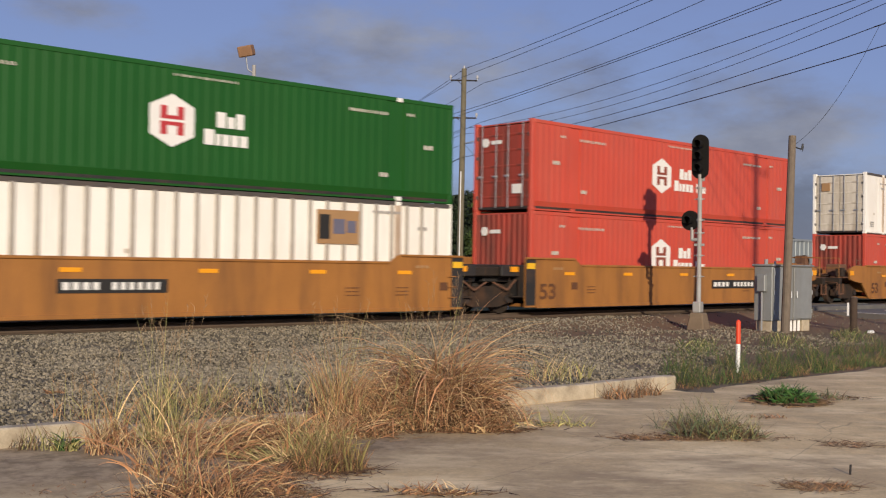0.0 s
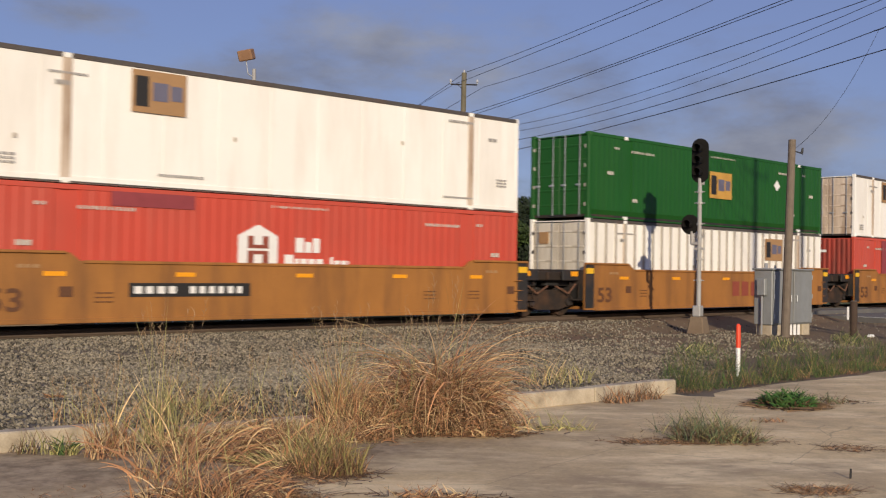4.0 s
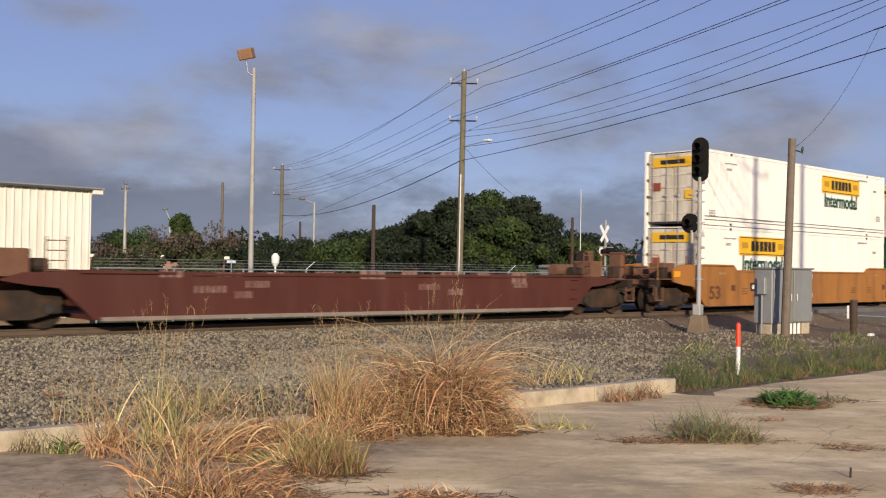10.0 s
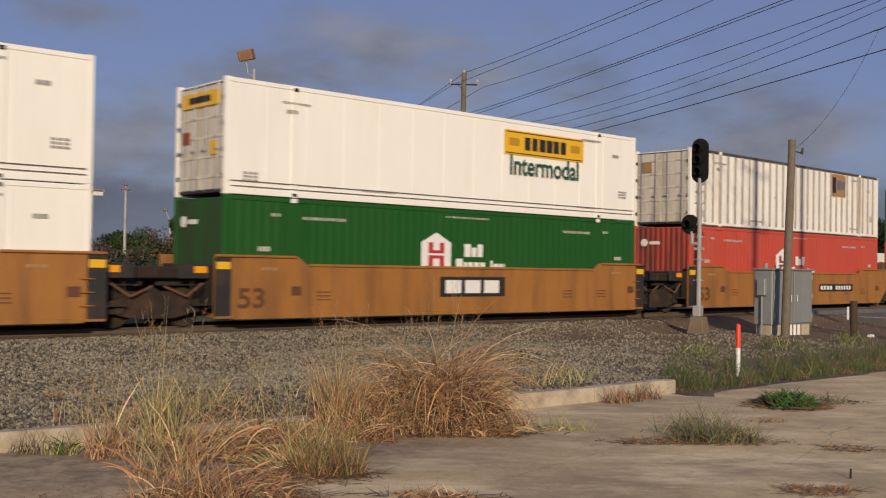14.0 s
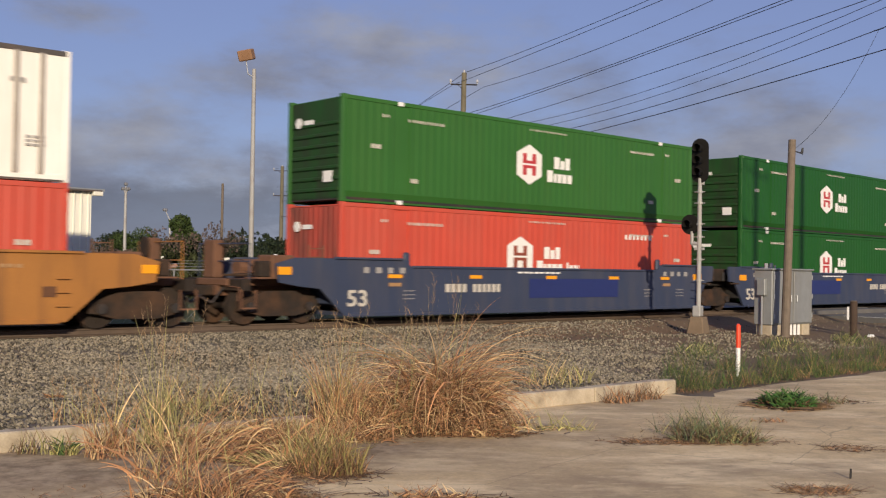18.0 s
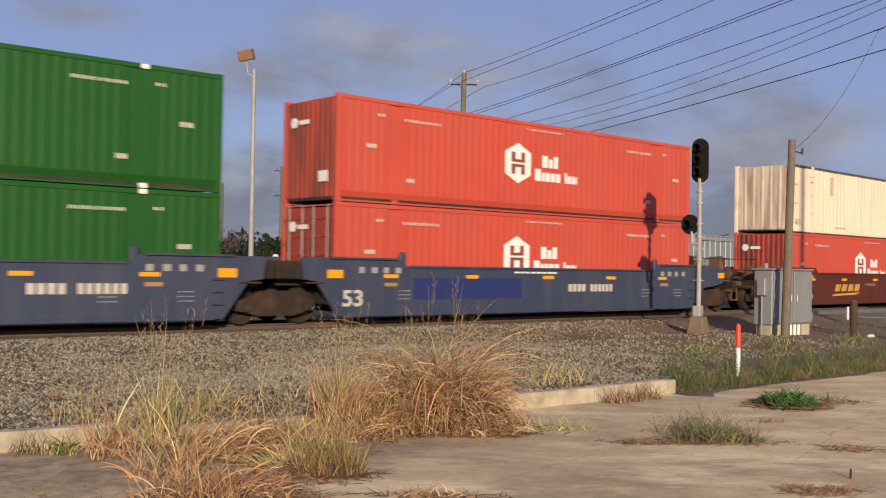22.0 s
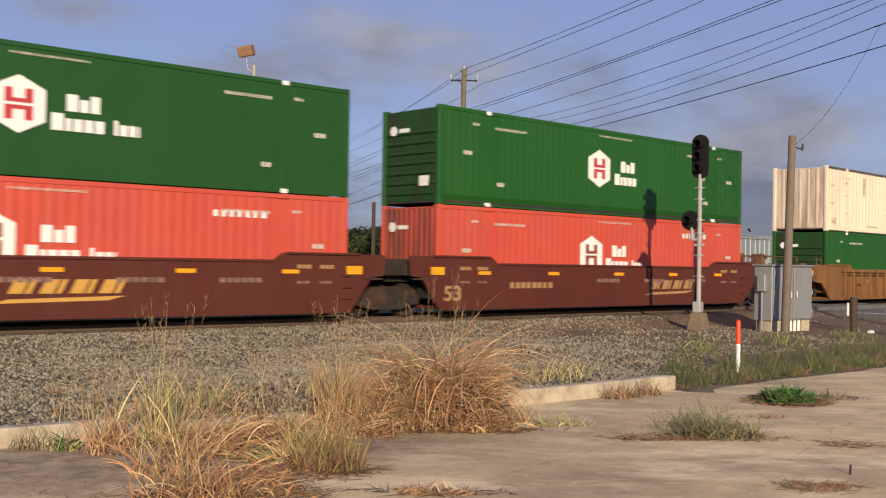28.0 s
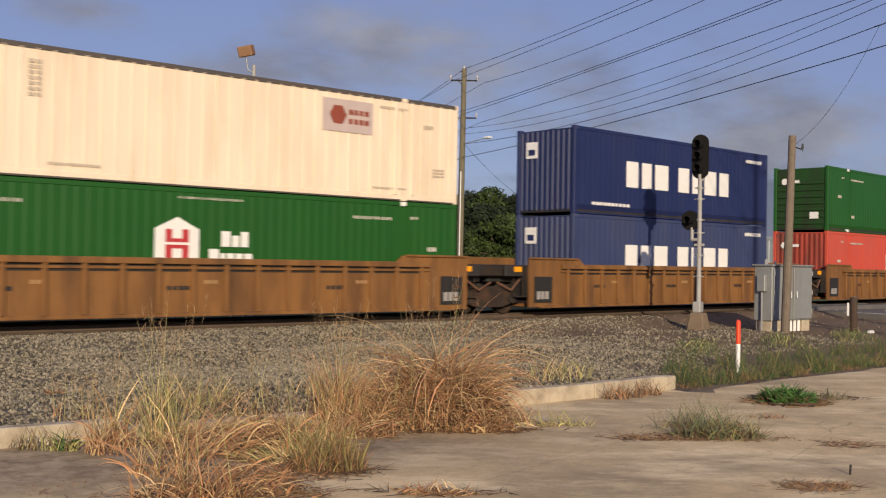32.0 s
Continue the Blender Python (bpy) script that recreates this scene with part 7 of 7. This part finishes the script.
def make_grass():
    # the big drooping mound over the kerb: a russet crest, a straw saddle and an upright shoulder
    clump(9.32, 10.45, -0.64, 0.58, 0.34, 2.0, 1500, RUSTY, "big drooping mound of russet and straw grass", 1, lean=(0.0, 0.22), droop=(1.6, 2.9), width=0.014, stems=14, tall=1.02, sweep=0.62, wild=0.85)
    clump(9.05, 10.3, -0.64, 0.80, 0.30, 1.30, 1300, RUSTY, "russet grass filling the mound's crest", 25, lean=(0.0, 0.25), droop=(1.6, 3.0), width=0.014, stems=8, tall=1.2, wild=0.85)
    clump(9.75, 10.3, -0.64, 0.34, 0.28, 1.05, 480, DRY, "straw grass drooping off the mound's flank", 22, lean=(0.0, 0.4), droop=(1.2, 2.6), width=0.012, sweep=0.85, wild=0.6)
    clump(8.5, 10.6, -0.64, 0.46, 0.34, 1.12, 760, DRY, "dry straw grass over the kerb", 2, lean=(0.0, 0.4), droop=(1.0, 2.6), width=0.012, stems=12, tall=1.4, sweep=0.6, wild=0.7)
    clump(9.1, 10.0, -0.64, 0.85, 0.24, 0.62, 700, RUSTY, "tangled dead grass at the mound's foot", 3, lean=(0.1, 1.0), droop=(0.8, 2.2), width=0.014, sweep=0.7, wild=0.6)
    clump(7.9, 10.8, -0.64, 0.32, 0.34, 1.12, 640, DRY, "upright straw grass beside the mound", 14, lean=(0.0, 0.22), droop=(0.05, 0.8), stems=22, tall=1.45)
    clump(7.85, 10.35, -0.64, 0.42, 0.28, 0.62, 420, RUSTY, "russet grass bent towards the yard", 18, lean=(0.1, 0.8), droop=(0.5, 1.8), width=0.012)
    clump(10.25, 10.15, -0.64, 0.30, 0.22, 0.45, 130, BROWN, "brown grass thinning out along the kerb", 15, lean=(0.1, 1.0), droop=(0.4, 1.6))
    clump(10.5, 9.45, -0.64, 0.55, 0.16, 0.34, 130, OLIVE, "thin yellowing grass on the concrete", 4, lean=(0.1, 1.1), droop=(0.3, 1.2))
    # the olive tuft before it
    clump(6.35, 8.85, -0.64, 0.38, 0.22, 0.50, 620, TUFT, "upright yellow-green grass tuft", 5, lean=(0.0, 0.30), droop=(0.0, 0.8), width=0.011, stems=5, tall=1.2)
    clump(6.75, 9.75, -0.64, 0.45, 0.40, 0.55, 330, MIXED, "olive grass between the mounds", 6, lean=(0.0, 0.6), droop=(0.2, 1.2), stems=4, tall=1.3)
    clump(6.2, 9.6, -0.64, 0.40, 0.20, 0.46, 190, OLIVE, "golden grass laid over sideways", 23, lean=(0.5, 1.2), droop=(0.2, 0.9), sweep=0.2)
    # the russet clumps at the front
    clump(4.5, 8.35, -0.64, 0.52, 0.34, 0.66, 420, RUSTY, "tangled russet dead grass", 7, lean=(0.0, 0.8), droop=(0.1, 1.7), width=0.012, stems=5, tall=1.5)
    clump(5.2, 8.45, -0.64, 0.42, 0.30, 0.40, 260, RUSTY, "low tangle of russet grass", 19, lean=(0.2, 1.0), droop=(0.5, 2.0), width=0.012)
    clump(4.95, 9.7, -0.64, 0.40, 0.30, 0.95, 140, DRY, "dry straw grass leaning all ways", 16, lean=(0.0, 0.5), droop=(0.2, 1.4), width=0.012, stems=4, tall=1.2)
    clump(5.85, 10.3, -0.64, 0.45, 0.30, 0.78, 190, RUSTY, "russet grass arching over bare concrete", 20, lean=(0.3, 1.0), droop=(0.6, 1.6), width=0.014, sweep=0.85)
    clump(5.75, 11.4, -0.62, 0.26, 0.22, 0.95, 120, OLIVE, "tall yellow-green stalks with seed heads", 8, lean=(0.0, 0.25), droop=(0.05, 0.7), stems=16, tall=1.70)
    clump(6.1, 10.95, -0.62, 0.75, 0.36, 0.62, 300, DRY, "straw grass bent over the kerb", 17, lean=(0.2, 1.0), droop=(0.5, 1.5), width=0.012, sweep=0.8)
    clump(5.05, 11.25, -0.62, 0.28, 0.2, 0.80, 90, DRY, "thin dry grass along the kerb", 9, lean=(0.0, 0.35), droop=(0.1, 0.8), stems=6, tall=1.15)
    clump(4.9, 10.95, -0.62, 0.28, 0.2, 0.62, 90, RUSTY, "thin russet grass before the kerb", 21, lean=(0.0, 0.5), droop=(0.2, 1.2), stems=3, tall=1.2)
    clump(4.45, 11.62, -0.63, 0.45, 0.10, 0.34, 90, (("weed_brown", 3, "brown_blades"), ("grass_olive", 2, "olive_blades")), "withered weeds at the kerb", 10, lean=(0.0, 0.4), droop=(0.1, 0.6))
    clump(4.62, 11.5, -0.64, 0.16, 0.08, 0.24, 60, (("grass_green", 2, "green_leaves"), ("grass_olive", 2, "yellow_blades")), "small leafy weed at the kerb's foot", 24, lean=(0.0, 0.5), droop=(0.3, 1.4), width=0.03)
    clump(6.7, 10.6, -0.64, 0.70, 0.45, 0.52, 420, RUSTY, "low russet grass between the clumps", 11, lean=(0.4, 1.3), droop=(0.3, 1.0))
    clump(5.75, 9.2, -0.64, 0.45, 0.35, 0.32, 170, RUSTY, "flattened russet grass on the concrete", 12, lean=(0.5, 1.4), droop=(0.2, 0.8))
    clump(6.5, 7.35, -0.64, 0.42, 0.13, 0.20, 150, RUSTY, "flat russet weeds on the concrete", 13, lean=(0.4, 1.3), droop=(0.3, 1.0))
    # thin stalks scattered before and behind the kerb
    rng = random.Random(77)
    for i in range(20):
        x = rng.uniform(4.9, 7.8)
        y = rng.uniform(10.2, 11.6) if i % 3 else kerb_y(x) + rng.uniform(0.3, 1.1)
        mats = (DRY, RUSTY, OLIVE, BROWN)[i % 4]
        clump(x, y, -0.64, 0.30, 0.24, rng.uniform(0.45, 0.95), 26, mats, "few thin dry grass stalks", 300 + i, lean=(0.0, 0.5), droop=(0.1, 1.1), width=0.010, stems=3, tall=1.25)
    for i, (x, y) in enumerate(((5.3, 8.2), (5.9, 8.75), (5.2, 9.0))):
        clump(x, y, -0.64, 0.45, 0.25, 0.16, 200, BROWN, "matted brown weeds on the concrete", 330 + i, lean=(0.5, 1.4), droop=(0.2, 0.8), width=0.010)
    clump(4.1, 9.3, -0.64, 0.80, 0.45, 0.10, 70, BROWN, "loose straw strewn on the concrete", 341, lean=(1.0, 1.45), droop=(0.0, 0.3), width=0.010)
    clump(7.0, 11.35, -0.64, 0.85, 0.18, 0.34, 320, RUSTY, "short dead grass along the kerb's face", 342, lean=(0.0, 0.8), droop=(0.2, 1.2), width=0.010)
    clump(6.6, 12.05, -0.52, 0.85, 0.2, 0.34, 150, OLIVE, "short yellow-green grass behind the kerb", 343, lean=(0.0, 0.7), droop=(0.2, 1.2), width=0.009)
    clump(5.6, 14.3, -0.5, 0.16, 0.10, 0.16, 60, BROWN, "small brown weed on the ballast", 340, lean=(0.2, 1.0), droop=(0.2, 0.8))
    # green strip at the end of the kerb
    for i in range(30):
        x = 15.8 + i * 0.55
        clump(x, 11.10 + (i % 3) * 0.30 + 0.012 * i, -0.60, 0.45, 0.40, (0.50 + 0.16 * ((i * 7) % 4) / 4) * (1 - 0.012 * i), 150, GREEN, "green roadside grass along the yard", 100 + i, lean=(0.0, 0.3), droop=(0.05, 0.9), width=0.008, group="grass strip")
    for i in range(36):
        x = 15.65 + i * 0.40
        clump(x, 10.98 + 0.10 * noise.noise((x * 0.9, 3, 0)) + (i % 3) * 0.07, -0.645, 0.32, 0.14, 0.20 + 0.05 * (i % 3), 110, GREEN if i % 5 else BROWN, "low green grass at the concrete's edge", 360 + i, lean=(0.0, 0.5), droop=(0.1, 1.0), width=0.008, group="grass strip")
    for i in range(16):
        x = 19.0 + i * 0.95
        clump(x, 13.2 + (i % 4) * 0.55, -0.52, 0.6, 0.5, 0.30, 80, (("grass_olive", 2, "straw_blades"), ("grass_green", 3, "green_blades")), "sparse low grass on dirt", 140 + i, droop=(0.1, 1.0), group="grass strip")
    for i, (x, y, n) in enumerate(((11.6, 12.0, 50), (12.6, 11.4, 80), (13.2, 11.6, 60), (10.4, 12.3, 40), (7.0, 12.4, 50), (8.6, 12.3, 40), (6.4, 12.6, 40))):
        clump(x, y, -0.5, 0.45, 0.3, 0.50, n, OLIVE, "thin grass growing through the ballast", 170 + i, lean=(0.0, 0.4), droop=(0.1, 0.8))
    for i, x in enumerate((13.4, 13.8, 14.3)):
        clump(x, 10.72, -0.64, 0.22, 0.12, 0.36, 80, BROWN, "withered brown weeds against the kerb", 180 + i, lean=(0.0, 0.5), droop=(0.0, 0.6))
    weedy = (("weed_grey", 5, "green_blades"), ("grass_olive", 2, "yellow_blades"), ("weed_brown", 3, "brown_blades"))
    clump(11.5, 7.55, -0.64, 0.62, 0.28, 0.44, 620, weedy, "low grey-green weed patch on concrete", 190, lean=(0.0, 0.8), droop=(0.1, 0.9), width=0.009)
    clump(12.1, 8.15, -0.64, 0.42, 0.30, 0.50, 240, weedy, "sparse grey-green weeds on concrete", 196, lean=(0.0, 0.6), droop=(0.1, 0.9), width=0.008)
    clump(11.5, 8.35, -0.64, 0.34, 0.14, 0.34, 50, weedy, "few thin weed stalks on concrete", 197, lean=(0.0, 0.5), droop=(0.1, 0.7), width=0.008)
    clump(10.75, 7.95, -0.64, 0.48, 0.16, 0.10, 220, BROWN, "flat brown weed patch on concrete", 191, lean=(0.5, 1.35), droop=(0.2, 0.8), width=0.009)
    clump(15.45, 8.85, -0.64, 0.42, 0.36, 0.34, 1500, (("weed_green", 5, "green_leaves"), ("grass_green", 2, "green_blades")), "bright green leafy weed on concrete", 192, lean=(0.0, 0.9), droop=(0.4, 1.9), width=0.036)
    clump(12.35, 6.2, -0.64, 0.28, 0.2, 0.09, 160, BROWN, "small russet weed patch", 193, lean=(0.5, 1.3), droop=(0.2, 0.8), width=0.008)
    clump(9.65, 5.2, -0.64, 0.34, 0.2, 0.15, 260, BROWN, "small withered weed patch", 194, lean=(0.3, 1.2), droop=(0.2, 0.9), width=0.008)
    clump(16.5, 8.7, -0.64, 0.50, 0.3, 0.20, 150, (("weed_grey", 3, "green_blades"), ("weed_brown", 3, "brown_blades")), "brown weed tuft on concrete", 195, lean=(0.1, 0.9), droop=(0.2, 0.9))
    clump(13.6, 8.1, -0.64, 0.30, 0.12, 0.10, 60, BROWN, "thin brown weeds in a concrete joint", 198, lean=(0.3, 1.2), droop=(0.2, 0.9))


make_grass()

# ---- what moves ----


def run(t):
    """How far the train has gone at t seconds."""
    return 10.0835 * t - 0.006335 * t * t


def motions():
    times = [k * 2.0 for k in range(17)]
    for things in (WELLS, LOADS):
        for row in things:
            thing, middle = row[0], row[1]
            z = row[2] if len(row) > 2 else 0.0
            walk(thing, [(t, track(middle - run(t), HALF, z)) for t in times])
    middles = {w: m for w, m in WELLS}
    for car, ws, x in WHEELS:
        home = Matrix.Translation(ws.location)
        s0 = middles[car] + x
        # the wheels turn while they are anywhere near the view
        t0 = max(0.0, (s0 - 62) / 10.0)
        t1 = min(SECONDS, (s0 + 4) / 9.9)
        if t1 <= 0 or t0 >= SECONDS:
            continue
        step = 0.0666667
        t0, t1 = round(t0 * 15) / 15, round(t1 * 15) / 15
        rows = []
        if t0 > 0:
            rows.append((0.0, home))
        k = 0
        while t0 + k * step <= t1 + 1e-6:
            t = t0 + k * step
            rows.append((t, home @ Matrix.Rotation(-(run(t) - run(t0)) / 0.46, 4, "Y")))
            k += 1
        if rows[-1][0] < SECONDS - 0.1:
            rows.append((SECONDS, rows[-1][1]))
        walk(ws, rows)


motions()
